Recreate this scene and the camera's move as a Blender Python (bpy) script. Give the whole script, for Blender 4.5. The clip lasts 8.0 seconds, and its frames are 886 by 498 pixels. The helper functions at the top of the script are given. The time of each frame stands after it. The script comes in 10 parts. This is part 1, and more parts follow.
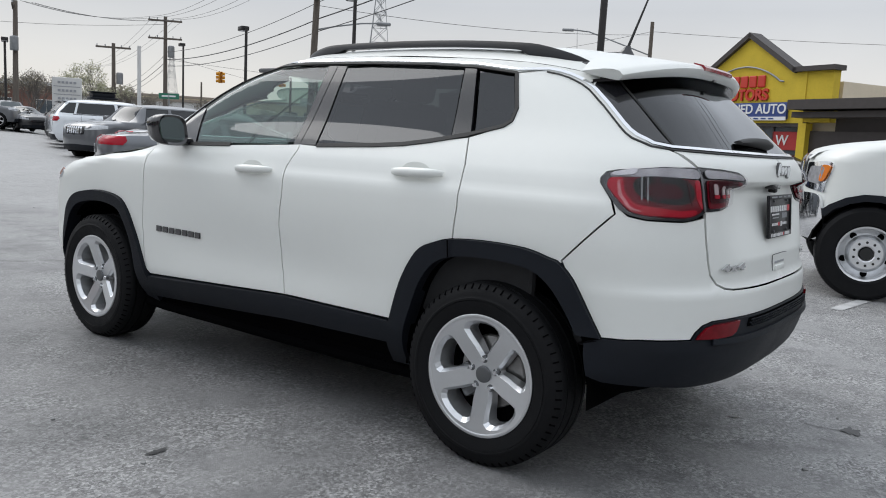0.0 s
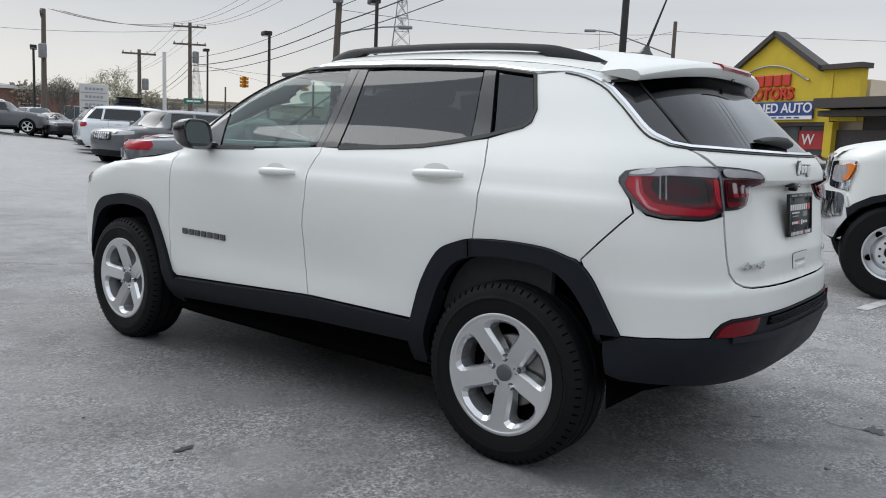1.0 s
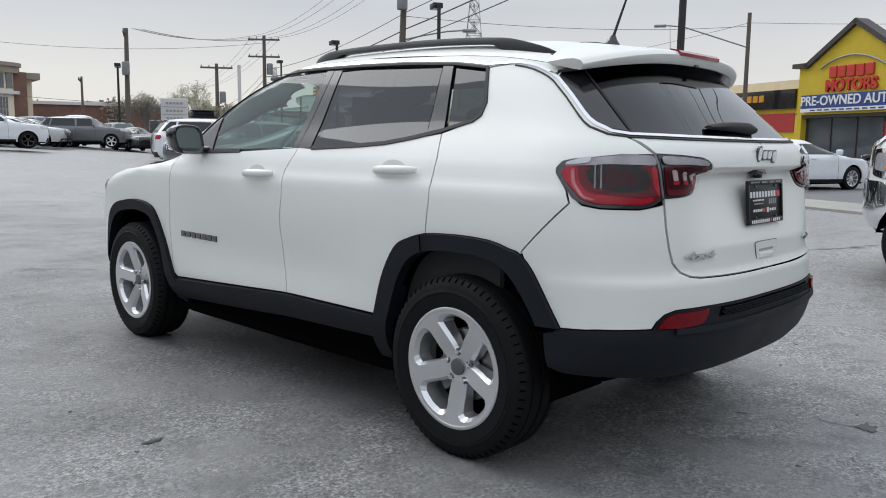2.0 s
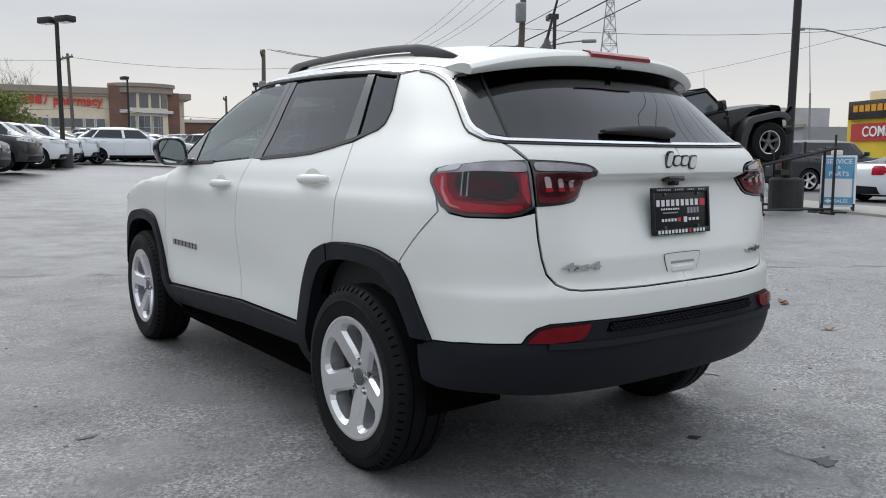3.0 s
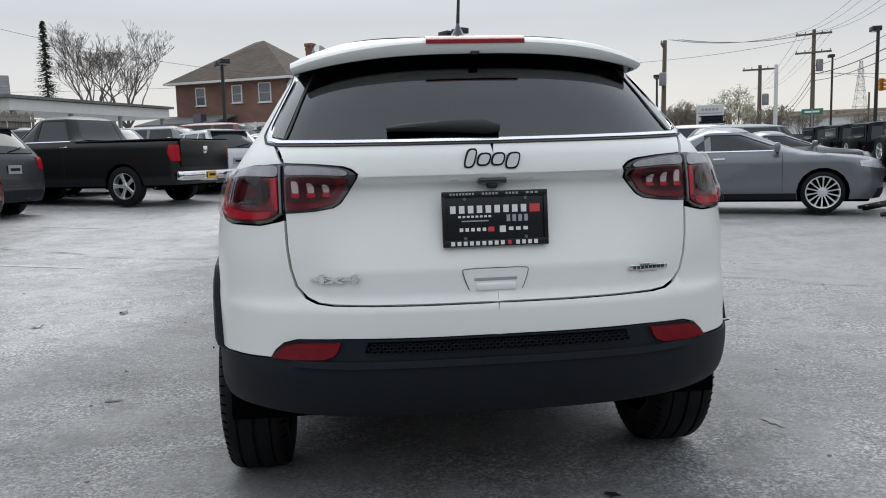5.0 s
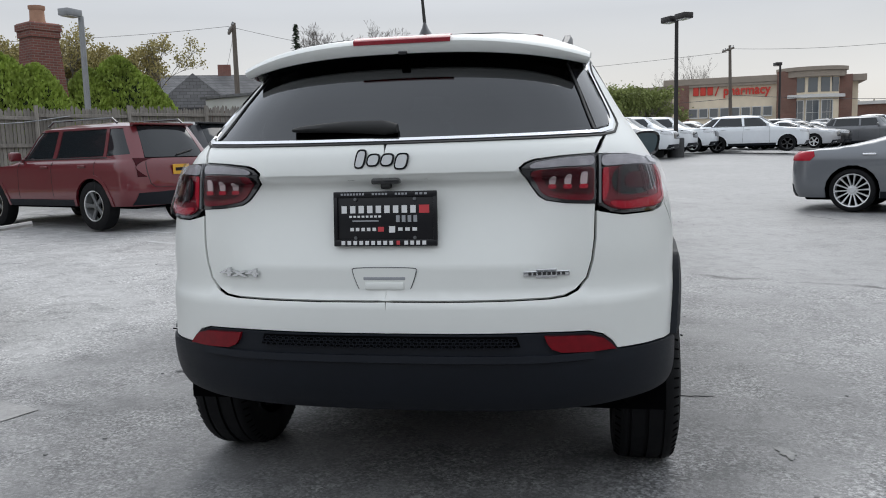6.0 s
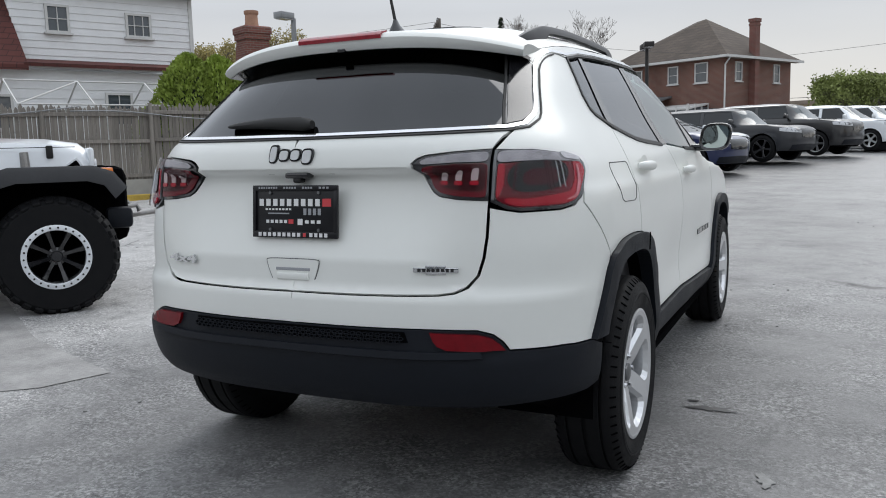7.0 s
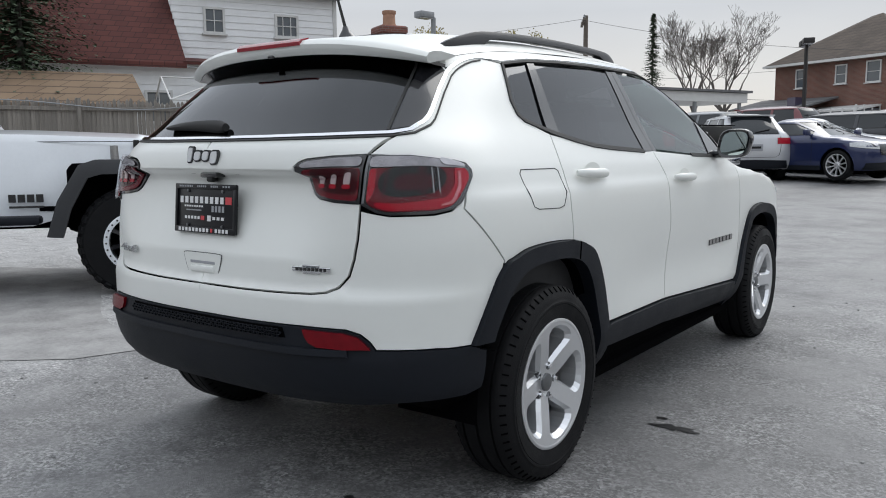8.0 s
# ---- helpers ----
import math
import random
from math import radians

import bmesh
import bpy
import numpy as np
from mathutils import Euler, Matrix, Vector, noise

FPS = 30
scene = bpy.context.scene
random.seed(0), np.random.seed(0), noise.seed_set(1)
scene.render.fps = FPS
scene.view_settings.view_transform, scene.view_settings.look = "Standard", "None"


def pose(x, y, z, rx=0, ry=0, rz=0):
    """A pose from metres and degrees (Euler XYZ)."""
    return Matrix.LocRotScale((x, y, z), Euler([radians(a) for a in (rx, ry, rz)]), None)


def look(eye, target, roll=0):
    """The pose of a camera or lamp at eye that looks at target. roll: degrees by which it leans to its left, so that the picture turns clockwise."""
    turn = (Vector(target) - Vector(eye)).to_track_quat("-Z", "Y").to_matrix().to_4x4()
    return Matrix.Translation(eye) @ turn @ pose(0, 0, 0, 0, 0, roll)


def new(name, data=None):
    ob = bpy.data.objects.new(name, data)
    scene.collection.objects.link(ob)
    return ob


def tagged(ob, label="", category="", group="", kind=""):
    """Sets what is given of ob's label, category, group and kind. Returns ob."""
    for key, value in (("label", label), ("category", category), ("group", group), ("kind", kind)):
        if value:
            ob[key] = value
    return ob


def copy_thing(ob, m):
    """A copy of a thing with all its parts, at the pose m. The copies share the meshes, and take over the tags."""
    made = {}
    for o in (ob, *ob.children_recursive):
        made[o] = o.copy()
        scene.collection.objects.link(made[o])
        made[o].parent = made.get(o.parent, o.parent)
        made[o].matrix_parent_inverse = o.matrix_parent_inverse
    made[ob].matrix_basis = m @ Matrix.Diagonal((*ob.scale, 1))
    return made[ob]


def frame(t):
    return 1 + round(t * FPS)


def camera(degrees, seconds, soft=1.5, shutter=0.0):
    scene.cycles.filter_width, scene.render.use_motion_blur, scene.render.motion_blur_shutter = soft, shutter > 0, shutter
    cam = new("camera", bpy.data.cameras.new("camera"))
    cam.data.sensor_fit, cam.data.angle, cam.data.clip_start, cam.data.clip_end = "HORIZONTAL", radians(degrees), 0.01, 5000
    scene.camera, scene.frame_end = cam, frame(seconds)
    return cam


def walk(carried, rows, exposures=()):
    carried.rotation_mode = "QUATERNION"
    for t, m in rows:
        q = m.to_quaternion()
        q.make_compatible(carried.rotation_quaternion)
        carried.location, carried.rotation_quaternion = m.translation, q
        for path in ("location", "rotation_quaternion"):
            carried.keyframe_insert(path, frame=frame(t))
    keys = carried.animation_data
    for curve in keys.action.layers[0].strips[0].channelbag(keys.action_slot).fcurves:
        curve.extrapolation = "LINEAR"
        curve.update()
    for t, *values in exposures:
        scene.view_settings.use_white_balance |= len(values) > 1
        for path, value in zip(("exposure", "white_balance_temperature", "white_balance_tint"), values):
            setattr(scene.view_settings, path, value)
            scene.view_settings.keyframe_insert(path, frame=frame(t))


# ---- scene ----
cam = camera(57.9, 8.0, soft=1.0)
PATH = [
    (0, (-3.276, -1.594, 1.195), (-1.689, -0.407, 0.928), 2.9),
    (0.5, (-3.295, -1.605, 1.191), (-1.717, -0.404, 0.928), 2.8),
    (1, (-3.3, -1.625, 1.192), (-1.747, -0.392, 0.928), 2.4),
    (1.5, (-3.231, -1.752, 1.187), (-1.726, -0.46, 0.929), 1.7),
    (1.7, (-3.15, -1.841, 1.18), (-1.674, -0.517, 0.919), 1.2),
    (3, (-2.326, -2.53, 1.161), (-1.149, -0.929, 0.93), 0.1),
    (3.5, (-1.871, -2.739, 1.142), (-0.878, -1.018, 0.918), -0.4),
    (4, (-1.399, -2.9, 1.155), (-0.628, -1.068, 0.933), -0.9),
    (4.5, (-0.899, -3.036, 1.145), (-0.392, -1.114, 0.92), -1.2),
    (4.7, (-0.709, -3.079, 1.161), (-0.313, -1.132, 0.932), -1.4),
    (6, (0.59, -3.062, 1.165), (0.233, -1.109, 0.924), -1.6),
    (6.5, (1.086, -2.981, 1.169), (0.455, -1.099, 0.924), -1.6),
    (7, (1.472, -2.8, 1.152), (0.617, -1.009, 0.905), -1.5),
    (7.5, (1.86, -2.634, 1.166), (0.819, -0.944, 0.92), -1.0),
    (8, (2.197, -2.43, 1.162), (1.019, -0.833, 0.915), -0.4),
]
walk(cam, [(t, look(eye, target, roll)) for t, eye, target, roll in PATH])

from mathutils import geometry

# ---------- daylight: an even overcast sky ----------
SUN_AZ, SUN_EL = 2.0, 49.0
world = bpy.data.worlds.new("overcast_sky")
scene.world = world
world.use_nodes = True
wt = world.node_tree
wt.nodes.clear()
w_out = wt.nodes.new("ShaderNodeOutputWorld")
w_bg = wt.nodes.new("ShaderNodeBackground")
w_sky = wt.nodes.new("ShaderNodeTexSky")
w_sky.sky_type = "NISHITA"
w_sky.sun_disc = False
w_sky.sun_elevation, w_sky.sun_rotation = radians(SUN_EL), radians(SUN_AZ)
w_co = wt.nodes.new("ShaderNodeTexCoord")
w_sep = wt.nodes.new("ShaderNodeSeparateXYZ")
w_ramp = wt.nodes.new("ShaderNodeValToRGB")
w_noise = wt.nodes.new("ShaderNodeTexNoise")
w_map = wt.nodes.new("ShaderNodeMapping")
w_map.inputs["Scale"].default_value = (1.0, 1.0, 3.5)
w_noise.inputs["Scale"].default_value = 2.2
w_noise.inputs["Detail"].default_value = 5.0
e = w_ramp.color_ramp.elements
e[0].position, e[0].color = 0.0, (0.84, 0.80, 0.745, 1)
e[1].position, e[1].color = 1.0, (1.02, 1.095, 1.20, 1)
for p, c in ((0.06, (0.80, 0.785, 0.76, 1)), (0.16, (0.645, 0.665, 0.695, 1)), (0.25, (0.80, 0.84, 0.895, 1)), (0.38, (1.0, 1.06, 1.14, 1)), (0.6, (1.07, 1.14, 1.24, 1))):
    k = e.new(p)
    k.color = c
w_cl = wt.nodes.new("ShaderNodeMapRange")
w_cl.inputs["From Min"].default_value, w_cl.inputs["From Max"].default_value = 0.25, 0.75
w_cl.inputs["To Min"].default_value, w_cl.inputs["To Max"].default_value = 0.93, 1.07
w_mul = wt.nodes.new("ShaderNodeMix")
w_mul.data_type, w_mul.blend_type = "RGBA", "MULTIPLY"
w_mul.inputs[0].default_value = 1.0
w_mix = wt.nodes.new("ShaderNodeMix")
w_mix.data_type = "RGBA"
w_mix.inputs[0].default_value = 0.94
w_dim = wt.nodes.new("ShaderNodeMix")
w_dim.data_type, w_dim.blend_type = "RGBA", "MULTIPLY"
w_dim.inputs[0].default_value = 1.0
w_dim.inputs[7].default_value = (0.1, 0.1, 0.1, 1)
L = wt.links.new
L(w_co.outputs["Generated"], w_sep.inputs[0])
L(w_sep.outputs["Z"], w_ramp.inputs[0])
L(w_co.outputs["Generated"], w_map.inputs[0])
L(w_map.outputs[0], w_noise.inputs["Vector"])
L(w_noise.outputs[0], w_cl.inputs[0])
L(w_ramp.outputs[0], w_mul.inputs[6])
L(w_cl.outputs[0], w_mul.inputs[7])
L(w_sky.outputs[0], w_dim.inputs[6])
L(w_dim.outputs[2], w_mix.inputs[6])
L(w_mul.outputs[2], w_mix.inputs[7])
L(w_mix.outputs[2], w_bg.inputs["Color"])
w_bg.inputs["Strength"].default_value = 1.0
L(w_bg.outputs[0], w_out.inputs[0])

sun_data = bpy.data.lights.new("sun", "SUN")
sun_data.energy, sun_data.angle, sun_data.color = 1.3, radians(44), (1.0, 0.98, 0.95)
sun = new("sun", sun_data)
sun.matrix_world = look((60 * math.sin(radians(SUN_AZ)), 60 * math.cos(radians(SUN_AZ)), 60 * math.tan(radians(SUN_EL))), (0, 0, 0))


# ---------- materials ----------
def mat(name, col, rough=0.5, metal=0.0, coat=0.0, var=0.0, scale=8.0, bump=0.0, bscale=60.0, spec=0.5, stretch=(1, 1, 1), rnd=0.0, col2=None, emit=0.0, rvar=0.0, crough=0.03):
    """Paint, plastic, stone...: base colour with two scales of variation, roughness, fine relief."""
    m = bpy.data.materials.new(name)
    m.use_nodes = True
    t = m.node_tree
    b = t.nodes["Principled BSDF"]
    b.inputs["Roughness"].default_value = rough
    b.inputs["Metallic"].default_value = metal
    b.inputs["Coat Weight"].default_value = coat
    b.inputs["Coat Roughness"].default_value = crough
    b.inputs["Specular IOR Level"].default_value = spec
    b.inputs["Base Color"].default_value = (*col, 1)
    if emit:
        b.inputs["Emission Color"].default_value = (*col, 1)
        b.inputs["Emission Strength"].default_value = emit
    co = t.nodes.new("ShaderNodeTexCoord")
    mp = t.nodes.new("ShaderNodeMapping")
    mp.inputs["Scale"].default_value = stretch
    t.links.new(co.outputs["Object"], mp.inputs[0])
    last = None
    if var or col2:
        n1 = t.nodes.new("ShaderNodeTexNoise")
        n1.inputs["Scale"].default_value, n1.inputs["Detail"].default_value = scale, 6
        n2 = t.nodes.new("ShaderNodeTexNoise")
        n2.inputs["Scale"].default_value, n2.inputs["Detail"].default_value = scale * 9, 4
        t.links.new(mp.outputs[0], n1.inputs["Vector"])
        t.links.new(mp.outputs[0], n2.inputs["Vector"])
        ad = t.nodes.new("ShaderNodeMath")
        ad.operation = "MULTIPLY_ADD"
        ad.inputs[1].default_value = 0.5
        t.links.new(n2.outputs[0], ad.inputs[0])
        t.links.new(n1.outputs[0], ad.inputs[2])
        mr = t.nodes.new("ShaderNodeMapRange")
        mr.inputs["From Min"].default_value, mr.inputs["From Max"].default_value = 0.45, 1.05
        t.links.new(ad.outputs[0], mr.inputs[0])
        mx = t.nodes.new("ShaderNodeMix")
        mx.data_type = "RGBA"
        t.links.new(mr.outputs[0], mx.inputs[0])
        lo = tuple(c * (1 - var) for c in col)
        hi = col2 or tuple(min(1, c * (1 + var)) for c in col)
        mx.inputs[6].default_value, mx.inputs[7].default_value = (*lo, 1), (*hi, 1)
        last = mx.outputs[2]
        if rvar:
            rr_ = t.nodes.new("ShaderNodeMapRange")
            rr_.inputs["From Min"].default_value, rr_.inputs["From Max"].default_value = 0.3, 0.7
            rr_.inputs["To Min"].default_value, rr_.inputs["To Max"].default_value = max(0.02, rough - rvar), min(1, rough + rvar)
            t.links.new(n1.outputs[0], rr_.inputs[0])
            t.links.new(rr_.outputs[0], b.inputs["Roughness"])
    if rnd:
        oi = t.nodes.new("ShaderNodeObjectInfo")
        hr = t.nodes.new("ShaderNodeMapRange")
        hr.inputs["To Min"].default_value, hr.inputs["To Max"].default_value = 1 - rnd, 1 + rnd
        t.links.new(oi.outputs["Random"], hr.inputs[0])
        hs = t.nodes.new("ShaderNodeHueSaturation")
        hs.inputs["Color"].default_value = (*col, 1)
        if last is not None:
            t.links.new(last, hs.inputs["Color"])
        t.links.new(hr.outputs[0], hs.inputs["Value"])
        last = hs.outputs[0]
    if last is not None:
        t.links.new(last, b.inputs["Base Color"])
    if bump:
        nb = t.nodes.new("ShaderNodeTexNoise")
        nb.inputs["Scale"].default_value, nb.inputs["Detail"].default_value = bscale, 5
        t.links.new(mp.outputs[0], nb.inputs["Vector"])
        bp = t.nodes.new("ShaderNodeBump")
        bp.inputs["Strength"].default_value, bp.inputs["Distance"].default_value = bump, 0.01
        t.links.new(nb.outputs[0], bp.inputs["Height"])
        t.links.new(bp.outputs[0], b.inputs["Normal"])
    return m


def glass_mat(name, tint, ior=1.45, base=0.0):
    """Tinted pane: see-through by its tint, with a clear reflection that grows at grazing angles."""
    m = bpy.data.materials.new(name)
    m.use_nodes = True
    t = m.node_tree
    t.nodes.remove(t.nodes["Principled BSDF"])
    out = t.nodes["Material Output"]
    tr = t.nodes.new("ShaderNodeBsdfTransparent")
    tr.inputs[0].default_value = (*tint, 1)
    gl = t.nodes.new("ShaderNodeBsdfGlossy")
    gl.inputs["Roughness"].default_value = 0.015
    gl.inputs["Color"].default_value = (0.95, 0.97, 1.0, 1)
    lw = t.nodes.new("ShaderNodeLayerWeight")
    pw = t.nodes.new("ShaderNodeMath")
    pw.operation, pw.inputs[1].default_value = "POWER", 5.0
    fr = t.nodes.new("ShaderNodeMath")
    fr.operation, fr.inputs[1].default_value, fr.inputs[2].default_value = "MULTIPLY_ADD", 0.93, ((ior - 1) / (ior + 1)) ** 2
    lw.inputs[0].default_value = 0.5
    t.links.new(lw.outputs["Facing"], pw.inputs[0])
    t.links.new(pw.outputs[0], fr.inputs[0])
    ad = t.nodes.new("ShaderNodeMath")
    ad.operation, ad.use_clamp = "ADD", True
    ad.inputs[1].default_value = base
    mx = t.nodes.new("ShaderNodeMixShader")
    t.links.new(fr.outputs[0], ad.inputs[0])
    t.links.new(ad.outputs[0], mx.inputs[0])
    t.links.new(tr.outputs[0], mx.inputs[1])
    t.links.new(gl.outputs[0], mx.inputs[2])
    t.links.new(mx.outputs[0], out.inputs[0])
    return m


M = {}
M["white"] = mat("white_paint", (0.765, 0.778, 0.748), 0.38, coat=0.6, crough=0.26, var=0.012, scale=3, bump=0.01, bscale=700)
M["black_plastic"] = mat("black_textured_plastic", (0.0080, 0.0100, 0.0146), 0.54, spec=0.22, var=0.18, scale=5, bump=0.12, bscale=900, rvar=0.06)
M["gloss_black"] = mat("gloss_black_trim", (0.012, 0.012, 0.014), 0.12, coat=0.6)
M["pillar"] = mat("smooth_black_pillar_film", (0.011, 0.011, 0.013), 0.22, coat=0.45, spec=0.4)
M["lens_cover"] = glass_mat("clear_lens_cover", (0.96, 0.94, 0.95), ior=1.3)
M["badge_metal"] = mat("brushed_badge_metal", (0.68, 0.69, 0.70), 0.12, metal=1.0)
M["rubber_seal"] = mat("rubber_seal", (0.012, 0.012, 0.012), 0.6)
# near black: deep shade of recesses, gaps and undersides put into the colour
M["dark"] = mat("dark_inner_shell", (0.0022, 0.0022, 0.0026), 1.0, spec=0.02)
M["tyre"] = mat("tyre_rubber", (0.0052, 0.0054, 0.0064), 0.66, spec=0.2, var=0.25, scale=14, bump=0.2, bscale=220, rvar=0.1)
M["alloy"] = mat("silver_alloy", (0.72, 0.73, 0.745), 0.30, metal=0.80, coat=0.2, var=0.03, scale=5)
M["alloy_dark"] = mat("shadowed_alloy", (0.16, 0.165, 0.17), 0.4, metal=0.7)
M["steel"] = mat("brake_steel", (0.32, 0.31, 0.30), 0.42, metal=0.9, var=0.2, scale=30)
M["chrome"] = mat("chrome_trim", (0.82, 0.83, 0.85), 0.08, metal=1.0)
M["lens_red"] = mat("red_lens", (0.36, 0.006, 0.020), 0.2, coat=0.0, spec=0.25, var=0.0, scale=22, emit=0.0)
M["lens_deep"] = mat("deep_red_lens", (0.040, 0.002, 0.005), 0.2, spec=0.15, var=0.0, scale=30)
M["lens_clear"] = mat("clear_lens", (0.50, 0.51, 0.53), 0.14, coat=0.8, var=0.25, scale=25)
M["lens_smoke"] = mat("smoked_lens", (0.010, 0.007, 0.008), 0.12, coat=0.05, spec=0.15, var=0.0, scale=25)
M["reflector"] = mat("red_reflector", (0.150, 0.003, 0.008), 0.22, coat=0.08, spec=0.2, var=0.25, scale=40)
M["lens_grey"] = mat("smoked_clear_lens", (0.30, 0.30, 0.315), 0.2, coat=0.1, var=0.4, scale=18)
M["badge_white"] = mat("bright_badge_face", (0.86, 0.87, 0.88), 0.22, metal=0.3, coat=0.5)
M["led"] = mat("pale_led_block", (0.46, 0.38, 0.38), 0.25, coat=0.5)
M["amber"] = mat("amber_lens", (0.75, 0.20, 0.02), 0.15, coat=0.8)
M["rail"] = mat("satin_black_rail", (0.016, 0.016, 0.018), 0.38, spec=0.35)
M["marker"] = mat("pale_amber_marker", (0.45, 0.26, 0.20), 0.2, coat=0.6)
M["brake_red"] = mat("high_brake_lens", (0.27, 0.020, 0.030), 0.2, coat=0.5, var=0.2, scale=60)
M["lens_wine"] = mat("wine_red_lens", (0.125, 0.003, 0.010), 0.2, spec=0.2, var=0.0, scale=30)
M["lens_pink"] = mat("bright_lens_fin", (0.50, 0.13, 0.15), 0.2, coat=0.5, var=0.3, scale=40)
M["glass"] = glass_mat("side_glass", (0.42, 0.53, 0.49), base=0.03)
M["privacy"] = glass_mat("privacy_glass", (0.006, 0.0065, 0.008), ior=1.45, base=0.045)
M["privacy_side"] = glass_mat("side_privacy_glass", (0.06, 0.064, 0.07), base=0.03)
M["interior"] = mat("dark_interior", (0.022, 0.022, 0.024), 0.7, var=0.2, scale=20)
M["interior_grey"] = mat("grey_interior", (0.10, 0.10, 0.105), 0.75, var=0.15, scale=20)
M["mirror_glass"] = mat("mirror_glass", (0.58, 0.66, 0.64), 0.02, metal=1.0)
M["soft_black"] = mat("satin_black_paint", (0.0060, 0.0068, 0.0066), 0.30, coat=0.10, spec=0.30, var=0.08, scale=6)
M["plate_black"] = mat("black_plate", (0.007, 0.007, 0.009), 0.35, coat=0.1, spec=0.3)
M["plate_white"] = mat("white_print", (0.72, 0.72, 0.72), 0.4)
M["plate_red"] = mat("red_print", (0.55, 0.05, 0.06), 0.4)
M["plate_grey"] = mat("grey_print", (0.30, 0.31, 0.33), 0.4)


# ---------- mesh helpers ----------
def thing(name, label, category, m=None, group="", kind=""):
    ob = new(name)
    ob.empty_display_size = 0.1
    if m is not None:
        ob.matrix_world = m
    return tagged(ob, label, category, group, kind)


def link(name, me, material, parent=None, label="", smooth=True):
    if material is not None:
        me.materials.append(material)
    if smooth:
        for p in me.polygons:
            p.use_smooth = True
    ob = new(name, me)
    if parent is not None:
        ob.parent = parent
    if label:
        tagged(ob, label)
    return ob


def part(name, bm, material, parent=None, label="", smooth=False):
    """One mesh object out of a bmesh, under a thing or a part."""
    me = bpy.data.meshes.new(name)
    bmesh.ops.recalc_face_normals(bm, faces=bm.faces)
    bm.to_mesh(me)
    bm.free()
    ob = link(name, me, material, parent, label, smooth)
    if smooth:
        me.set_sharp_from_angle(angle=radians(38))
    return ob


def box(bm, sx, sy, sz, loc=(0, 0, 0), bevel=0.0, rot=None, seg=2):
    m = Matrix.Translation(loc) @ (rot or Matrix()) @ Matrix.Diagonal((sx, sy, sz, 1))
    r = bmesh.ops.create_cube(bm, size=1, matrix=m)
    if bevel:
        es = list({e for v in r["verts"] for e in v.link_edges})
        bmesh.ops.bevel(bm, geom=es, offset=min(bevel, 0.49 * min(sx, sy, sz)), segments=seg, affect="EDGES", profile=0.5)
    return bm


def boxes(*items):
    bm = bmesh.new()
    for it in items:
        box(bm, *it[:3], it[3], it[4] if len(it) > 4 else 0.0, it[5] if len(it) > 5 else None)
    return bm


def rod(bm, a, b, r0, r1=None, n=10, caps=True):
    a, b = Vector(a), Vector(b)
    d = b - a
    q = d.to_track_quat("Z", "Y").to_matrix().to_4x4()
    bmesh.ops.create_cone(bm, cap_ends=caps, segments=n, radius1=r0, radius2=r0 if r1 is None else r1, depth=d.length,
                          matrix=Matrix.Translation((a + b) / 2) @ q)
    return bm


def tube(bm, pts, r, n=8, flat=1.0, up=(0, 0, 1), caps=True):
    """Pipe along points; r a number or a list; flat squeezes it along up."""
    pts = [Vector(p) for p in pts]
    rs = r if isinstance(r, (list, tuple)) else [r] * len(pts)
    rings = []
    for i, p in enumerate(pts):
        d = (pts[min(i + 1, len(pts) - 1)] - pts[max(i - 1, 0)]).normalized()
        u = Vector(up)
        sd_ = d.cross(u)
        if sd_.length < 1e-4:
            sd_ = d.cross(Vector((1, 0, 0)))
        sd_.normalize()
        u = sd_.cross(d).normalized()
        rings.append([bm.verts.new(p + rs[i] * (math.cos(a) * sd_ + flat * math.sin(a) * u)) for a in [2 * math.pi * k / n for k in range(n)]])
    for a, b in zip(rings, rings[1:]):
        for k in range(n):
            bm.faces.new((a[k], a[(k + 1) % n], b[(k + 1) % n], b[k]))
    if caps:
        bm.faces.new(rings[0][::-1])
        bm.faces.new(rings[-1])
    return bm


def lathe(bm, prof, n=48, axis="X", closed=False):
    """Turns (radius, along) round the axis."""
    rings = []
    for r, h in prof:
        ring = []
        for k in range(n):
            a = 2 * math.pi * k / n
            c, s_ = r * math.cos(a), r * math.sin(a)
            ring.append(bm.verts.new((h, c, s_) if axis == "X" else (c, s_, h)))
        rings.append(ring)
    pairs = list(zip(rings, rings[1:])) + ([(rings[-1], rings[0])] if closed else [])
    for a, b in pairs:
        for k in range(n):
            bm.faces.new((a[k], a[(k + 1) % n], b[(k + 1) % n], b[k]))
    return bm


def prism(bm, poly, a, b, axis="X"):
    """A flat outline pushed from a to b along an axis; the outline's pair are the two other axes in order."""
    def p3(u, v, h):
        return {"X": (h, u, v), "Y": (u, h, v), "Z": (u, v, h)}[axis]
    lo = [bm.verts.new(p3(u, v, a)) for u, v in poly]
    hi = [bm.verts.new(p3(u, v, b)) for u, v in poly]
    n = len(poly)
    f0, f1 = bm.faces.new(lo), bm.faces.new(hi[::-1])
    for i in range(n):
        bm.faces.new((lo[i], lo[(i + 1) % n], hi[(i + 1) % n], hi[i]))
    return bm


def loft(bm, rings, caps=True):
    vr = [[bm.verts.new(p) for p in r] for r in rings]
    n = len(vr[0])
    for a, b in zip(vr, vr[1:]):
        for k in range(n):
            bm.faces.new((a[k], a[(k + 1) % n], b[(k + 1) % n], b[k]))
    if caps:
        bm.faces.new(vr[0][::-1])
        bm.faces.new(vr[-1])
    return bm


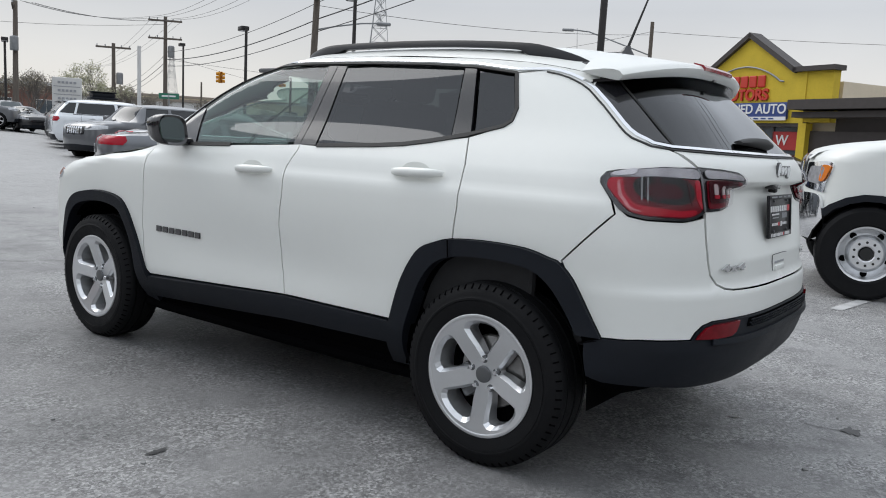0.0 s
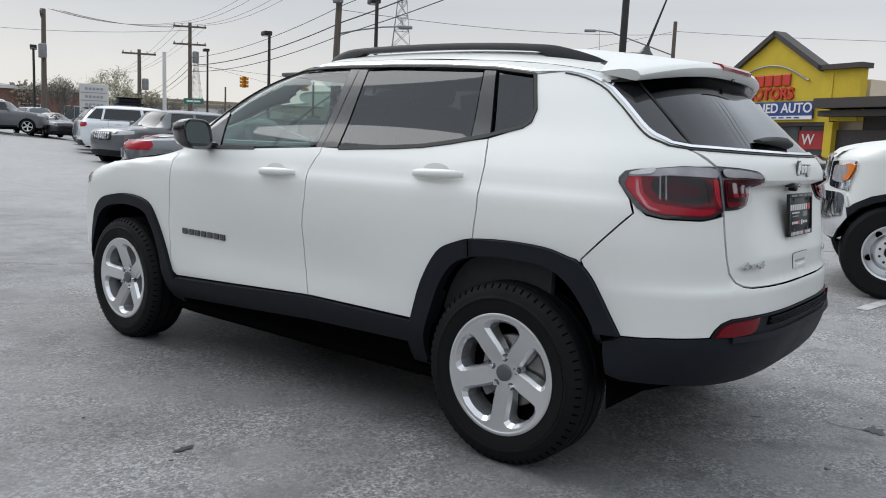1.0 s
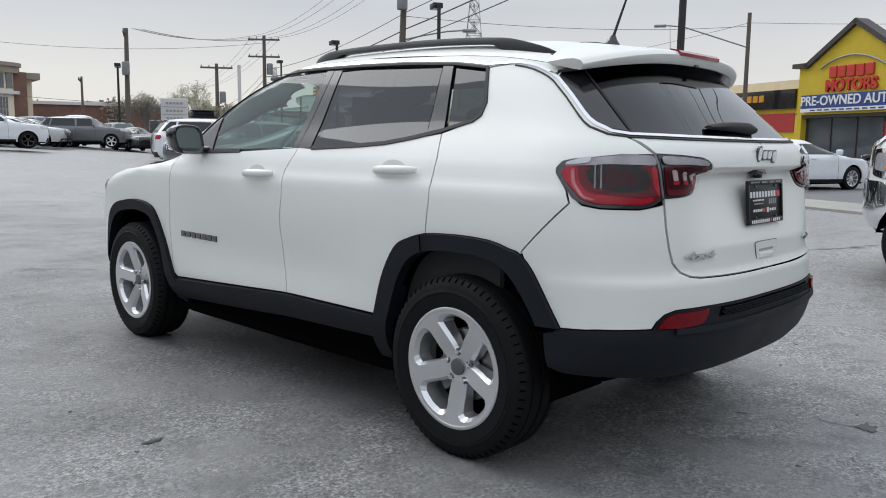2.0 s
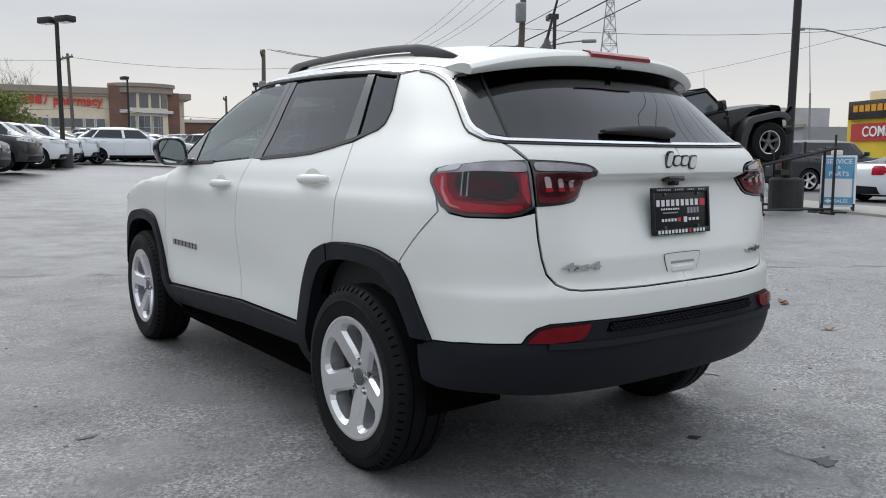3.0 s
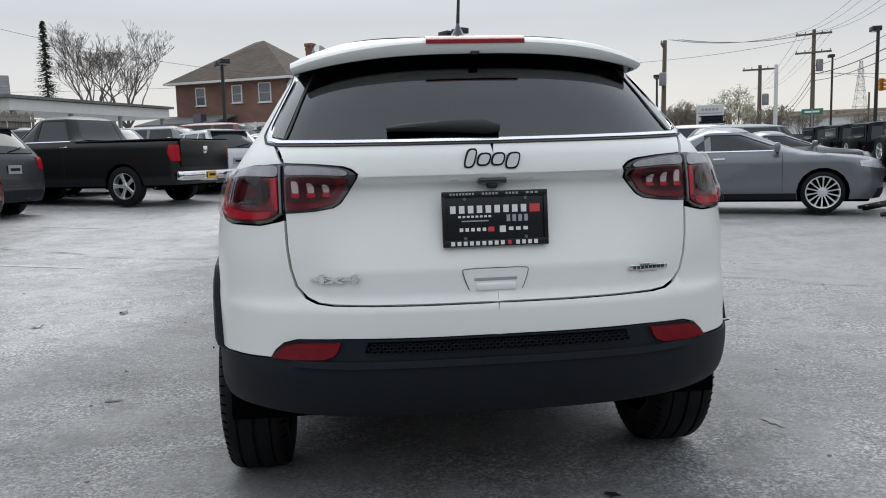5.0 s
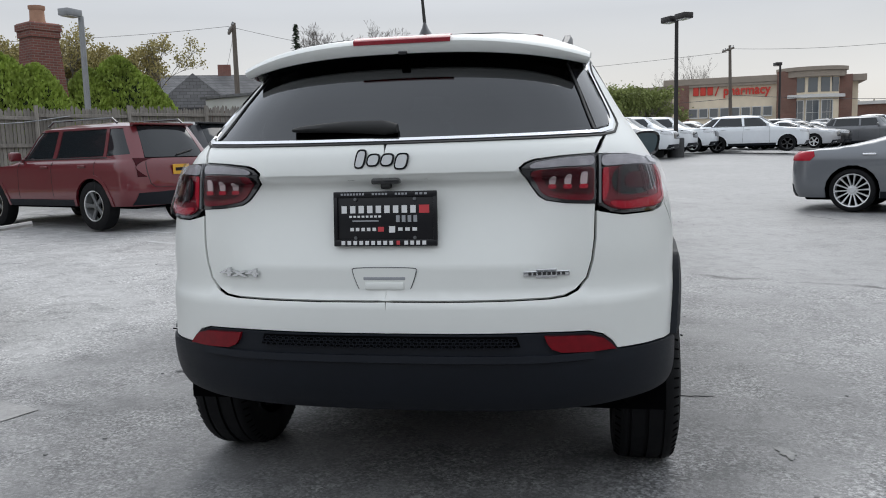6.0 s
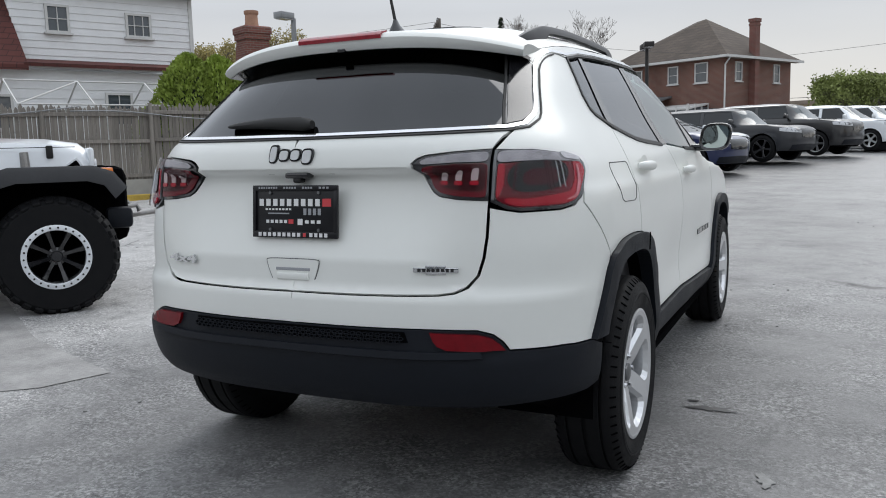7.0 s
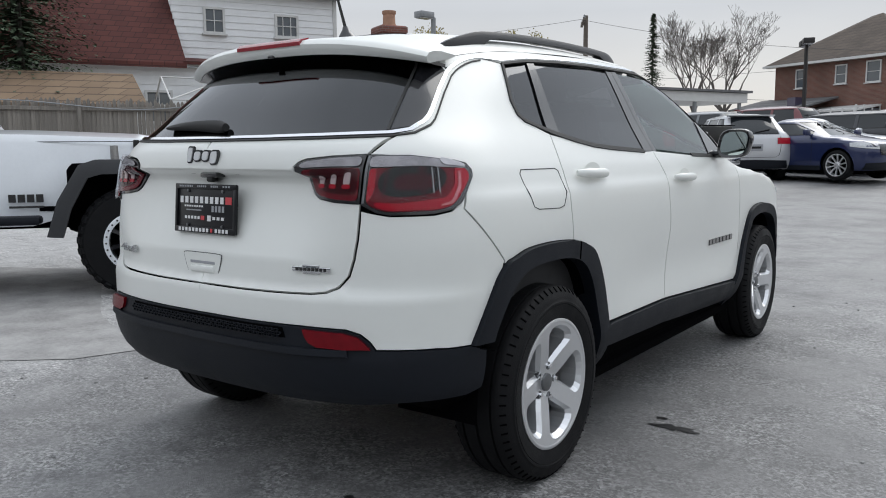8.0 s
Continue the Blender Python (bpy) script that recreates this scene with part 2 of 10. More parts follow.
def curve(*pts):
    """A smooth function through points, without overshoot."""
    xs, ys = np.array([p[0] for p in pts], float), np.array([p[1] for p in pts], float)
    h, d = np.diff(xs), np.diff(ys) / np.diff(xs)
    m = np.zeros_like(xs)
    for i in range(1, len(xs) - 1):
        m[i] = 0 if d[i - 1] * d[i] <= 0 else 2 * d[i - 1] * d[i] / (d[i - 1] + d[i])
    m[0], m[-1] = d[0], d[-1]

    def f(x):
        x = np.clip(np.asarray(x, float), xs[0], xs[-1])
        i = np.clip(np.searchsorted(xs, x) - 1, 0, len(h) - 1)
        t = (x - xs[i]) / h[i]
        return ((1 + 2 * t) * (1 - t) ** 2 * ys[i] + t * (1 - t) ** 2 * h[i] * m[i] + t * t * (3 - 2 * t) * ys[i + 1] + t * t * (t - 1) * h[i] * m[i + 1])
    return f


def step(a, b, x):
    t = np.clip((np.asarray(x, float) - a) / (b - a), 0, 1)
    return t * t * (3 - 2 * t)


# ---------- a vehicle's skin: plan outlines stacked in height, unrolled into (s, z) ----------
class Skin:
    def __init__(self, w, yr, yf, br=0.6, bf=0.6, n=3.0, nf=2.6, dent=None):
        self.w, self.yr, self.yf, self.br, self.bf, self.n, self.nf, self.dent = w, yr, yf, br, bf, n, nf, dent
        self.kr, self.kf = 0.62, 0.62

    def pt(self, s, z):
        s, z = np.asarray(s, float), np.asarray(z, float)
        bf = self.bf(z) if callable(self.bf) else self.bf
        w, cr, cf = self.w(z), self.yr(z) + self.br, self.yf(z) - bf
        a = np.clip((cr - s) / self.kr, 0, math.pi / 2)
        b = np.clip((s - cf) / self.kf, 0, math.pi / 2)
        da = (np.cos(a) ** self.n + np.sin(a) ** self.n) ** (1 / self.n)
        db = (np.cos(b) ** self.nf + np.sin(b) ** self.nf) ** (1 / self.nf)
        x = w * np.where(a > 0, np.cos(a) / da, np.where(b > 0, np.cos(b) / db, 1))
        y = np.where(a > 0, cr - self.br * np.sin(a) / da, np.where(b > 0, cf + bf * np.sin(b) / db, s))
        x = np.where(np.abs(x) < 1e-6, 0, x)
        p = np.stack([x, y, z], -1)
        if self.dent:
            p = self.dent(p)
        return p

    def normal(self, s, z):
        e_ = 0.004
        du = self.pt(s + e_, z) - self.pt(s - e_, z)
        dv = self.pt(s, z + e_) - self.pt(s, z - e_)
        nrm = np.cross(du, dv)
        nrm /= np.maximum(np.linalg.norm(nrm, axis=-1, keepdims=True), 1e-9)
        return nrm

    def to_s(self, kind, a, z):
        bf = float(self.bf(z)) if callable(self.bf) else self.bf
        cr, cf = float(self.yr(z)) + self.br, float(self.yf(z)) - bf
        if kind == "s":
            if a < cr:
                u = min((cr - a) / self.br, 1)
                return cr - self.kr * math.atan2(u, max(1 - u ** self.n, 0) ** (1 / self.n))
            if a > cf:
                u = min((a - cf) / bf, 1)
                return cf + self.kf * math.atan2(u, max(1 - u ** self.nf, 0) ** (1 / self.nf))
            return a
        v = min(abs(a) / float(self.w(z)), 1)
        if kind == "r":
            return cr - self.kr * math.atan2(max(1 - v ** self.n, 0) ** (1 / self.n), v)
        return cf + self.kf * math.atan2(max(1 - v ** self.nf, 0) ** (1 / self.nf), v)

    def outline(self, poly, h):
        out = []
        for i, (k, a, z) in enumerate(poly):
            k2, a2, z2 = poly[(i + 1) % len(poly)]
            if k == k2:
                m = max(1, int(math.ceil(math.hypot(a2 - a, z2 - z) / h)))
                out += [(self.to_s(k, a + (a2 - a) * j / m, z + (z2 - z) * j / m), z + (z2 - z) * j / m) for j in range(m)]
            else:
                s1, s2 = self.to_s(k, a, z), self.to_s(k2, a2, z2)
                m = max(1, int(math.ceil(math.hypot(s2 - s1, z2 - z) / h)))
                out += [(s1 + (s2 - s1) * j / m, z + (z2 - z) * j / m) for j in range(m)]
        return np.array(out)


def sd(*pts):
    return [("s", a, z) for a, z in pts]


def rr(*pts):
    return [("r", a, z) for a, z in pts]


def ff(*pts):
    return [("f", a, z) for a, z in pts]


def inside(poly, q):
    x, y = q[:, 0], q[:, 1]
    c = np.zeros(len(q), bool)
    px, py = poly[:, 0], poly[:, 1]
    qx, qy = np.roll(px, -1), np.roll(py, -1)
    for i in range(len(poly)):
        if py[i] != qy[i]:
            c ^= ((py[i] > y) != (qy[i] > y)) & (x < (qx[i] - px[i]) * (y - py[i]) / (qy[i] - py[i]) + px[i])
    return c


def shrink(poly, d, fixed=None):
    a, b = np.roll(poly, 1, 0), np.roll(poly, -1, 0)
    t1, t2 = poly - a, b - poly
    t1 /= np.maximum(np.linalg.norm(t1, axis=1, keepdims=True), 1e-9)
    t2 /= np.maximum(np.linalg.norm(t2, axis=1, keepdims=True), 1e-9)
    t = t1 + t2
    t /= np.maximum(np.linalg.norm(t, axis=1, keepdims=True), 1e-9)
    nrm = np.stack([-t[:, 1], t[:, 0]], 1)
    area = np.sum(poly[:, 0] * b[:, 1] - b[:, 0] * poly[:, 1])
    out = poly + nrm * d * (1 if area > 0 else -1)
    if fixed is not None:
        out[fixed, 0] = poly[fixed, 0]
    return out


def panel(name, skin, poly, material, parent, holes=(), off=0.0, depth=0.014, gap=0.0032, h=0.03, sides=(1,), label="", puff=0.0, soft=0):
    """A sheet of the skin cut to an outline, with turned-in edges. sides: 1 right, -1 left, both joined where it crosses the middle."""
    ol = skin.outline(poly, h)
    for _ in range(soft):
        ol = 0.5 * ol + 0.25 * (np.roll(ol, 1, 0) + np.roll(ol, -1, 0))
    mid = np.abs(skin.pt(ol[:, 0], ol[:, 1])[:, 0]) < 1e-4
    ol = shrink(ol, gap, mid) if gap else ol
    hs = [shrink(skin.outline(q, h), -gap) for q in holes]
    lo, hi = ol.min(0), ol.max(0)
    gx, gz = np.meshgrid(np.arange(lo[0] + h / 2, hi[0], h), np.arange(lo[1] + h / 2, hi[1], h))
    gx = gx + (np.arange(gz.shape[0]) % 2)[:, None] * h / 2
    q = np.stack([gx.ravel(), gz.ravel()], 1)
    if len(q):
        keep = inside(ol, q)
        for k in hs:
            keep &= ~inside(k, q)
        for k in [ol] + hs:
            q, keep = q[keep], None
            if not len(q):
                break
            dist = np.min(np.linalg.norm(q[:, None, :] - k[None], axis=2), axis=1)
            keep = dist > 0.5 * h
        if keep is not None:
            q = q[keep]
    rings = [ol] + hs
    pts, edges = [], []
    for r_ in rings:
        b0 = len(pts)
        pts += [Vector((float(a), float(b))) for a, b in r_]
        edges += [(b0 + i, b0 + (i + 1) % len(r_)) for i in range(len(r_))]
    pts += [Vector((float(a), float(b))) for a, b in q]
    vo, eo, fo = geometry.delaunay_2d_cdt(pts, edges, [], 0, 1e-6)[:3]
    v2 = np.array([(v.x, v.y) for v in vo])
    tri = np.array([f for f in fo if len(f) == 3])
    cen = v2[tri].mean(1)
    ok = inside(ol, cen)
    for k in hs:
        ok &= ~inside(k, cen)
    tri = tri[ok]
    p, nr = skin.pt(v2[:, 0], v2[:, 1]), skin.normal(v2[:, 0], v2[:, 1])
    flat_ = np.abs(p[:, 0]) < 1e-3
    nr[flat_, 0] = 0.0
    nr /= np.maximum(np.linalg.norm(nr, axis=1, keepdims=True), 1e-9)
    p = p + nr * off
    p[flat_, 0] = 0.0
    if puff:
        dist = np.min(np.linalg.norm(v2[:, None, :] - np.concatenate(rings)[None], axis=2), axis=1)
        p = p + nr * (puff * np.sqrt(np.clip(dist / 0.05, 0, 1)))[:, None]
    used = {}
    for t in tri:
        for i in range(3):
            k = (int(t[i]), int(t[(i + 1) % 3]))
            used[frozenset(k)] = None if frozenset(k) in used else k
    rim = [k for k in used.values() if k is not None and not (abs(p[k[0]][0]) < 1e-4 and abs(p[k[1]][0]) < 1e-4)]
    V, N, F = [], [], []
    for sg in sides:
        f = np.array([sg, 1, 1])
        b0 = len(V)
        V += list(p * f)
        N += list(nr * f)
        for a, b, c in tri:
            n3 = np.cross(p[b] - p[a], p[c] - p[a])
            fl = (np.dot(n3, nr[a]) > 0) == (sg > 0)
            F.append((b0 + a, b0 + b, b0 + c) if fl else (b0 + a, b0 + c, b0 + b))
        if depth:
            for a, b in rim:
                A, B = p[a] * f, p[b] * f
                C, D = (p[b] - nr[b] * depth) * f, (p[a] - nr[a] * depth) * f
                n4 = np.cross(B - A, D - A)
                n4 /= max(np.linalg.norm(n4), 1e-9)
                k = len(V)
                V += [A, B, C, D]
                N += [n4] * 4
                F.append((k, k + 1, k + 2, k + 3))
    me = bpy.data.meshes.new(name)
    me.from_pydata([tuple(v) for v in V], [], [tuple(int(i) for i in f_) for f_ in F])
    me.update()
    for pl in me.polygons:
        pl.use_smooth = True
    me.normals_split_custom_set_from_vertices([tuple(n_) for n_ in N])
    return link(name, me, material, parent, label)


def strip(name, skin, line, width, material, parent, off=0.004, side=1, label="", h=0.02, depth=0.008):
    """A moulding of some width along a line on the skin."""
    pts = []
    for (k, a, z), (k2, a2, z2) in zip(line, line[1:]):
        s1, s2 = skin.to_s(k, a, z), skin.to_s(k2, a2, z2)
        m = max(1, int(math.hypot(s2 - s1, z2 - z) / h))
        pts += [(s1 + (s2 - s1) * j / m, z + (z2 - z) * j / m) for j in range(m)]
    k, a, z = line[-1]
    pts.append((skin.to_s(k, a, z), z))
    pts = np.array(pts)
    t = np.gradient(pts, axis=0)
    t /= np.maximum(np.linalg.norm(t, axis=1, keepdims=True), 1e-9)
    n2 = np.stack([-t[:, 1], t[:, 0]], 1)
    bm = bmesh.new()
    rings = []
    for q, m2 in zip(pts, n2):
        ring = []
        for u, o in ((-0.5, off - depth), (-0.42, off), (0.42, off), (0.5, off - depth)):
            s_, z_ = q + m2 * width * u
            if abs(skin.pt(*q)[0]) < 2e-3:
                z_ = q[1] + width * u * (1 if m2[1] > 0 else -1)
                s_ = skin.to_s("r", 0.0, z_)
            p, n_ = skin.pt(s_, z_), np.array(skin.normal(s_, z_), float)
            if abs(p[0]) < 2e-3:
                n_[0] = 0.0
                p = p * np.array([0.0, 1.0, 1.0])
            p = p + n_ * o
            ring.append((side * p[0], p[1], p[2]))
        rings.append(ring)
    loft(bm, rings)
    return part(name, bm, material, parent, label, smooth=True)


def disc(n, r=1.0, a0=0.0):
    return [(r * math.cos(a0 + 2 * math.pi * k / n), r * math.sin(a0 + 2 * math.pi * k / n)) for k in range(n)]


# ---------- the white compact SUV ----------
def gate_dent(p):
    d = 0.056 * np.clip((p[..., 2] - 0.83) / 0.24, 0, 1) ** 0.9 * (1 - step(1.082, 1.100, p[..., 2])) * (1 - step(0.36, 0.60, np.abs(p[..., 0]))) * (p[..., 1] < 0)
    q = p.copy()
    q[..., 1] += d
    # door sides draw in a little below the shoulder between the wheels
    mid = step(0.45, 0.95, p[..., 1]) * (1 - step(1.75, 2.2, p[..., 1]))
    q[..., 0] -= np.where(p[..., 0] > 0.3, 0.014 * mid * step(0.46, 0.60, p[..., 2]) * (1 - step(0.62, 0.86, p[..., 2])), 0)
    return q


suv = Skin(
    w=curve((0.18, 0.72), (0.30, 0.80), (0.38, 0.850), (0.46, 0.868), (0.60, 0.866), (0.75, 0.869), (0.86, 0.870), (0.96, 0.863), (1.01, 0.854),
            (1.035, 0.842), (1.10, 0.817), (1.14, 0.795), (1.271, 0.716), (1.40, 0.648), (1.47, 0.610), (1.53, 0.575), (1.62, 0.52)),
    yr=curve((0.18, -0.55), (0.30, -0.63), (0.37, -0.722), (0.43, -0.778), (0.50, -0.806), (0.548, -0.815), (0.572, -0.812), (0.60, -0.810), (0.632, -0.810), (0.66, -0.810),
             (0.715, -0.809), (0.745, -0.796), (0.765, -0.786), (0.85, -0.783), (1.0, -0.772), (1.10, -0.770), (1.15, -0.762), (1.19, -0.738), (1.205, -0.718),
             (1.34, -0.575), (1.47, -0.435), (1.53, -0.385), (1.62, -0.30)),
    yf=curve((0.18, 3.25), (0.35, 3.42), (0.55, 3.50), (0.75, 3.50), (0.88, 3.46), (0.95, 3.37), (1.0, 3.18), (1.04, 2.85), (1.07, 2.62), (1.10, 2.48),
             (1.13, 2.41), (1.20, 2.32), (1.28, 2.20), (1.43, 1.93), (1.50, 1.73), (1.56, 1.50), (1.62, 1.25)),
    br=0.60, bf=curve((0.18, 0.62), (1.06, 0.62), (1.14, 0.34), (1.62, 0.32)), n=3.0, nf=2.5, dent=gate_dent)

car = thing("compact_suv", "white compact SUV with black wheel-arch cladding parked on the lot", "car")
W_, BP, GB = M["white"], M["black_plastic"], M["gloss_black"]

ARCH_R = [(0.450, 0.470), (0.404, 0.636), (0.325, 0.768), (0.245, 0.812), (0.158, 0.833), (0.0, 0.842), (-0.157, 0.836), (-0.251, 0.815), (-0.297, 0.800), (-0.356, 0.738), (-0.425, 0.620), (-0.456, 0.567)]
ARCH_Ri = [(0.385, 0.300), (0.378, 0.420), (0.345, 0.540), (0.304, 0.650), (0.239, 0.732), (0.146, 0.770), (0.0, 0.782), (-0.164, 0.772), (-0.258, 0.728), (-0.332, 0.640), (-0.385, 0.540), (-0.410, 0.42), (-0.418, 0.30)]
ARCH_F = [(2.980, 0.40), (2.989, 0.520), (2.968, 0.640), (2.922, 0.740), (2.820, 0.803), (2.600, 0.828), (2.420, 0.809), (2.335, 0.752), (2.252, 0.621), (2.165, 0.455), (2.135, 0.400)]
ARCH_Fi = [(3.03, 0.26), (3.00, 0.42), (2.955, 0.560), (2.90, 0.675), (2.80, 0.745), (2.60, 0.772), (2.43, 0.752), (2.36, 0.695), (2.29, 0.58), (2.245, 0.45), (2.225, 0.30)]


def rounded(pts, n=4):
    """A flowing line through points."""
    p = [Vector(q) for q in pts]
    out = []
    for i in range(len(p) - 1):
        a, b, c, d = p[max(i - 1, 0)], p[i], p[i + 1], p[min(i + 2, len(p) - 1)]
        for k in range(n):
            t = k / n
            q = 0.5 * (2 * b + (c - a) * t + (2 * a - 5 * b + 4 * c - d) * t * t + (3 * b - a - 3 * c + d) * t ** 3)
            out.append((q.x, q.y))
    return out + [tuple(p[-1])]


ARCH_R, ARCH_Ri, ARCH_F, ARCH_Fi = rounded(ARCH_R), rounded(ARCH_Ri), rounded(ARCH_F), rounded(ARCH_Fi)
DLO_LOW = [(2.050, 1.113), (1.893, 1.117), (1.557, 1.127), (0.981, 1.148), (0.652, 1.163), (0.503, 1.174), (0.366, 1.194), (0.198, 1.225), (0.062, 1.262)]
DLO_TOP = [(0.087, 1.469), (0.284, 1.495), (0.55, 1.511), (0.852, 1.520), (1.216, 1.524), (1.45, 1.517), (1.62, 1.482), (1.80, 1.405), (1.93, 1.310), (2.00, 1.232), (2.045, 1.160)]
ROOF_EDGE = [(1.83, 1.462), (1.74, 1.492), (1.60, 1.524), (1.40, 1.548), (1.22, 1.556), (0.85, 1.556), (0.285, 1.533), (0.05, 1.513), (-0.08, 1.495), (-0.17, 1.478), (-0.24, 1.458)]
CHROME_D = [(-0.05, 1.482), (-0.10, 1.473), (-0.14, 1.4615), (-0.172, 1.449), (-0.204, 1.434), (-0.236, 1.415), (-0.312, 1.355), (-0.389, 1.288), (-0.418, 1.265), (-0.446, 1.248), (-0.475, 1.236)]
DOOR1 = [(1.091, 1.150), (1.089, 1.124), (1.125, 1.045), (1.118, 0.919), (1.132, 0.789), (1.120, 0.610), (1.082, 0.478)]
DOOR2 = [(0.199, 1.215), (0.166, 1.110), (0.157, 0.950), (0.165, 0.834)]
FEND = [(2.190, 1.103), (2.192, 0.991), (2.184, 0.840), (2.195, 0.687), (2.178, 0.506), (2.150, 0.440)]
TAIL_SIDE = [(-0.395, 1.085), (-0.392, 1.100), (-0.405, 1.120), (-0.440, 1.128)]
TAIL_SIDE_LOW = [(-0.553, 0.971), (-0.502, 0.981), (-0.445, 1.030)]
roof_mid = curve((-0.40, 1.53), (-0.2, 1.572), (0.0, 1.598), (0.5, 1.622), (1.0, 1.618), (1.3, 1.600), (1.5, 1.575), (1.72, 1.520))
edge_z = curve(*sorted(ROOF_EDGE))


for sg in (1, -1):
    S1 = (sg,)
    # rear quarter: from the rear door to tail lamp, tailgate glass and bumper seam
    quarter = (sd(*DOOR2[::-1]) + sd((0.062, 1.262), (0.030, 1.285), (0.026, 1.330), (0.087, 1.469), *CHROME_D) + rr((0.665, 1.236), (0.643, 1.213), (0.617, 1.148))
               + sd(*TAIL_SIDE[::-1]) + sd((-0.443, 1.030), (-0.462, 0.985), (-0.381, 0.898), (-0.300, 0.812)) + sd(*[q for q in ARCH_R[::-1] if -0.30 < q[0] < 0.165]))
    qp = panel("quarter_panel", suv, quarter, W_, car, sides=S1)
    if sg > 0:
        fuel = sd((-0.125, 1.093), (0.105, 1.092), (0.125, 1.085), (0.139, 1.010), (0.105, 0.962), (0.07, 0.955), (-0.075, 0.960), (-0.105, 0.970), (-0.135, 1.050), (-0.140, 1.080))
        ol = suv.outline(fuel, 0.02)
        strip("fuel_door_gap", suv, [("s", a, z) for a, z in ol] + [("s", *ol[0])], 0.0032, M["rubber_seal"], qp, off=0.0012, side=1, depth=0.003)
    rdoor = panel("rear_door", suv, sd(*DOOR1[:1]) + sd(*DOOR1[1:]) + sd((0.452, 0.476), *[q for q in ARCH_R if 0.16 < q[0] < 0.45]) + sd(*DOOR2[::-1]) + sd(*[q for q in DLO_LOW if 0.2 < q[0] < 1.09][::-1]), W_, car, sides=S1)
    fdoor = panel("front_door", suv, sd(*FEND) + sd((2.128, 0.425)) + sd(*DOOR1[::-1]) + sd(*[q for q in DLO_LOW if q[0] > 1.09][::-1]), W_, car, sides=S1)
    panel("front_fender", suv, sd(*FEND[::-1]) + sd((2.190, 1.098), (2.30, 1.096), (2.6, 1.060), (2.85, 1.035), (3.10, 0.995)) + ff((0.60, 0.93), (0.66, 0.86), (0.72, 0.55)) + sd((2.995, 0.50)) + sd(*[q for q in ARCH_F if q[0] < 2.97 and q[1] >= 0.455]), W_, car, sides=S1)
    # roof side with the pillar at the windscreen
    panel("roof_side_rail", suv, sd(*DLO_TOP) + sd((2.055, 1.112), (2.30, 1.108), (2.255, 1.20), (2.145, 1.295), (1.995, 1.395), (1.90, 1.438)) + sd(*ROOF_EDGE) + sd(*CHROME_D[5::-1]), W_, car, sides=S1)
    # glazing
    fg = panel("front_window", suv, sd((1.135, 1.155), (1.557, 1.132), (1.828, 1.124), (1.872, 1.225), (1.890, 1.300), (1.780, 1.390), (1.610, 1.468), (1.45, 1.503), (1.216, 1.511), (1.128, 1.512)), M["glass"], fdoor, off=-0.004, sides=S1, depth=0.004)
    rg = panel("rear_window", suv, sd((0.285, 1.213), (0.366, 1.199), (0.503, 1.180), (0.652, 1.168), (0.991, 1.153), (1.010, 1.505), (0.852, 1.507), (0.345, 1.487)), M["privacy_side"], rdoor, off=-0.004, sides=S1, depth=0.004)
    panel("quarter_window", suv, sd((0.185, 1.233), (0.068, 1.266), (0.040, 1.290), (0.042, 1.335), (0.094, 1.458), (0.268, 1.482)), M["privacy_side"], qp, off=-0.004, sides=S1, depth=0.004)
    panel("centre_pillar_trim", suv, sd((0.995, 1.150), (1.092, 1.147), (1.070, 1.512), (1.012, 1.511)), M["pillar"], rdoor, off=-0.001, sides=S1, gap=0.001)
    panel("centre_pillar_trim", suv, sd((1.094, 1.147), (1.134, 1.146), (1.128, 1.514), (1.073, 1.513)), M["pillar"], fdoor, off=-0.001, sides=S1, gap=0.001)
    panel("rear_pillar_trim", suv, sd((0.197, 1.224), (0.283, 1.210), (0.343, 1.493), (0.284, 1.490)), M["pillar"], rdoor, off=-0.001, sides=S1, gap=0.001)
    panel("mirror_sail", suv, sd((1.830, 1.118), (2.045, 1.114), (2.035, 1.162), (1.99, 1.232), (1.92, 1.306), (1.892, 1.298), (1.874, 1.225)), GB, fdoor, off=0.0, sides=S1, gap=0.001)
    for a, b in ((0.205, 1.091), (1.091, 2.05)):
        strip("window_seal", suv, sd(*[q for q in DLO_LOW[::-1] if a - 0.01 < q[0] < b + 0.01]), 0.018, M["rubber_seal"], rdoor if a < 1 else fdoor, off=0.005, side=sg)
    strip("window_seal", suv, sd((0.198, 1.226), (0.062, 1.262), (0.035, 1.282), (0.031, 1.33), (0.087, 1.467)), 0.016, M["rubber_seal"], qp, off=0.005, side=sg)
    strip("window_seal", suv, sd(*DLO_TOP), 0.010, M["rubber_seal"], car, off=0.004, side=sg)
    strip("bright_moulding", suv, [("s", a, z + 0.013) for a, z in DLO_TOP[::-1]] + sd(*CHROME_D) + rr((0.658, 1.222), (0.625, 1.212), (0.45, 1.206), (0.25, 1.203), (0.0, 1.202)), 0.010, M["chrome"], car, off=0.005, side=sg, label="bright window moulding running round the rear pillar")
    strip("window_seal", suv, [("s", a + 0.010, z - 0.011) for a, z in CHROME_D[:-1]] + rr((0.672, 1.212), (0.63, 1.202), (0.45, 1.1965), (0.25, 1.194), (0.0, 1.193)), 0.0045, M["rubber_seal"], car, off=0.004, side=sg)
    # cladding
    arch = sd(*ARCH_R) + sd(*[q for q in ARCH_Ri[::-1] if q[1] > 0.545 or q[0] > 0]) + sd((0.47, 0.30), (0.466, 0.40))
    panel("rear_arch_cladding", suv, arch, BP, car, off=0.020, depth=0.075, sides=S1, gap=0.0, puff=0.010)
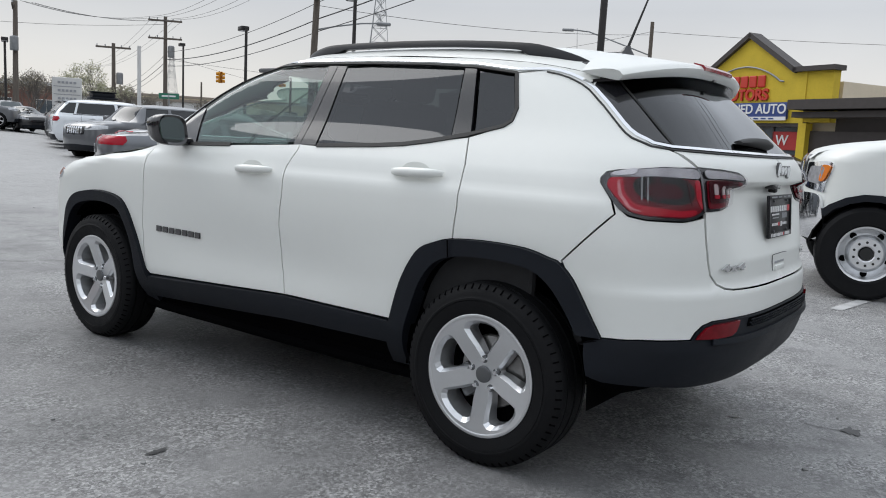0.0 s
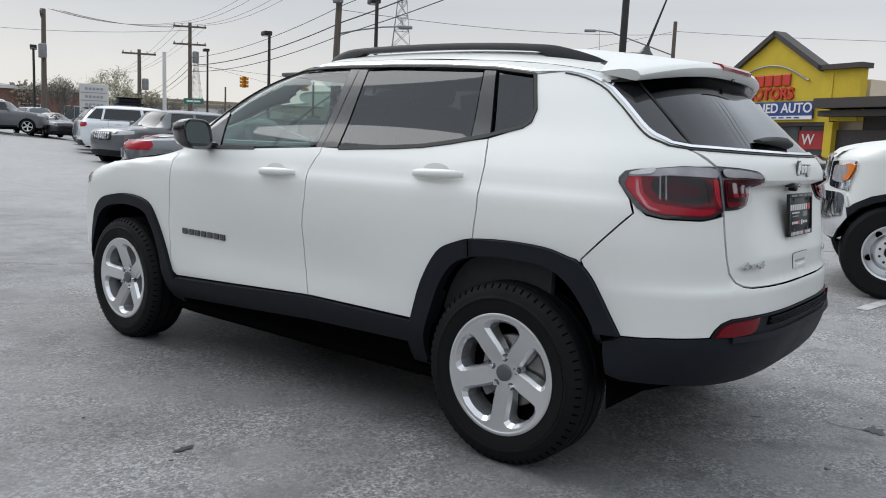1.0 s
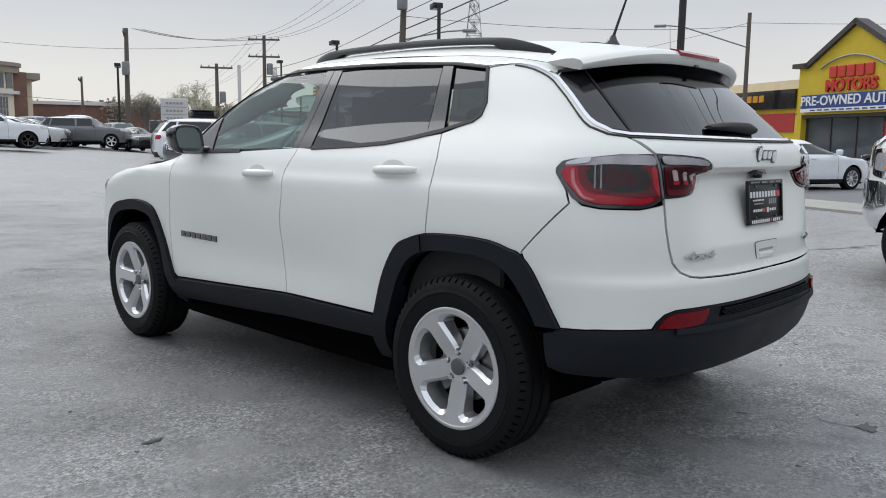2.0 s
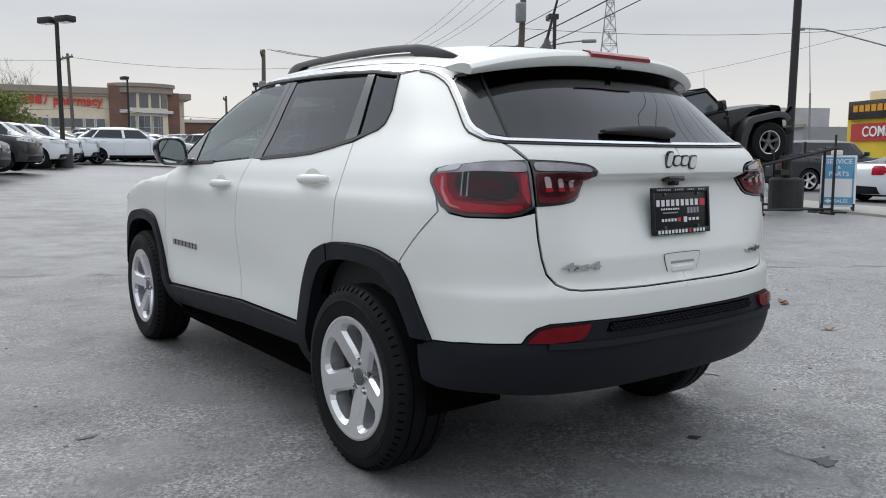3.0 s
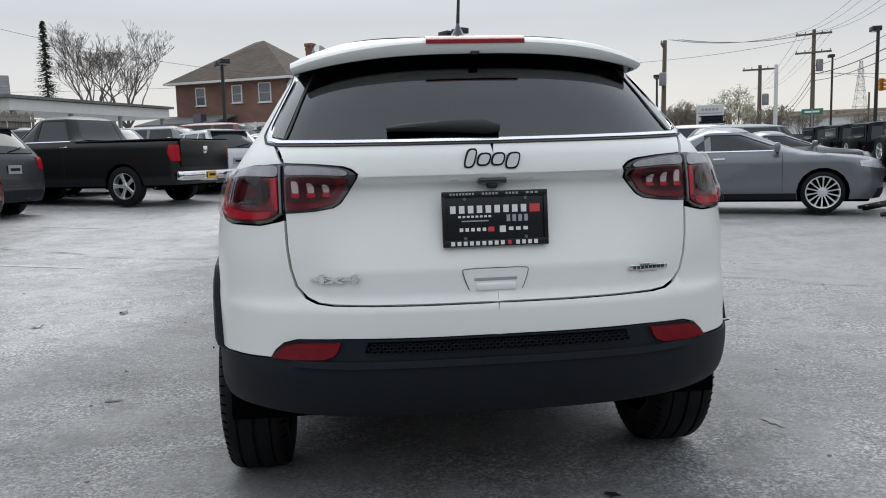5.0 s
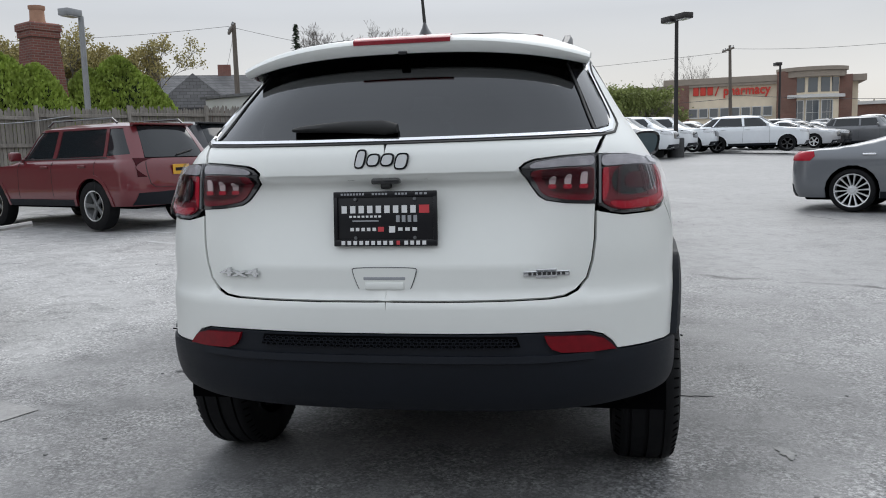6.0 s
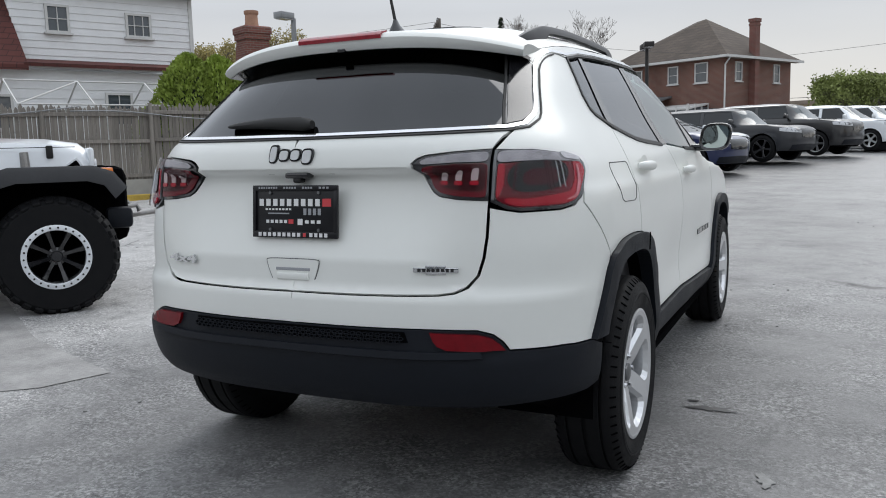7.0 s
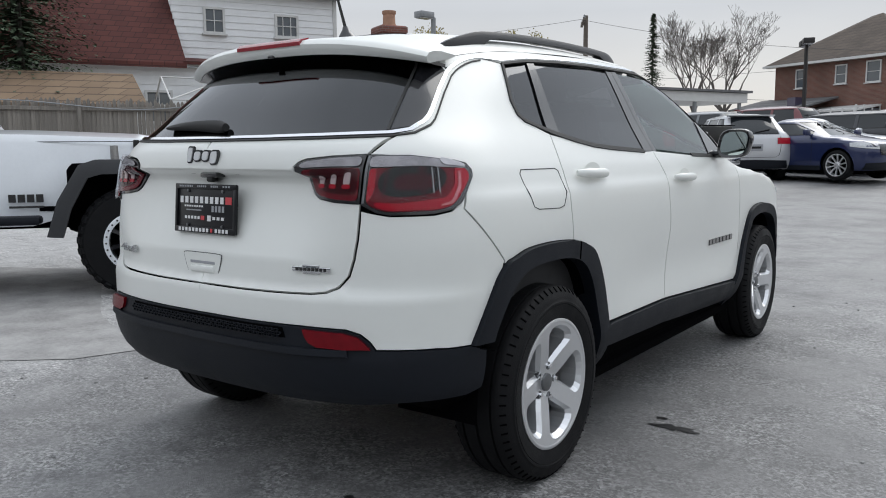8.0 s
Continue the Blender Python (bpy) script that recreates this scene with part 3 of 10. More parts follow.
    strip("cladding_joint", suv, sd((0.165, 0.832), (0.160, 0.768)), 0.004, M["dark"], car, off=0.034, side=sg, depth=0.004)
    strip("cladding_joint", suv, sd((-0.448, 0.560), (-0.392, 0.545)), 0.004, M["dark"], car, off=0.034, side=sg, depth=0.004)
    archf = sd(*ARCH_F) + sd((2.12, 0.36), (2.13, 0.28)) + sd(*ARCH_Fi[::-1]) + sd((3.02, 0.25))
    panel("front_arch_cladding", suv, archf, BP, car, off=0.020, depth=0.075, sides=S1, gap=0.0, puff=0.010)
    sill = sd((0.452, 0.470), (1.08, 0.474), (2.13, 0.418), (2.20, 0.305), (1.08, 0.372), (0.44, 0.384))
    panel("sill_cladding", suv, sill, BP, car, off=0.018, depth=0.04, sides=S1, gap=0.001, puff=0.006)
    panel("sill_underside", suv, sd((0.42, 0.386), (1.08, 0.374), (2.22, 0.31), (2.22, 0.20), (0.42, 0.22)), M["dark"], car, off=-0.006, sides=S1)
    # shell behind the joints, near black so that they read as deep shade
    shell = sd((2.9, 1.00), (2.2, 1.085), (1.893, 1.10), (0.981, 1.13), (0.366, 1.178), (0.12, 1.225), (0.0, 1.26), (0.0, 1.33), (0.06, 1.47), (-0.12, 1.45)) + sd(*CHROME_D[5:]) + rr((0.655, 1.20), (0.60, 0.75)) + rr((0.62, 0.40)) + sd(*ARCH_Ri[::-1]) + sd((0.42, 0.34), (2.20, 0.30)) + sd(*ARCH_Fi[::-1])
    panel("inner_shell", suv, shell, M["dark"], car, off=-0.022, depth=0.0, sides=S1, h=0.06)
    panel("pillar_shell", suv, sd((0.99, 1.15), (1.14, 1.15), (1.135, 1.52), (1.01, 1.52)), M["interior"], car, off=-0.03, depth=0.0, sides=S1, h=0.06)
    # mirror
    mb = bmesh.new()
    c0 = Vector((sg * 0.925, 1.908, 1.182))
    rings = []
    for yy, sx, sz in ((-0.042, 0.076, 0.070), (-0.036, 0.080, 0.074), (0.0, 0.079, 0.073), (0.05, 0.067, 0.062), (0.09, 0.042, 0.042), (0.105, 0.018, 0.018)):
        ring = []
        for k in range(24):
            a = 2 * math.pi * k / 24
            ca, sa = math.cos(a), math.sin(a)
            q = (abs(ca) ** 3.4 + abs(sa) ** 3.4) ** (-1 / 3.4)
            ring.append(c0 + Vector((sx * q * ca + (0.012 * sg * sa), yy + 0.25 * (sg * sx * q * ca) * sg * 0.0, sz * q * sa)))
        rings.append(ring)
    loft(mb, rings)
    mirror = part("door_mirror", mb, M["gloss_black"], car, "gloss black door mirror", smooth=True)
    mb = bmesh.new()
    rings = []
    for yy, k1 in ((-0.034, 1.02), (-0.066, 1.0), (-0.070, 0.96), (-0.060, 0.80)):
        ring = []
        for k in range(24):
            a = 2 * math.pi * k / 24
            ca, sa = math.cos(a), math.sin(a)
            q = k1 * (abs(ca) ** 3.4 + abs(sa) ** 3.4) ** (-1 / 3.4)
            ring.append(c0 + Vector((0.080 * q * ca + 0.012 * sg * sa, yy, 0.074 * q * sa)))
        rings.append(ring)
    loft(mb, rings, caps=False)
    part("mirror_surround", mb, M["gloss_black"], mirror, smooth=True)
    mb = bmesh.new()
    vs = []
    for k in range(24):
        a = 2 * math.pi * k / 24
        ca, sa = math.cos(a), math.sin(a)
        q = 0.82 * (abs(ca) ** 3.4 + abs(sa) ** 3.4) ** (-1 / 3.4)
        vs.append(mb.verts.new(c0 + Vector((0.080 * q * ca + 0.012 * sg * sa, -0.0615, 0.074 * q * sa))))
    mb.faces.new(vs)
    part("mirror_glass", mb, M["mirror_glass"], mirror)
    part("mirror_arm", boxes((0.13, 0.07, 0.040, (sg * 0.850, 1.90, 1.126), 0.015)), GB, mirror, smooth=True)
    # door handles: bar, cup and key cover
    for yy, zz, dr in ((1.325, 1.025, fdoor), (0.375, 1.069, rdoor)):
        x0 = float(suv.pt(yy, zz)[0])
        hb = bmesh.new()
        rings = []
        for t in np.linspace(-1, 1, 15):
            thick = 0.012 * (1 - abs(t) ** 3.5) + 0.004
            tall = 0.019 * (1 - 0.45 * abs(t) ** 3)
            xo = x0 + 0.030 - 0.020 * abs(t) ** 4
            rings.append([(sg * (xo + thick * math.cos(a)), yy + 0.128 * t, zz + 0.010 * (-t) * 0.3 + tall * math.sin(a)) for a in [2 * math.pi * k / 12 for k in range(12)]])
        loft(hb, rings)
        hd = part("door_handle", hb, W_, dr, smooth=True)
        cu = bmesh.new()
        ring2 = [[(sg * (x0 + dx), yy + 0.01 + ry * math.cos(a), zz + 0.004 + rz * math.sin(a)) for a in [2 * math.pi * k / 20 for k in range(20)]] for dx, ry, rz in ((0.0035, 0.074, 0.037), (0.0015, 0.066, 0.031), (0.0005, 0.045, 0.02))]
        loft(cu, ring2)
        part("handle_cup", cu, W_, dr, smooth=True)
        if zz < 1.05:
            rod_b = bmesh.new()
            rod(rod_b, (sg * (x0 + 0.038), yy - 0.04, zz), (sg * (x0 + 0.0435), yy - 0.04, zz), 0.006, n=10)
            part("keyhole", rod_b, M["rubber_seal"], hd)

# model badge on the front doors: plain raised bars
for sg in (1, -1):
    bb = bmesh.new()
    for k in range(7):
        yy = 1.735 + k * 0.052
        x0 = float(suv.pt(yy, 0.672)[0])
        box(bb, 0.006, 0.043, 0.030, (sg * (x0 + 0.003), yy, 0.671 + 0.0005 * k), 0.002)
    part("door_badge", bb, M["gloss_black"], car, "black raised badge bars")

# bumper: painted upper part and black lower part
GATE_LOW = [(0.0, 0.731), (0.20, 0.731), (0.36, 0.733), (0.480, 0.736), (0.525, 0.742), (0.558, 0.757), (0.587, 0.790), (0.602, 0.840), (0.610, 0.90), (0.613, 0.985)]
bump = (rr(*GATE_LOW) + rr((0.650, 0.977), (0.690, 0.969)) + sd(*TAIL_SIDE_LOW) + sd((-0.462, 0.985), (-0.381, 0.898), (-0.300, 0.812)) + sd(*[q for q in ARCH_R if q[0] < -0.30]) + sd((-0.535, 0.569))
        + rr((0.80, 0.5725), (0.74, 0.574), (0.672, 0.5755), (0.655, 0.600), (0.630, 0.622), (0.590, 0.634), (0.457, 0.636), (0.2, 0.634), (0.0, 0.634)))
bumper = panel("rear_bumper", suv, bump, W_, car, sides=(1, -1))
blow = (rr((0.0, 0.634), (0.2, 0.634), (0.457, 0.636), (0.590, 0.634), (0.630, 0.622), (0.655, 0.600), (0.672, 0.5745), (0.74, 0.573), (0.80, 0.5715)) + sd((-0.535, 0.568), (-0.458, 0.566), (-0.400, 0.545), (-0.402, 0.50), (-0.412, 0.43), (-0.46, 0.415)) + rr((0.72, 0.410), (0.60, 0.398), (0.35, 0.390), (0.0, 0.388)))
refl = rr((0.457, 0.633), (0.498, 0.632), (0.590, 0.629), (0.628, 0.618), (0.650, 0.598), (0.664, 0.577), (0.590, 0.573), (0.506, 0.576), (0.478, 0.588), (0.464, 0.607))
gril = rr((0.0, 0.630), (0.384, 0.629), (0.395, 0.598), (0.0, 0.594))
lower = panel("bumper_cladding", suv, blow, BP, car, off=0.008, sides=(1, -1), depth=0.05, gap=0.001, holes=(), label="black textured lower bumper")
for sg in (1, -1):
    rf = panel("rear_reflector", suv, refl, M["reflector"], bumper, off=0.018, sides=(sg,), depth=0.012, label="red bumper reflector")
    # rolled ledge under the grille
    strip("bumper_ledge", suv, rr((0.0, 0.562), (0.3, 0.562), (0.45, 0.562), (0.60, 0.566)), 0.024, BP, lower, off=0.020, side=sg)
# grille with a honeycomb of small cells
panel("bumper_grille", suv, gril, M["dark"], lower, off=0.0100, sides=(1, -1), depth=0.002, gap=0)
gb = bmesh.new()
for row in range(3):
    for i in range(-19, 20):
        xx = (i + (0.5 if row % 2 else 0)) * 0.0205
        zz = 0.602 + row * 0.0095
        if abs(xx) > 0.385:
            continue
        p = suv.pt(suv.to_s("r", abs(xx), zz), zz)
        yy = float(p[1]) - 0.020
        ring = [(xx + 0.0098 * math.cos(a), zz + 0.0062 * math.sin(a)) for a in [math.pi * k / 3 for k in range(6)]]
        rin = [(xx + 0.0072 * math.cos(a), zz + 0.0042 * math.sin(a)) for a in [math.pi * k / 3 for k in range(6)]]
        vo = [gb.verts.new((u, yy, v)) for u, v in ring]
        vi = [gb.verts.new((u, yy, v)) for u, v in rin]
        vb = [gb.verts.new((u, yy + 0.008, v)) for u, v in rin]
        for k in range(6):
            gb.faces.new((vo[k], vo[(k + 1) % 6], vi[(k + 1) % 6], vi[k]))
            gb.faces.new((vi[k], vi[(k + 1) % 6], vb[(k + 1) % 6], vb[k]))
part("grille_mesh", gb, M["black_plastic"], lower)

# tailgate
gate = (rr(*GATE_LOW) + rr((0.613, 1.005), (0.524, 1.010), (0.470, 1.018), (0.450, 1.030), (0.428, 1.060), (0.402, 1.100), (0.398, 1.112), (0.415, 1.126), (0.440, 1.135), (0.52, 1.143), (0.613, 1.148), (0.640, 1.205)) + rr((0.45, 1.200), (0.25, 1.197), (0.0, 1.196)))
tg = panel("tailgate", suv, gate, W_, car, sides=(1, -1), h=0.024)
panel("rear_glass", suv, rr((0.0, 1.208), (0.25, 1.209), (0.45, 1.212), (0.60, 1.218), (0.645, 1.228)) + sd((-0.425, 1.258), (-0.375, 1.295), (-0.300, 1.360), (-0.225, 1.420), (-0.195, 1.438)) + rr((0.50, 1.468), (0.30, 1.485), (0.0, 1.492)), M["privacy"], tg, off=-0.003, sides=(1, -1), depth=0.004, gap=0.0)
for sg in (1, -1):
    strip("glass_edge", suv, rr((0.612, 1.222), (0.596, 1.26), (0.578, 1.31), (0.556, 1.37), (0.532, 1.43), (0.52, 1.455)), 0.006, M["rubber_seal"], tg, off=0.0015, side=sg, depth=0.003)
    panel("rear_pillar_blade", suv, rr((0.617, 1.224), (0.648, 1.232)) + sd((-0.422, 1.260), (-0.375, 1.297), (-0.300, 1.361), (-0.228, 1.419), (-0.20, 1.434)) + rr((0.530, 1.452)), GB, tg, off=0.0, sides=(sg,), depth=0.003, gap=0.001)
# gate edge line beside the lamp top is the panel joint itself

# spoiler
sp, su = bmesh.new(), bmesh.new()
rings, unders = [], []
for v in np.linspace(-1, 1, 41):
    a = abs(v)
    xe = 0.600 * v
    ye = -0.480 + 0.135 * a ** 3.2
    ze = 1.530 - 0.062 * a ** 2.6
    zf = float(edge_z(-0.185)) + (float(roof_mid(-0.185)) - float(edge_z(-0.185))) * (1 - a ** 5)
    yg = -0.372 + 0.15 * a ** 3
    zg = 1.484 - 0.045 * a ** 2.2
    zl = ze - 0.044 + 0.016 * a ** 3
    rings.append([(0.604 * v, -0.185, zf), (0.604 * v, -0.30 + 0.03 * a, zf * 0.50 + ze * 0.50 + 0.010), (xe, ye + 0.040, ze + 0.012), (xe, ye + 0.012, ze + 0.004), (xe, ye, ze - 0.010),
                  (xe * 0.995, ye + 0.004, ze - 0.028 + 0.008 * a), (xe * 0.985, ye + 0.020, zl), (xe * 0.98, ye + 0.045, zl + 0.004), (xe * 0.98, -0.20, zg + 0.025)])
    unders.append([(xe * 0.982, ye + 0.024, zl - 0.001), (xe * 0.972, yg, zg - 0.004), (xe * 0.972, yg, zg + 0.006), (xe * 0.978, ye + 0.06, zl + 0.010)])
loft(sp, rings)
spoil = part("spoiler", sp, W_, tg, smooth=True)
# underside as its own black part: the shadow below the spoiler, painted
loft(su, unders)
part("spoiler_underside", su, M["pillar"], spoil, "black underside of the spoiler", smooth=True)
bl = bmesh.new()
loft(bl, [[(x_, y_ + 0.135 * abs(x_ / 0.6) ** 3.2, z_) for y_, z_ in ((-0.435, 1.546), (-0.474, 1.537), (-0.485, 1.527), (-0.484, 1.515), (-0.46, 1.514))] for x_ in np.linspace(-0.160, 0.160, 13)])
part("high_brake_light", bl, M["brake_red"], spoil, "long red brake light on the spoiler", smooth=True)
part("washer_nozzle", boxes((0.03, 0.03, 0.012, (0, -0.455, 1.488), 0.004)), GB, spoil)

# roof skin, ribs and rails
rb = bmesh.new()
ys = np.linspace(-0.18, 1.72, 48)
grid = []
for yy in ys:
    ez, mz = float(edge_z(yy)), float(roof_mid(yy))
    s_ = suv.to_s("s", yy, ez)
    xw = float(suv.pt(s_, ez)[0])
    grid.append([rb.verts.new((xw * v, yy, ez - 0.002 + (mz - ez) * (1 - abs(v) ** 5))) for v in np.linspace(-1, 1, 31)])
for a, b in zip(grid, grid[1:]):
    for k in range(30):
        rb.faces.new((a[k], a[k + 1], b[k + 1], b[k]))
part("roof", rb, W_, car, smooth=True)
for sg in (1, -1):
    rl = bmesh.new()
    rings = []
    for t in np.linspace(0, 1, 40):
        yy = -0.165 + 1.62 * t
        ez, mz = float(edge_z(min(yy, 1.6))), float(roof_mid(min(yy, 1.6)))
        v = 0.90 - 0.05 * t
        xw = float(suv.pt(suv.to_s("s", yy, ez), ez)[0])
        zz = ez + (mz - ez) * (1 - v ** 5)
        lift = 0.036 * min(1, (t / 0.14)) ** 0.75 * min(1, ((1 - t) / 0.14)) ** 0.7
        wd = 0.017 * min(1, 0.35 + t / 0.06) * min(1, 0.35 + (1 - t) / 0.08)
        base = -0.012 + (lift - 0.015) * float(step(0.15, 0.19, t)) * (1 - float(step(0.80, 0.84, t)))
        rings.append([(sg * (xw * v + dx * wd), yy, zz + dz) for dx, dz in ((-1.1, base), (-1.0, max(base + 0.004, lift - 0.012)), (-0.6, lift), (0.5, lift), (1.0, max(base + 0.004, lift - 0.014)), (1.1, base))])
    loft(rl, rings)
    part("roof_rail", rl, M["rail"], car, "black roof rail", smooth=True)
jt = bmesh.new()
tube(jt, [(0.575 * v, -0.183, float(edge_z(-0.185)) + (float(roof_mid(-0.185)) - float(edge_z(-0.185))) * (1 - abs(v) ** 5) + 0.001) for v in np.linspace(-1, 1, 31)], 0.0035, 5)
part("spoiler_joint", jt, M["rubber_seal"], car)
panel("windscreen", suv, ff((0.0, 1.125), (0.55, 1.125)) + sd((2.305, 1.118), (2.262, 1.20), (2.152, 1.295), (2.002, 1.395), (1.84, 1.465)) + ff((0.45, 1.545), (0.0, 1.56)), M["glass"], car, off=-0.006, sides=(1, -1), gap=0.003)
def bonnet_sheet(line, half, crown):
    """Bonnet skin: z along the middle line of (y, z), half width by y, slightly domed."""
    bm = bmesh.new()
    zc = curve(*line)
    rows_ = []
    for y in np.linspace(line[0][0], line[-1][0], 16):
        w_ = float(half(y))
        rows_.append([bm.verts.new((w_ * v, y, float(zc(y)) - crown * abs(v) ** 2.5)) for v in np.linspace(-1, 1, 13)])
    for a, b in zip(rows_, rows_[1:]):
        for k in range(12):
            bm.faces.new((a[k], a[k + 1], b[k + 1], b[k]))
    return bm


part("front_grille", boxes((0.95, 0.07, 0.12, (0, 3.43, 0.905), 0.03)), GB, car, "gloss black front grille", smooth=True)
part("bonnet_middle", bonnet_sheet([(2.22, 1.126), (2.36, 1.112), (2.55, 1.080), (2.85, 1.044), (3.18, 1.002), (3.37, 0.952), (3.44, 0.905)], curve((2.22, 0.66), (2.6, 0.70), (3.1, 0.64), (3.44, 0.46)), 0.02), W_, car, smooth=True)
panel("bonnet", suv, sd((2.20, 1.104), (2.30, 1.100), (2.6, 1.062), (2.85, 1.037), (3.08, 0.999)) + ff((0.55, 0.955), (0.0, 0.965), (0.0, 1.112), (0.55, 1.112)), W_, car, sides=(1, -1))
panel("front_bumper", suv, ff((0.0, 0.95), (0.55, 0.94), (0.60, 0.925), (0.66, 0.855), (0.72, 0.55)) + sd((2.99, 0.50), (2.99, 0.40)) + ff((0.70, 0.30), (0.0, 0.30)), W_, car, sides=(1, -1))
for sg in (1, -1):
    panel("headlight", suv, ff((0.42, 0.925), (0.62, 0.935), (0.76, 0.93)) + sd((3.05, 0.91), (3.06, 0.87)) + ff((0.70, 0.83), (0.42, 0.84)), M["lens_clear"], car, off=0.006, sides=(sg,))
    panel("side_marker", suv, sd((3.10, 0.925), (3.14, 0.915), (3.15, 0.885), (3.11, 0.88)), M["marker"], car, off=0.009, sides=(sg,), h=0.02)

# antenna
an = bmesh.new()
loft(an, [[(0.022 * k * c, -0.065 + 0.045 * k * s_ - 0.02 * (1 - k), 1.590 + z_) for c, s_ in disc(14)] for k, z_ in ((1.25, 0), (1.0, 0.014), (0.55, 0.03), (0.25, 0.05))])
ant = part("antenna", an, GB, car, smooth=True)
tb = bmesh.new()
rod(tb, (0, -0.080, 1.632), (0, -0.165, 1.855), 0.0065, 0.0035, 8)
part("antenna_mast", tb, M["rubber_seal"], ant)

# tail lamps
for sg in (1, -1):
    S1 = (sg,)
    outer = rr((0.615, 1.146), (0.70, 1.146)) + sd(*TAIL_SIDE[::-1]) + sd((-0.40, 1.075), (-0.443, 1.028), (-0.470, 1.000), (-0.502, 0.983), (-0.553, 0.972)) + rr((0.690, 0.970), (0.655, 0.977), (0.615, 1.000))
    lamp = panel("tail_light", suv, outer, GB, car, off=0.004, depth=0.02, sides=S1, gap=0.001, label="tail light with red and smoked lenses")
    lens = dict(sides=S1, gap=0.0, h=0.008)
    # wine-red bowl, bright band along the outer edge and the bottom, smoked middle
    panel("wine_lens", suv, sd((-0.418, 1.100), (-0.47, 1.108)) + rr((0.70, 1.108), (0.628, 1.106), (0.626, 1.006), (0.660, 0.986), (0.690, 0.980)) + sd((-0.545, 0.983), (-0.505, 0.993), (-0.455, 1.033), (-0.415, 1.075)), M["lens_wine"], lamp, off=0.0075, depth=0.002, soft=4, **lens)
    panel("red_lens", suv, sd((-0.420, 1.100), (-0.462, 1.106), (-0.476, 1.056), (-0.512, 1.018)) + rr((0.70, 1.004), (0.650, 1.010), (0.646, 1.000), (0.665, 0.989), (0.690, 0.984)) + sd((-0.545, 0.986), (-0.505, 0.995), (-0.457, 1.035), (-0.417, 1.076)), M["lens_red"], lamp, off=0.0105, depth=0.002, soft=3, **lens)
    panel("red_lens", suv, rr((0.6285, 1.105), (0.645, 1.105), (0.646, 1.045), (0.637, 1.015), (0.6285, 1.008)), M["lens_red"], lamp, off=0.0105, depth=0.002, soft=1, **lens)
    panel("smoked_lens", suv, sd((-0.480, 1.110), (-0.494, 1.058), (-0.525, 1.028)) + rr((0.690, 1.018), (0.662, 1.022), (0.650, 1.042), (0.646, 1.110)), M["lens_smoke"], lamp, off=0.0135, depth=0.002, soft=8, sides=S1, gap=0.0, h=0.022)
    panel("deep_lens", suv, sd((-0.530, 1.086), (-0.535, 1.055), (-0.55, 1.040)) + rr((0.695, 1.040), (0.686, 1.044), (0.684, 1.082), (0.70, 1.088)), M["lens_deep"], lamp, off=0.0165, depth=0.001, soft=2, sides=S1, gap=0.0, h=0.02)
    # pinkish reflection on the red band, painted as a thin strip
    panel("red_fin", suv, sd((-0.447, 1.092), (-0.455, 1.097), (-0.468, 1.050), (-0.503, 1.008), (-0.540, 0.998), (-0.538, 0.994), (-0.500, 1.001), (-0.460, 1.044)), M["lens_pink"], lamp, off=0.0140, depth=0.002, soft=2, **lens)
    for k in range(4):
        a_ = -0.515 - 0.016 * k
        panel("lens_rib", suv, sd((a_, 1.104), (a_ - 0.003, 1.104), (a_ - 0.016, 1.030), (a_ - 0.013, 1.030)), M["lens_grey"] if k < 2 else M["lens_deep"], lamp, off=0.0175, depth=0.001, **lens)
    panel("lens_rib", suv, rr((0.668, 1.104), (0.672, 1.104), (0.670, 1.020), (0.666, 1.020)), M["lens_deep"], lamp, off=0.0175, depth=0.001, **lens)
    panel("lens_rib", suv, sd((-0.56, 1.106), (-0.555, 1.106), (-0.570, 1.018), (-0.575, 1.018)), M["lens_deep"], lamp, off=0.0175, depth=0.001, **lens)
    panel("lens_cover", suv, rr((0.622, 1.141), (0.70, 1.141)) + sd((-0.445, 1.124), (-0.410, 1.112), (-0.408, 1.080), (-0.450, 1.030), (-0.503, 0.989), (-0.548, 0.979)) + rr((0.690, 0.976), (0.660, 0.982), (0.622, 1.004)), M["lens_cover"], lamp, off=0.0225, depth=0.0, sides=S1, gap=0.0, h=0.02)
    panel("clear_lens", suv, rr((0.624, 1.139), (0.70, 1.139)) + sd((-0.445, 1.122), (-0.415, 1.112), (-0.425, 1.100), (-0.46, 1.104)) + rr((0.70, 1.110), (0.624, 1.108)), M["lens_grey"], lamp, off=0.0120, depth=0.003, soft=3, **lens)
    panel("bright_lens", suv, sd((-0.500, 1.134), (-0.445, 1.120), (-0.420, 1.111), (-0.430, 1.104), (-0.500, 1.112)), M["lens_clear"], lamp, off=0.0155, depth=0.002, soft=4, **lens)
    panel("divider", suv, rr((0.617, 1.142), (0.6235, 1.142), (0.6235, 1.004), (0.617, 1.004)), M["alloy_dark"], lamp, off=0.0105, depth=0.004, **lens)
    inner = rr((0.611, 1.147), (0.611, 1.003), (0.524, 1.008), (0.470, 1.017), (0.450, 1.030), (0.428, 1.058), (0.403, 1.100), (0.400, 1.112), (0.415, 1.124), (0.440, 1.133), (0.52, 1.142))
    lam2 = panel("gate_light", suv, inner, GB, tg, off=0.004, depth=0.02, sides=S1, gap=0.001, label="smoked red tail light on the tailgate")
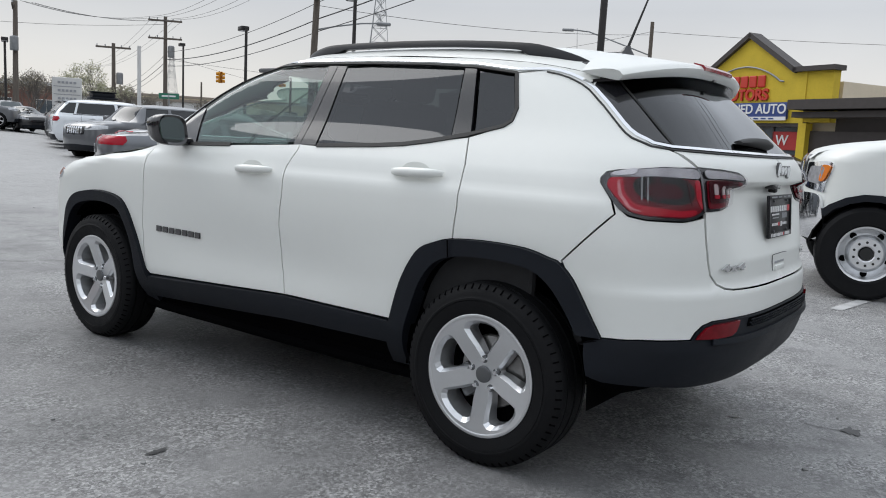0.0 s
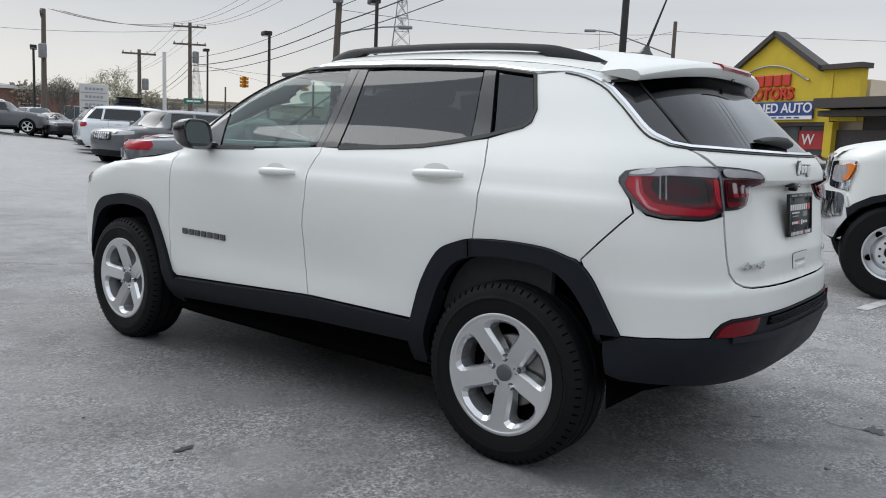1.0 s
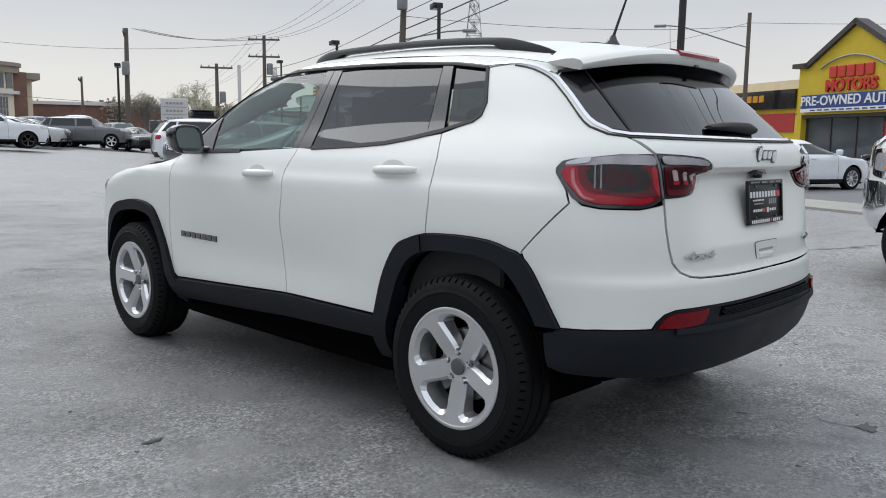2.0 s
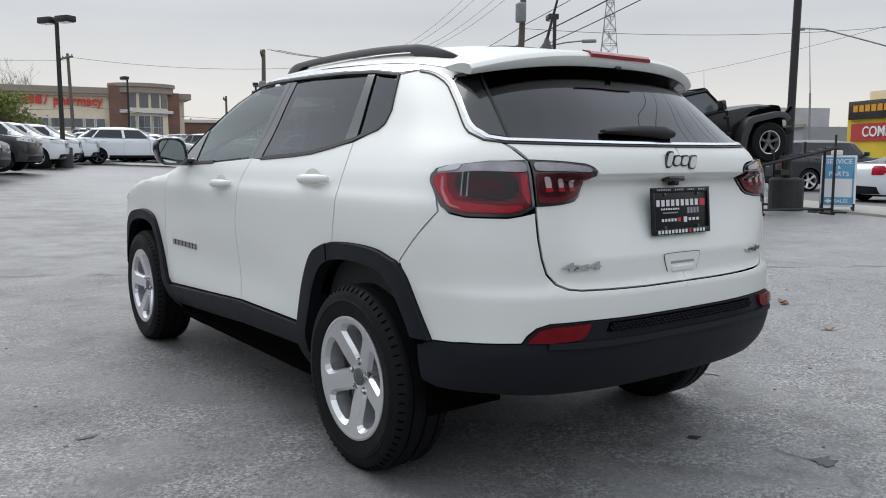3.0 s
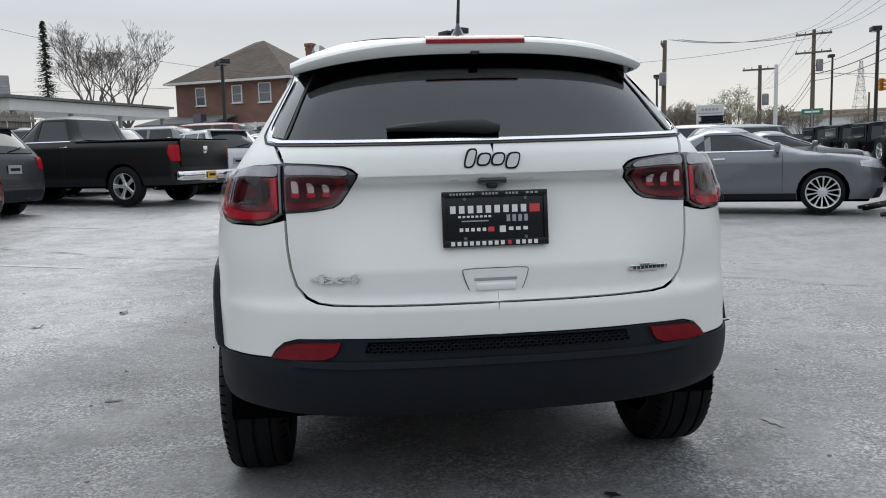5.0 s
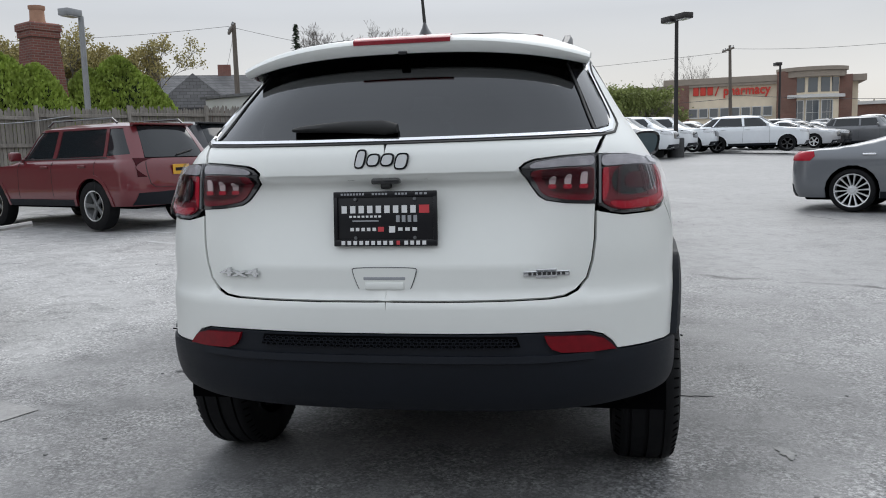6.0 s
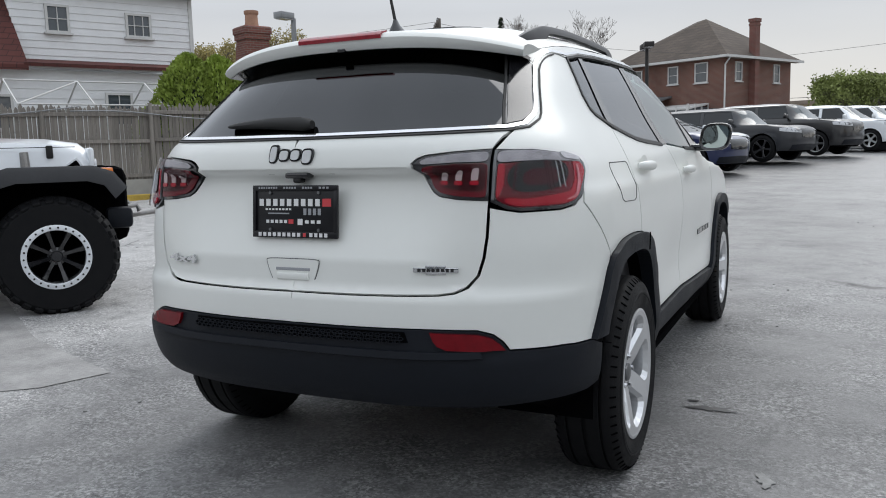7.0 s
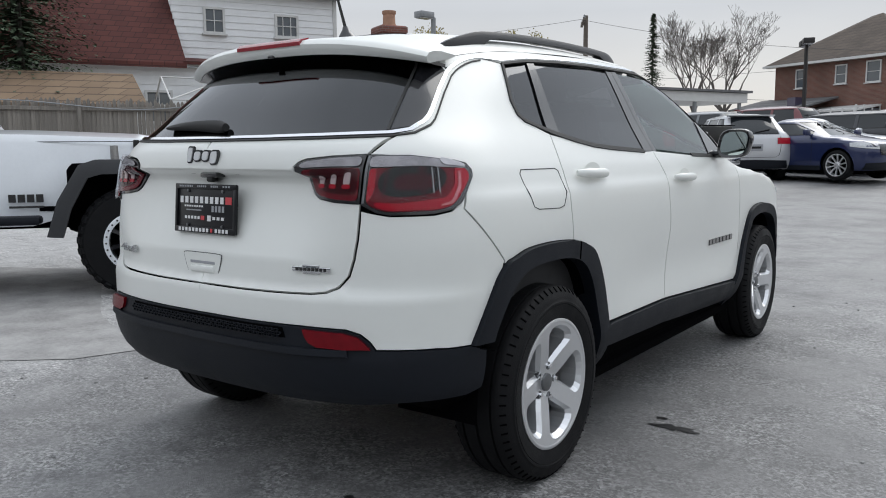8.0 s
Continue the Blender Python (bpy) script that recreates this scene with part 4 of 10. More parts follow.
    panel("clear_lens", suv, rr((0.604, 1.139), (0.604, 1.112), (0.52, 1.112), (0.425, 1.108), (0.420, 1.116), (0.442, 1.126), (0.52, 1.135)), M["lens_grey"], lam2, off=0.0120, depth=0.003, soft=3, **lens)
    panel("red_lens", suv, rr((0.604, 1.108), (0.604, 1.012), (0.524, 1.017), (0.474, 1.026), (0.455, 1.040), (0.422, 1.102), (0.52, 1.108)), M["lens_wine"], lam2, off=0.0090, depth=0.003, soft=3, **lens)
    panel("deep_lens", suv, rr((0.600, 1.106), (0.600, 1.030), (0.530, 1.033), (0.486, 1.040), (0.474, 1.052), (0.452, 1.104), (0.52, 1.107)), M["lens_deep"], lam2, off=0.0120, depth=0.002, soft=4, **lens)
    panel("lens_cover", suv, rr((0.606, 1.141), (0.606, 1.010), (0.524, 1.015), (0.472, 1.024), (0.452, 1.038), (0.418, 1.104), (0.420, 1.116), (0.442, 1.128), (0.52, 1.137)), M["lens_cover"], lam2, off=0.0215, depth=0.0, sides=S1, gap=0.0, h=0.02)
    for k in range(3):
        x0 = 0.480 + 0.042 * k
        panel("led_block", suv, rr((x0, 1.058), (x0 + 0.018, 1.058), (x0 + 0.020, 1.096), (x0 + 0.002, 1.096)), M["led"], lam2, off=0.0165, depth=0.003, soft=1, **lens)
        panel("led_base", suv, rr((x0 - 0.003, 1.047), (x0 + 0.021, 1.047), (x0 + 0.021, 1.060), (x0 - 0.003, 1.060)), M["lens_red"], lam2, off=0.0185, depth=0.003, soft=1, **lens)

# plate in its frame, badges, grip and wiper on the tailgate
def gate_y(x_, z_):
    return float(suv.pt(suv.to_s("r", abs(x_), z_), z_)[1])


tilt = math.atan2(gate_y(0, 0.90) - gate_y(0, 1.04), 0.14)
pm = Matrix.Translation((0.0, gate_y(0, 0.90) - 0.006, 0.973)) @ Matrix.Rotation(tilt * 0.3, 4, "X")
pl = bmesh.new()
box(pl, 0.314, 0.008, 0.162, (0, 0, 0), 0.004)
plate = part("licence_plate", pl, M["plate_black"], tg, "black dealer plate in a black frame", smooth=True)
plate.matrix_local = pm


def print_bar(x0, x1, z0, z1, key, name="print_bar"):
    b = part(name, boxes((x1 - x0, 0.0012, z1 - z0, ((x0 + x1) / 2, -0.0046, (z0 + z1) / 2))), M[key], plate)
    return b


def letters(x0, x1, z0, z1, n, key, fill=0.62):
    """Word-like row of plain bars."""
    st = (x1 - x0) / n
    bm = bmesh.new()
    for k in range(n):
        box(bm, st * fill, 0.0012, z1 - z0, (x0 + st * (k + 0.5), -0.0046, (z0 + z1) / 2))
    return part("print_strip", bm, M[key], plate)


fr = bmesh.new()
for b_ in ((0.314, 0.006, 0.017, (0, -0.006, 0.0725)), (0.314, 0.006, 0.020, (0, -0.006, -0.071)), (0.012, 0.006, 0.13, (-0.151, -0.006, 0)), (0.012, 0.006, 0.13, (0.151, -0.006, 0))):
    box(fr, *b_, 0.002)
part("plate_frame", fr, M["plate_black"], plate, smooth=True)
letters(-0.138, 0.098, 0.017, 0.039, 9, "plate_white", 0.62)
letters(0.102, 0.134, 0.016, 0.040, 1, "plate_red", 0.95)
letters(-0.112, -0.01, 0.004, 0.010, 8, "plate_white")
print_bar(-0.10, -0.02, -0.008, -0.004, "plate_grey")
letters(0.03, 0.10, -0.010, 0.010, 4, "plate_grey")
letters(-0.110, -0.025, -0.036, -0.026, 5, "plate_white")
print_bar(-0.022, -0.004, -0.038, -0.024, "plate_red")
print_bar(0.012, 0.030, -0.041, -0.022, "plate_white")
letters(0.035, 0.100, -0.036, -0.026, 3, "plate_white")
for x0, x1, n_ in ((-0.135, -0.06, 8), (-0.04, 0.01, 5), (0.03, 0.07, 4), (0.09, 0.13, 3)):
    b_ = letters(x0, x1, 0.070, 0.076, n_, "plate_grey")
    b_.location.y = -0.0046
for x0, x1, n_, k_ in ((-0.137, 0.028, 9, "plate_white"), (0.032, 0.048, 1, "plate_red"), (0.055, 0.127, 4, "plate_white")):
    b_ = letters(x0, x1, -0.077, -0.065, n_, k_)
    b_.location.y = -0.0046
for xx in (-0.09, 0.09):
    for zz in (0.058, -0.056):
        sc_ = bmesh.new()
        rod(sc_, (xx, -0.004, zz), (xx, -0.009, zz), 0.005, n=10)
        part("plate_screw", sc_, M["alloy_dark"], plate)

# maker's badge: plain chrome blocks with dark edges; drive and trim badges
def badge_blobs(grow, dy, depth):
    bm = bmesh.new()
    for xm, zm, a, b, n_ in ((-0.069, 1.150, 0.0120, 0.024, 3.5), (-0.030, 1.146, 0.0155, 0.0150, 3.0), (0.012, 1.146, 0.0155, 0.0150, 3.0), (0.055, 1.141, 0.0160, 0.0200, 3.5)):
        y0 = gate_y(xm, zm) - dy
        ring = []
        for k in range(24):
            c, s_ = math.cos(2 * math.pi * k / 24), math.sin(2 * math.pi * k / 24)
            q = (abs(c) ** n_ + abs(s_) ** n_) ** (-1 / n_)
            ring.append((xm + (a + grow) * q * c + 0.28 * b * q * s_, zm + (b + grow) * q * s_))
        prism(bm, ring, y0, y0 + depth, "Y")
    return bm


mk = part("maker_badge", badge_blobs(-0.0006, 0.011, 0.010), M["badge_white"], tg, "chrome maker badge of four slanted rounded blocks with dark edges", smooth=True)
part("badge_edge", badge_blobs(0.0046, 0.0075, 0.009), M["gloss_black"], mk, smooth=True)


def text_mesh(txt, size, depth=0.004, bold=0.0):
    cu = bpy.data.curves.new("txt", "FONT")
    cu.body, cu.size, cu.extrude, cu.align_x, cu.align_y, cu.offset = txt, size, depth, "CENTER", "CENTER", bold
    ob = bpy.data.objects.new("txt", cu)
    me = bpy.data.meshes.new_from_object(ob)
    bpy.data.objects.remove(ob)
    return me


me = text_mesh("4x4", 0.058, 0.004, 0.0016)
b4 = link("drive_badge", me, M["badge_metal"], tg, "chrome 4x4 badge", smooth=False)
b4.matrix_local = Matrix.Translation((-0.474, gate_y(0.474, 0.81) - 0.007, 0.811)) @ Matrix.Rotation(-math.atan2(gate_y(0.40, 0.81) - gate_y(0.54, 0.81), 0.14) * -1, 4, "Z") @ Matrix.Rotation(radians(90), 4, "X") @ Matrix.Diagonal((1.68, 0.62, 1, 1))
tb_ = bmesh.new()
for x_, dx, dz in ((0.470, 0.136, 0.016), (0.470, 0.062, 0.028)):
    box(tb_, dx, 0.006, dz, (0, -0.003, 0), 0.003)
lt = part("trim_badge", tb_, M["badge_metal"], tg, "chrome trim badge bar", smooth=True)
lt.matrix_local = Matrix.Translation((0.470, gate_y(0.470, 0.808) - 0.001, 0.808)) @ Matrix.Rotation(math.atan2(gate_y(0.54, 0.81) - gate_y(0.40, 0.81), 0.14), 4, "Z")
lb = bmesh.new()
for k in range(8):
    box(lb, 0.009, 0.002, 0.010, (-0.049 + 0.014 * k, -0.0068, 0))
part("badge_bars", lb, M["gloss_black"], lt)

gh = bmesh.new()
hy = gate_y(0, 0.79)
hpoly = rounded([(-0.005, 0.828), (0.078, 0.827), (0.090, 0.816), (0.070, 0.762), (0.054, 0.752), (-0.005, 0.751), (-0.064, 0.752), (-0.080, 0.762), (-0.100, 0.816), (-0.088, 0.827), (-0.005, 0.828)], 3)[:-1]
prism(gh, hpoly, hy - 0.003, hy + 0.01, "Y")
grip = part("tailgate_grip", gh, W_, tg)
# grey bar in place of the shade inside the grip's recess
part("grip_pocket", boxes((0.128, 0.006, 0.010, (-0.005, hy - 0.0012, 0.797), 0.002)), M["plate_grey"], grip)
part("grip_bar", boxes((0.120, 0.012, 0.022, (-0.005, hy - 0.004, 0.775), 0.005)), W_, grip, smooth=True)
gl_ = bmesh.new()
tube(gl_, [(u * 1.02 - 0.0, hy - 0.001, 0.789 + (v - 0.789) * 1.03) for u, v in hpoly + hpoly[:1]], 0.0016, 5)
part("grip_joint", gl_, M["interior_grey"], grip)
part("camera_housing", boxes((0.085, 0.04, 0.018, (-0.002, gate_y(0, 1.09) + 0.004, 1.083), 0.006)), GB, tg, smooth=True)
part("camera_lens", boxes((0.030, 0.03, 0.018, (-0.002, gate_y(0, 1.09) + 0.002, 1.069), 0.006)), M["rubber_seal"], tg, smooth=True)
part("lamp_slot", boxes((0.25, 0.012, 0.006, (0, gate_y(0.1, 1.088) + 0.006, 1.089), 0.002)), M["rubber_seal"], tg)

wp = bmesh.new()
rings = []
for t in np.linspace(0, 1, 17):
    xx = -0.305 + 0.335 * t
    hh = (0.006 + 0.018 * t ** 0.6) * (1 - 0.45 * max(0.0, t - 0.9) / 0.1)
    zc = 1.243 - 0.004 * t + 0.006 * math.sin(math.pi * t)
    yy = gate_y(xx, zc) - 0.018
    rings.append([(xx, yy - 0.016 * math.cos(a), zc + hh * math.sin(a)) for a in [2 * math.pi * k / 10 for k in range(10)]])
loft(wp, rings)
part("rear_wiper", wp, M["rubber_seal"], tg, "black rear wiper under its cover", smooth=True)


# ---------- wheels ----------
def tyre_profile(R, half, rim):
    return [(rim, -half * 0.86), (rim + 0.012, -half * 0.95), (rim + (R - rim) * 0.45, -half * 1.02), (R - 0.045, -half * 0.99), (R - 0.020, -half * 0.92), (R - 0.006, -half * 0.80), (R, -half * 0.68),
            (R, -half * 0.54), (R - 0.009, -half * 0.53), (R - 0.009, -half * 0.47), (R, -half * 0.46), (R + 0.001, -half * 0.06), (R - 0.009, -half * 0.05), (R - 0.009, half * 0.05), (R + 0.001, half * 0.06),
            (R, half * 0.46), (R - 0.009, half * 0.47), (R - 0.009, half * 0.53), (R, half * 0.54), (R, half * 0.68), (R - 0.006, half * 0.80), (R - 0.020, half * 0.92), (R - 0.045, half * 0.99),
            (R - 0.052, half * 1.0), (R - 0.055, half * 1.025), (R - 0.062, half * 1.025), (R - 0.065, half * 1.0), (rim + (R - rim) * 0.45, half * 1.02), (rim + 0.018, half * 0.97), (rim + 0.006, half * 0.93), (rim, half * 0.84)]


def alloy_wheel(parent, R=0.346, half=0.112, rim=0.226, tread=64):
    """Wheel that faces +x round its own hub, with five broad spokes."""
    wh = new("wheel")
    wh.parent = parent
    ty = bmesh.new()
    lathe(ty, tyre_profile(R, half, rim), 96)
    part("tyre", ty, M["tyre"], wh, smooth=True)
    if tread:
        tr = bmesh.new()
        for k in range(tread):
            a = 2 * math.pi * k / tread
            for sx in (-1, 1):
                m_ = Matrix.Rotation(a + (0.02 * sx), 4, "X")
                box(tr, half * 0.20, 0.0050, 0.006, m_ @ Vector((sx * half * 0.855, 0, R - 0.0135)), 0, m_ @ Matrix.Rotation(sx * 0.72, 4, "Y"))
        tagged(part("tread", tr, M["dark"], wh), kind="stuff")
    rm = bmesh.new()
    lathe(rm, [(rim + 0.004, half * 0.88), (rim + 0.005, half * 0.95), (rim - 0.001, half * 0.975), (rim - 0.006, half * 0.965), (rim - 0.012, half * 0.93), (rim - 0.015, half * 0.80), (rim - 0.017, half * 0.5), (rim - 0.024, half * 0.1), (rim - 0.03, -half * 0.8)], 80)
    part("rim", rm, M["alloy"], wh, smooth=True)
    br = bmesh.new()
    lathe(br, [(rim - 0.02, -half * 0.15), (0.0, -half * 0.15)], 48)
    part("wheel_backing", br, M["dark"], wh)
    br = bmesh.new()
    lathe(br, [(0.0, half * 0.1), (0.135, half * 0.1), (0.14, half * 0.05), (0.14, -half * 0.1)], 48)
    part("brake_disc", br, M["steel"], wh)
    br = bmesh.new()
    box(br, 0.05, 0.09, 0.12, (half * 0.1, -0.11, 0.02), 0.012)
    part("brake_caliper", br, M["alloy_dark"], wh, smooth=True)
    # cast face: five straight spokes that flare into the rim, with bevelled windows between them
    ro = rim - 0.007

    def rise(q):
        return half * (0.60 + 0.35 * min(1.0, max(0.0, (q / ro - 0.24) / 0.76)) ** 0.9)

    edge = [(0.0, 0.270), (0.050, 0.283), (0.088, 0.345), (0.169, 0.470), (0.306, 0.650), (0.368, 0.745), (0.345, 0.835), (0.270, 0.895), (0.125, 0.940), (0.0, 0.946)]
    hole = [(0.0, 0.322), (0.030, 0.330), (0.058, 0.390), (0.128, 0.498), (0.248, 0.656), (0.300, 0.742), (0.276, 0.802), (0.212, 0.854), (0.105, 0.882), (0.0, 0.893)]
    edge += [(-u, v) for u, v in edge[-2:0:-1]]
    hole += [(-u, v) for u, v in hole[-2:0:-1]]

    def turned(pts, an_):
        c, s_ = math.cos(an_), math.sin(an_)
        return [(ro * (u * c - v * s_), ro * (u * s_ + v * c)) for u, v in pts]

    outs = [(ro * math.cos(2 * math.pi * k / 80), ro * math.sin(2 * math.pi * k / 80)) for k in range(80)]
    rings = [outs] + [turned(edge, 2 * math.pi * (k + 0.5) / 5) for k in range(5)] + [[(q * math.cos(2 * math.pi * k / 24), q * math.sin(2 * math.pi * k / 24)) for k in range(24)] for q in (0.24 * ro, 0.12 * ro)]
    pts, lines = [], []
    for ring in rings:
        b0 = len(pts)
        pts += [Vector(p_) for p_ in ring]
        lines += [(b0 + k, b0 + (k + 1) % len(ring)) for k in range(len(ring))]
    vo, _, fo = geometry.delaunay_2d_cdt(pts, lines, [], 0, 1e-7)[:3]
    fc = bmesh.new()
    vs = [fc.verts.new((rise(v.length), v.x, v.y)) for v in vo]
    holes_ = [np.array(q) for q in rings[1:6]]
    for f in fo:
        cen = np.array([[sum(vo[k].x for k in f) / len(f), sum(vo[k].y for k in f) / len(f)]])
        if math.hypot(*cen[0]) < ro and not any(inside(q, cen)[0] for q in holes_):
            fc.faces.new([vs[k] for k in f])
    bmesh.ops.recalc_face_normals(fc, faces=fc.faces)
    if sum(f.normal.x for f in fc.faces) < 0:
        bmesh.ops.reverse_faces(fc, faces=fc.faces)
    part("wheel_face", fc, M["alloy"], wh, smooth=True)
    for k in range(5):
        an_ = 2 * math.pi * (k + 0.5) / 5
        bv = bmesh.new()
        levels = [[(rise(math.hypot(*p_)), *p_) for p_ in turned(edge, an_)], [(rise(math.hypot(*p_)) - 0.016, *p_) for p_ in turned(hole, an_)], [(half * 0.22, *p_) for p_ in turned(hole, an_)]]
        lv = [[bv.verts.new(p_) for p_ in lvl] for lvl in levels]
        for a_, b_ in zip(lv, lv[1:]):
            for q in range(len(a_)):
                bv.faces.new((a_[q], a_[(q + 1) % len(a_)], b_[(q + 1) % len(a_)], b_[q]))
        part("spoke_bevel", bv, M["alloy"], wh)
    for k in range(5):
        a = 2 * math.pi * k / 5
        nut = bmesh.new()
        an_ = a + math.pi / 5
        c_ = Vector((0, 0.0575 * math.sin(-an_), 0.0575 * math.cos(an_)))
        rod(nut, c_ + Vector((half * 0.52, 0, 0)), c_ + Vector((half * 0.70, 0, 0)), 0.0098, 0.0085, 6)
        part("wheel_nut", nut, M["chrome"], wh, smooth=False)
        pk = bmesh.new()
        rod(pk, c_ + Vector((half * 0.50, 0, 0)), c_ + Vector((half * 0.612, 0, 0)), 0.0145, n=14)
        part("nut_pocket", pk, M["alloy_dark"], wh)
    cp = bmesh.new()
    lathe(cp, [(0.0, half * 0.70), (0.024, half * 0.695), (0.031, half * 0.67), (0.033, half * 0.58)], 30)
    part("centre_cap", cp, M["alloy_dark"], wh, smooth=True)
    vl = bmesh.new()
    tube(vl, [(half * 0.5, 0.19, 0.04), (half * 0.7, 0.182, 0.04)], 0.005, 8)
    part("valve", vl, M["rubber_seal"], wh)
    return wh


wheel0 = alloy_wheel(car)
wheel0.matrix_basis = Matrix.Translation((0.785, 0.0, 0.343)) @ Matrix.Rotation(0.35, 4, "X")
for m_ in (pose(-0.785, 0, 0.343, 0, 0, 180) @ Matrix.Rotation(math.pi / 5, 4, "X"), pose(0.785, 2.636, 0.343) @ Matrix.Rotation(0.9, 4, "X"), pose(-0.785, 2.636, 0.343, 0, 0, 180) @ Matrix.Rotation(0.2, 4, "X")):
    copy_thing(wheel0, m_)
# wheel-arch liners, their shade painted in near black
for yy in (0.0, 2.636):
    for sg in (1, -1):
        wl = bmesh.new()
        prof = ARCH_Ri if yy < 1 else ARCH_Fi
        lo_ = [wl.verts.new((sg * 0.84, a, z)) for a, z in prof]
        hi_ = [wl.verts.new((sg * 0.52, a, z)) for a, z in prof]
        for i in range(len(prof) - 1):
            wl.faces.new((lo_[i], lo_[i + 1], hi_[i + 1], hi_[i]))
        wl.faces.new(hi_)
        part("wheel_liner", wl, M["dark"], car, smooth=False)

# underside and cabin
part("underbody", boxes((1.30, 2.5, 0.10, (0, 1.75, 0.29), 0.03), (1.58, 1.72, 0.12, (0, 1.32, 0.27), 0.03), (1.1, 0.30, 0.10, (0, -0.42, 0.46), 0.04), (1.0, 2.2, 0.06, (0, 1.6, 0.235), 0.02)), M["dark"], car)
# unseen tray, added to keep light off the ground under the car
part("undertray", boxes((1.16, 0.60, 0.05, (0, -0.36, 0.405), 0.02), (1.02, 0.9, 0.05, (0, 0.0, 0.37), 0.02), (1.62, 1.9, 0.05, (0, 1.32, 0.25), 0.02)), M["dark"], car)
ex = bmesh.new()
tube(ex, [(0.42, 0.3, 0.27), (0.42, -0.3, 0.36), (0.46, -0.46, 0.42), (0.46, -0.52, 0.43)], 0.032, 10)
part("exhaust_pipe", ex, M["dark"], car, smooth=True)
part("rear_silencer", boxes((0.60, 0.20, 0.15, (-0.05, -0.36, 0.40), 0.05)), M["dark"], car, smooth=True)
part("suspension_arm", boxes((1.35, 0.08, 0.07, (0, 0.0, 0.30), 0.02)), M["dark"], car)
part("cabin_floor", boxes((1.45, 2.7, 0.06, (0, 0.75, 0.52), 0.02), (1.2, 0.7, 0.05, (0, -0.25, 0.88), 0.02)), M["interior"], car)
for sg in (1, -1):
    part("door_lining", boxes((0.04, 2.2, 0.62, (sg * 0.775, 0.95, 0.83), 0.02)), M["interior"], car)
db = bmesh.new()
rings = []
for xx in np.linspace(-0.70, 0.70, 15):
    up = 0.03 if -0.58 < xx < -0.16 else 0.0
    rings.append([(xx, 1.50, 0.70), (xx, 1.48, 0.98), (xx, 1.52, 1.075 + up), (xx, 1.62, 1.10 + up), (xx, 2.0, 1.085), (xx, 2.0, 0.70)])
loft(db, rings)
part("dashboard", db, M["interior"], car, smooth=True)
sw = bmesh.new()
st_ = Matrix.Translation((-0.37, 1.42, 1.02)) @ Matrix.Rotation(radians(24), 4, "X")
lathe(sw, [(0.185 + 0.014 * math.cos(a), 0.014 * math.sin(a)) for a in [2 * math.pi * k / 8 for k in range(8)]], 32, "Z", closed=True)
box(sw, 0.34, 0.05, 0.02, (0, 0, 0), 0.008)
rod(sw, (0, 0, -0.02), (0, 0, 0.02), 0.06, n=16)
bmesh.ops.transform(sw, matrix=Matrix.Translation((-0.37, 1.42, 1.02)) @ Matrix.Rotation(radians(66), 4, "X"), verts=sw.verts)
part("steering_wheel", sw, M["interior"], car, smooth=True)


def seat(x0, y0, z0, wd):
    bm = bmesh.new()
    box(bm, wd, 0.52, 0.16, (x0, y0 + 0.22, z0), 0.05)
    box(bm, wd, 0.14, 0.62, (x0, y0 - 0.10, z0 + 0.34), 0.05, Matrix.Rotation(radians(16), 4, "X"))
    box(bm, wd * 0.52, 0.09, 0.19, (x0, y0 - 0.215, z0 + 0.735), 0.04, Matrix.Rotation(radians(10), 4, "X"))
    rod(bm, (x0 - 0.06, y0 - 0.20, z0 + 0.6), (x0 - 0.06, y0 - 0.21, z0 + 0.7), 0.008, n=6)
    rod(bm, (x0 + 0.06, y0 - 0.20, z0 + 0.6), (x0 + 0.06, y0 - 0.21, z0 + 0.7), 0.008, n=6)
    return part("seat", bm, M["interior_grey"], car, smooth=True)


for x0 in (-0.37, 0.37):
    seat(x0, 1.00, 0.72, 0.50)
    seat(x0, 0.18, 0.72, 0.56)
part("rear_view_mirror", boxes((0.22, 0.03, 0.06, (0, 1.52, 1.40), 0.02)), GB, car, smooth=True)
part("headlining", boxes((1.06, 1.95, 0.02, (0, 0.72, 1.505), 0.008)), M["interior_grey"], car)


# ---------- the lie of the land ----------
AX = Vector((math.sin(radians(26)), math.cos(radians(26)), 0))      # along the street
NX = Vector((math.cos(radians(26)), -math.sin(radians(26)), 0))     # across it, away from the lot
lift = curve((-3000, 0), (0, 0), (5, 0.004), (8, 0.07), (12, 0.20), (20, 0.46), (30, 0.76), (40, 0.90), (60, 0.98), (110, 1.02), (3000, 1.02))


def gz(x, y):
    """The lot rises gently ahead and lies flat towards the street."""
    u = x * NX.x + y * NX.y
    return float(lift(y)) * (1 - float(step(-13.0, 9.0, u)))


def at(x, y, az=0.0, dz=0.0):
    """Pose on the ground; az: heading in degrees to the right of +y."""
    return pose(x, y, gz(x, y) + dz, 0, 0, -az)


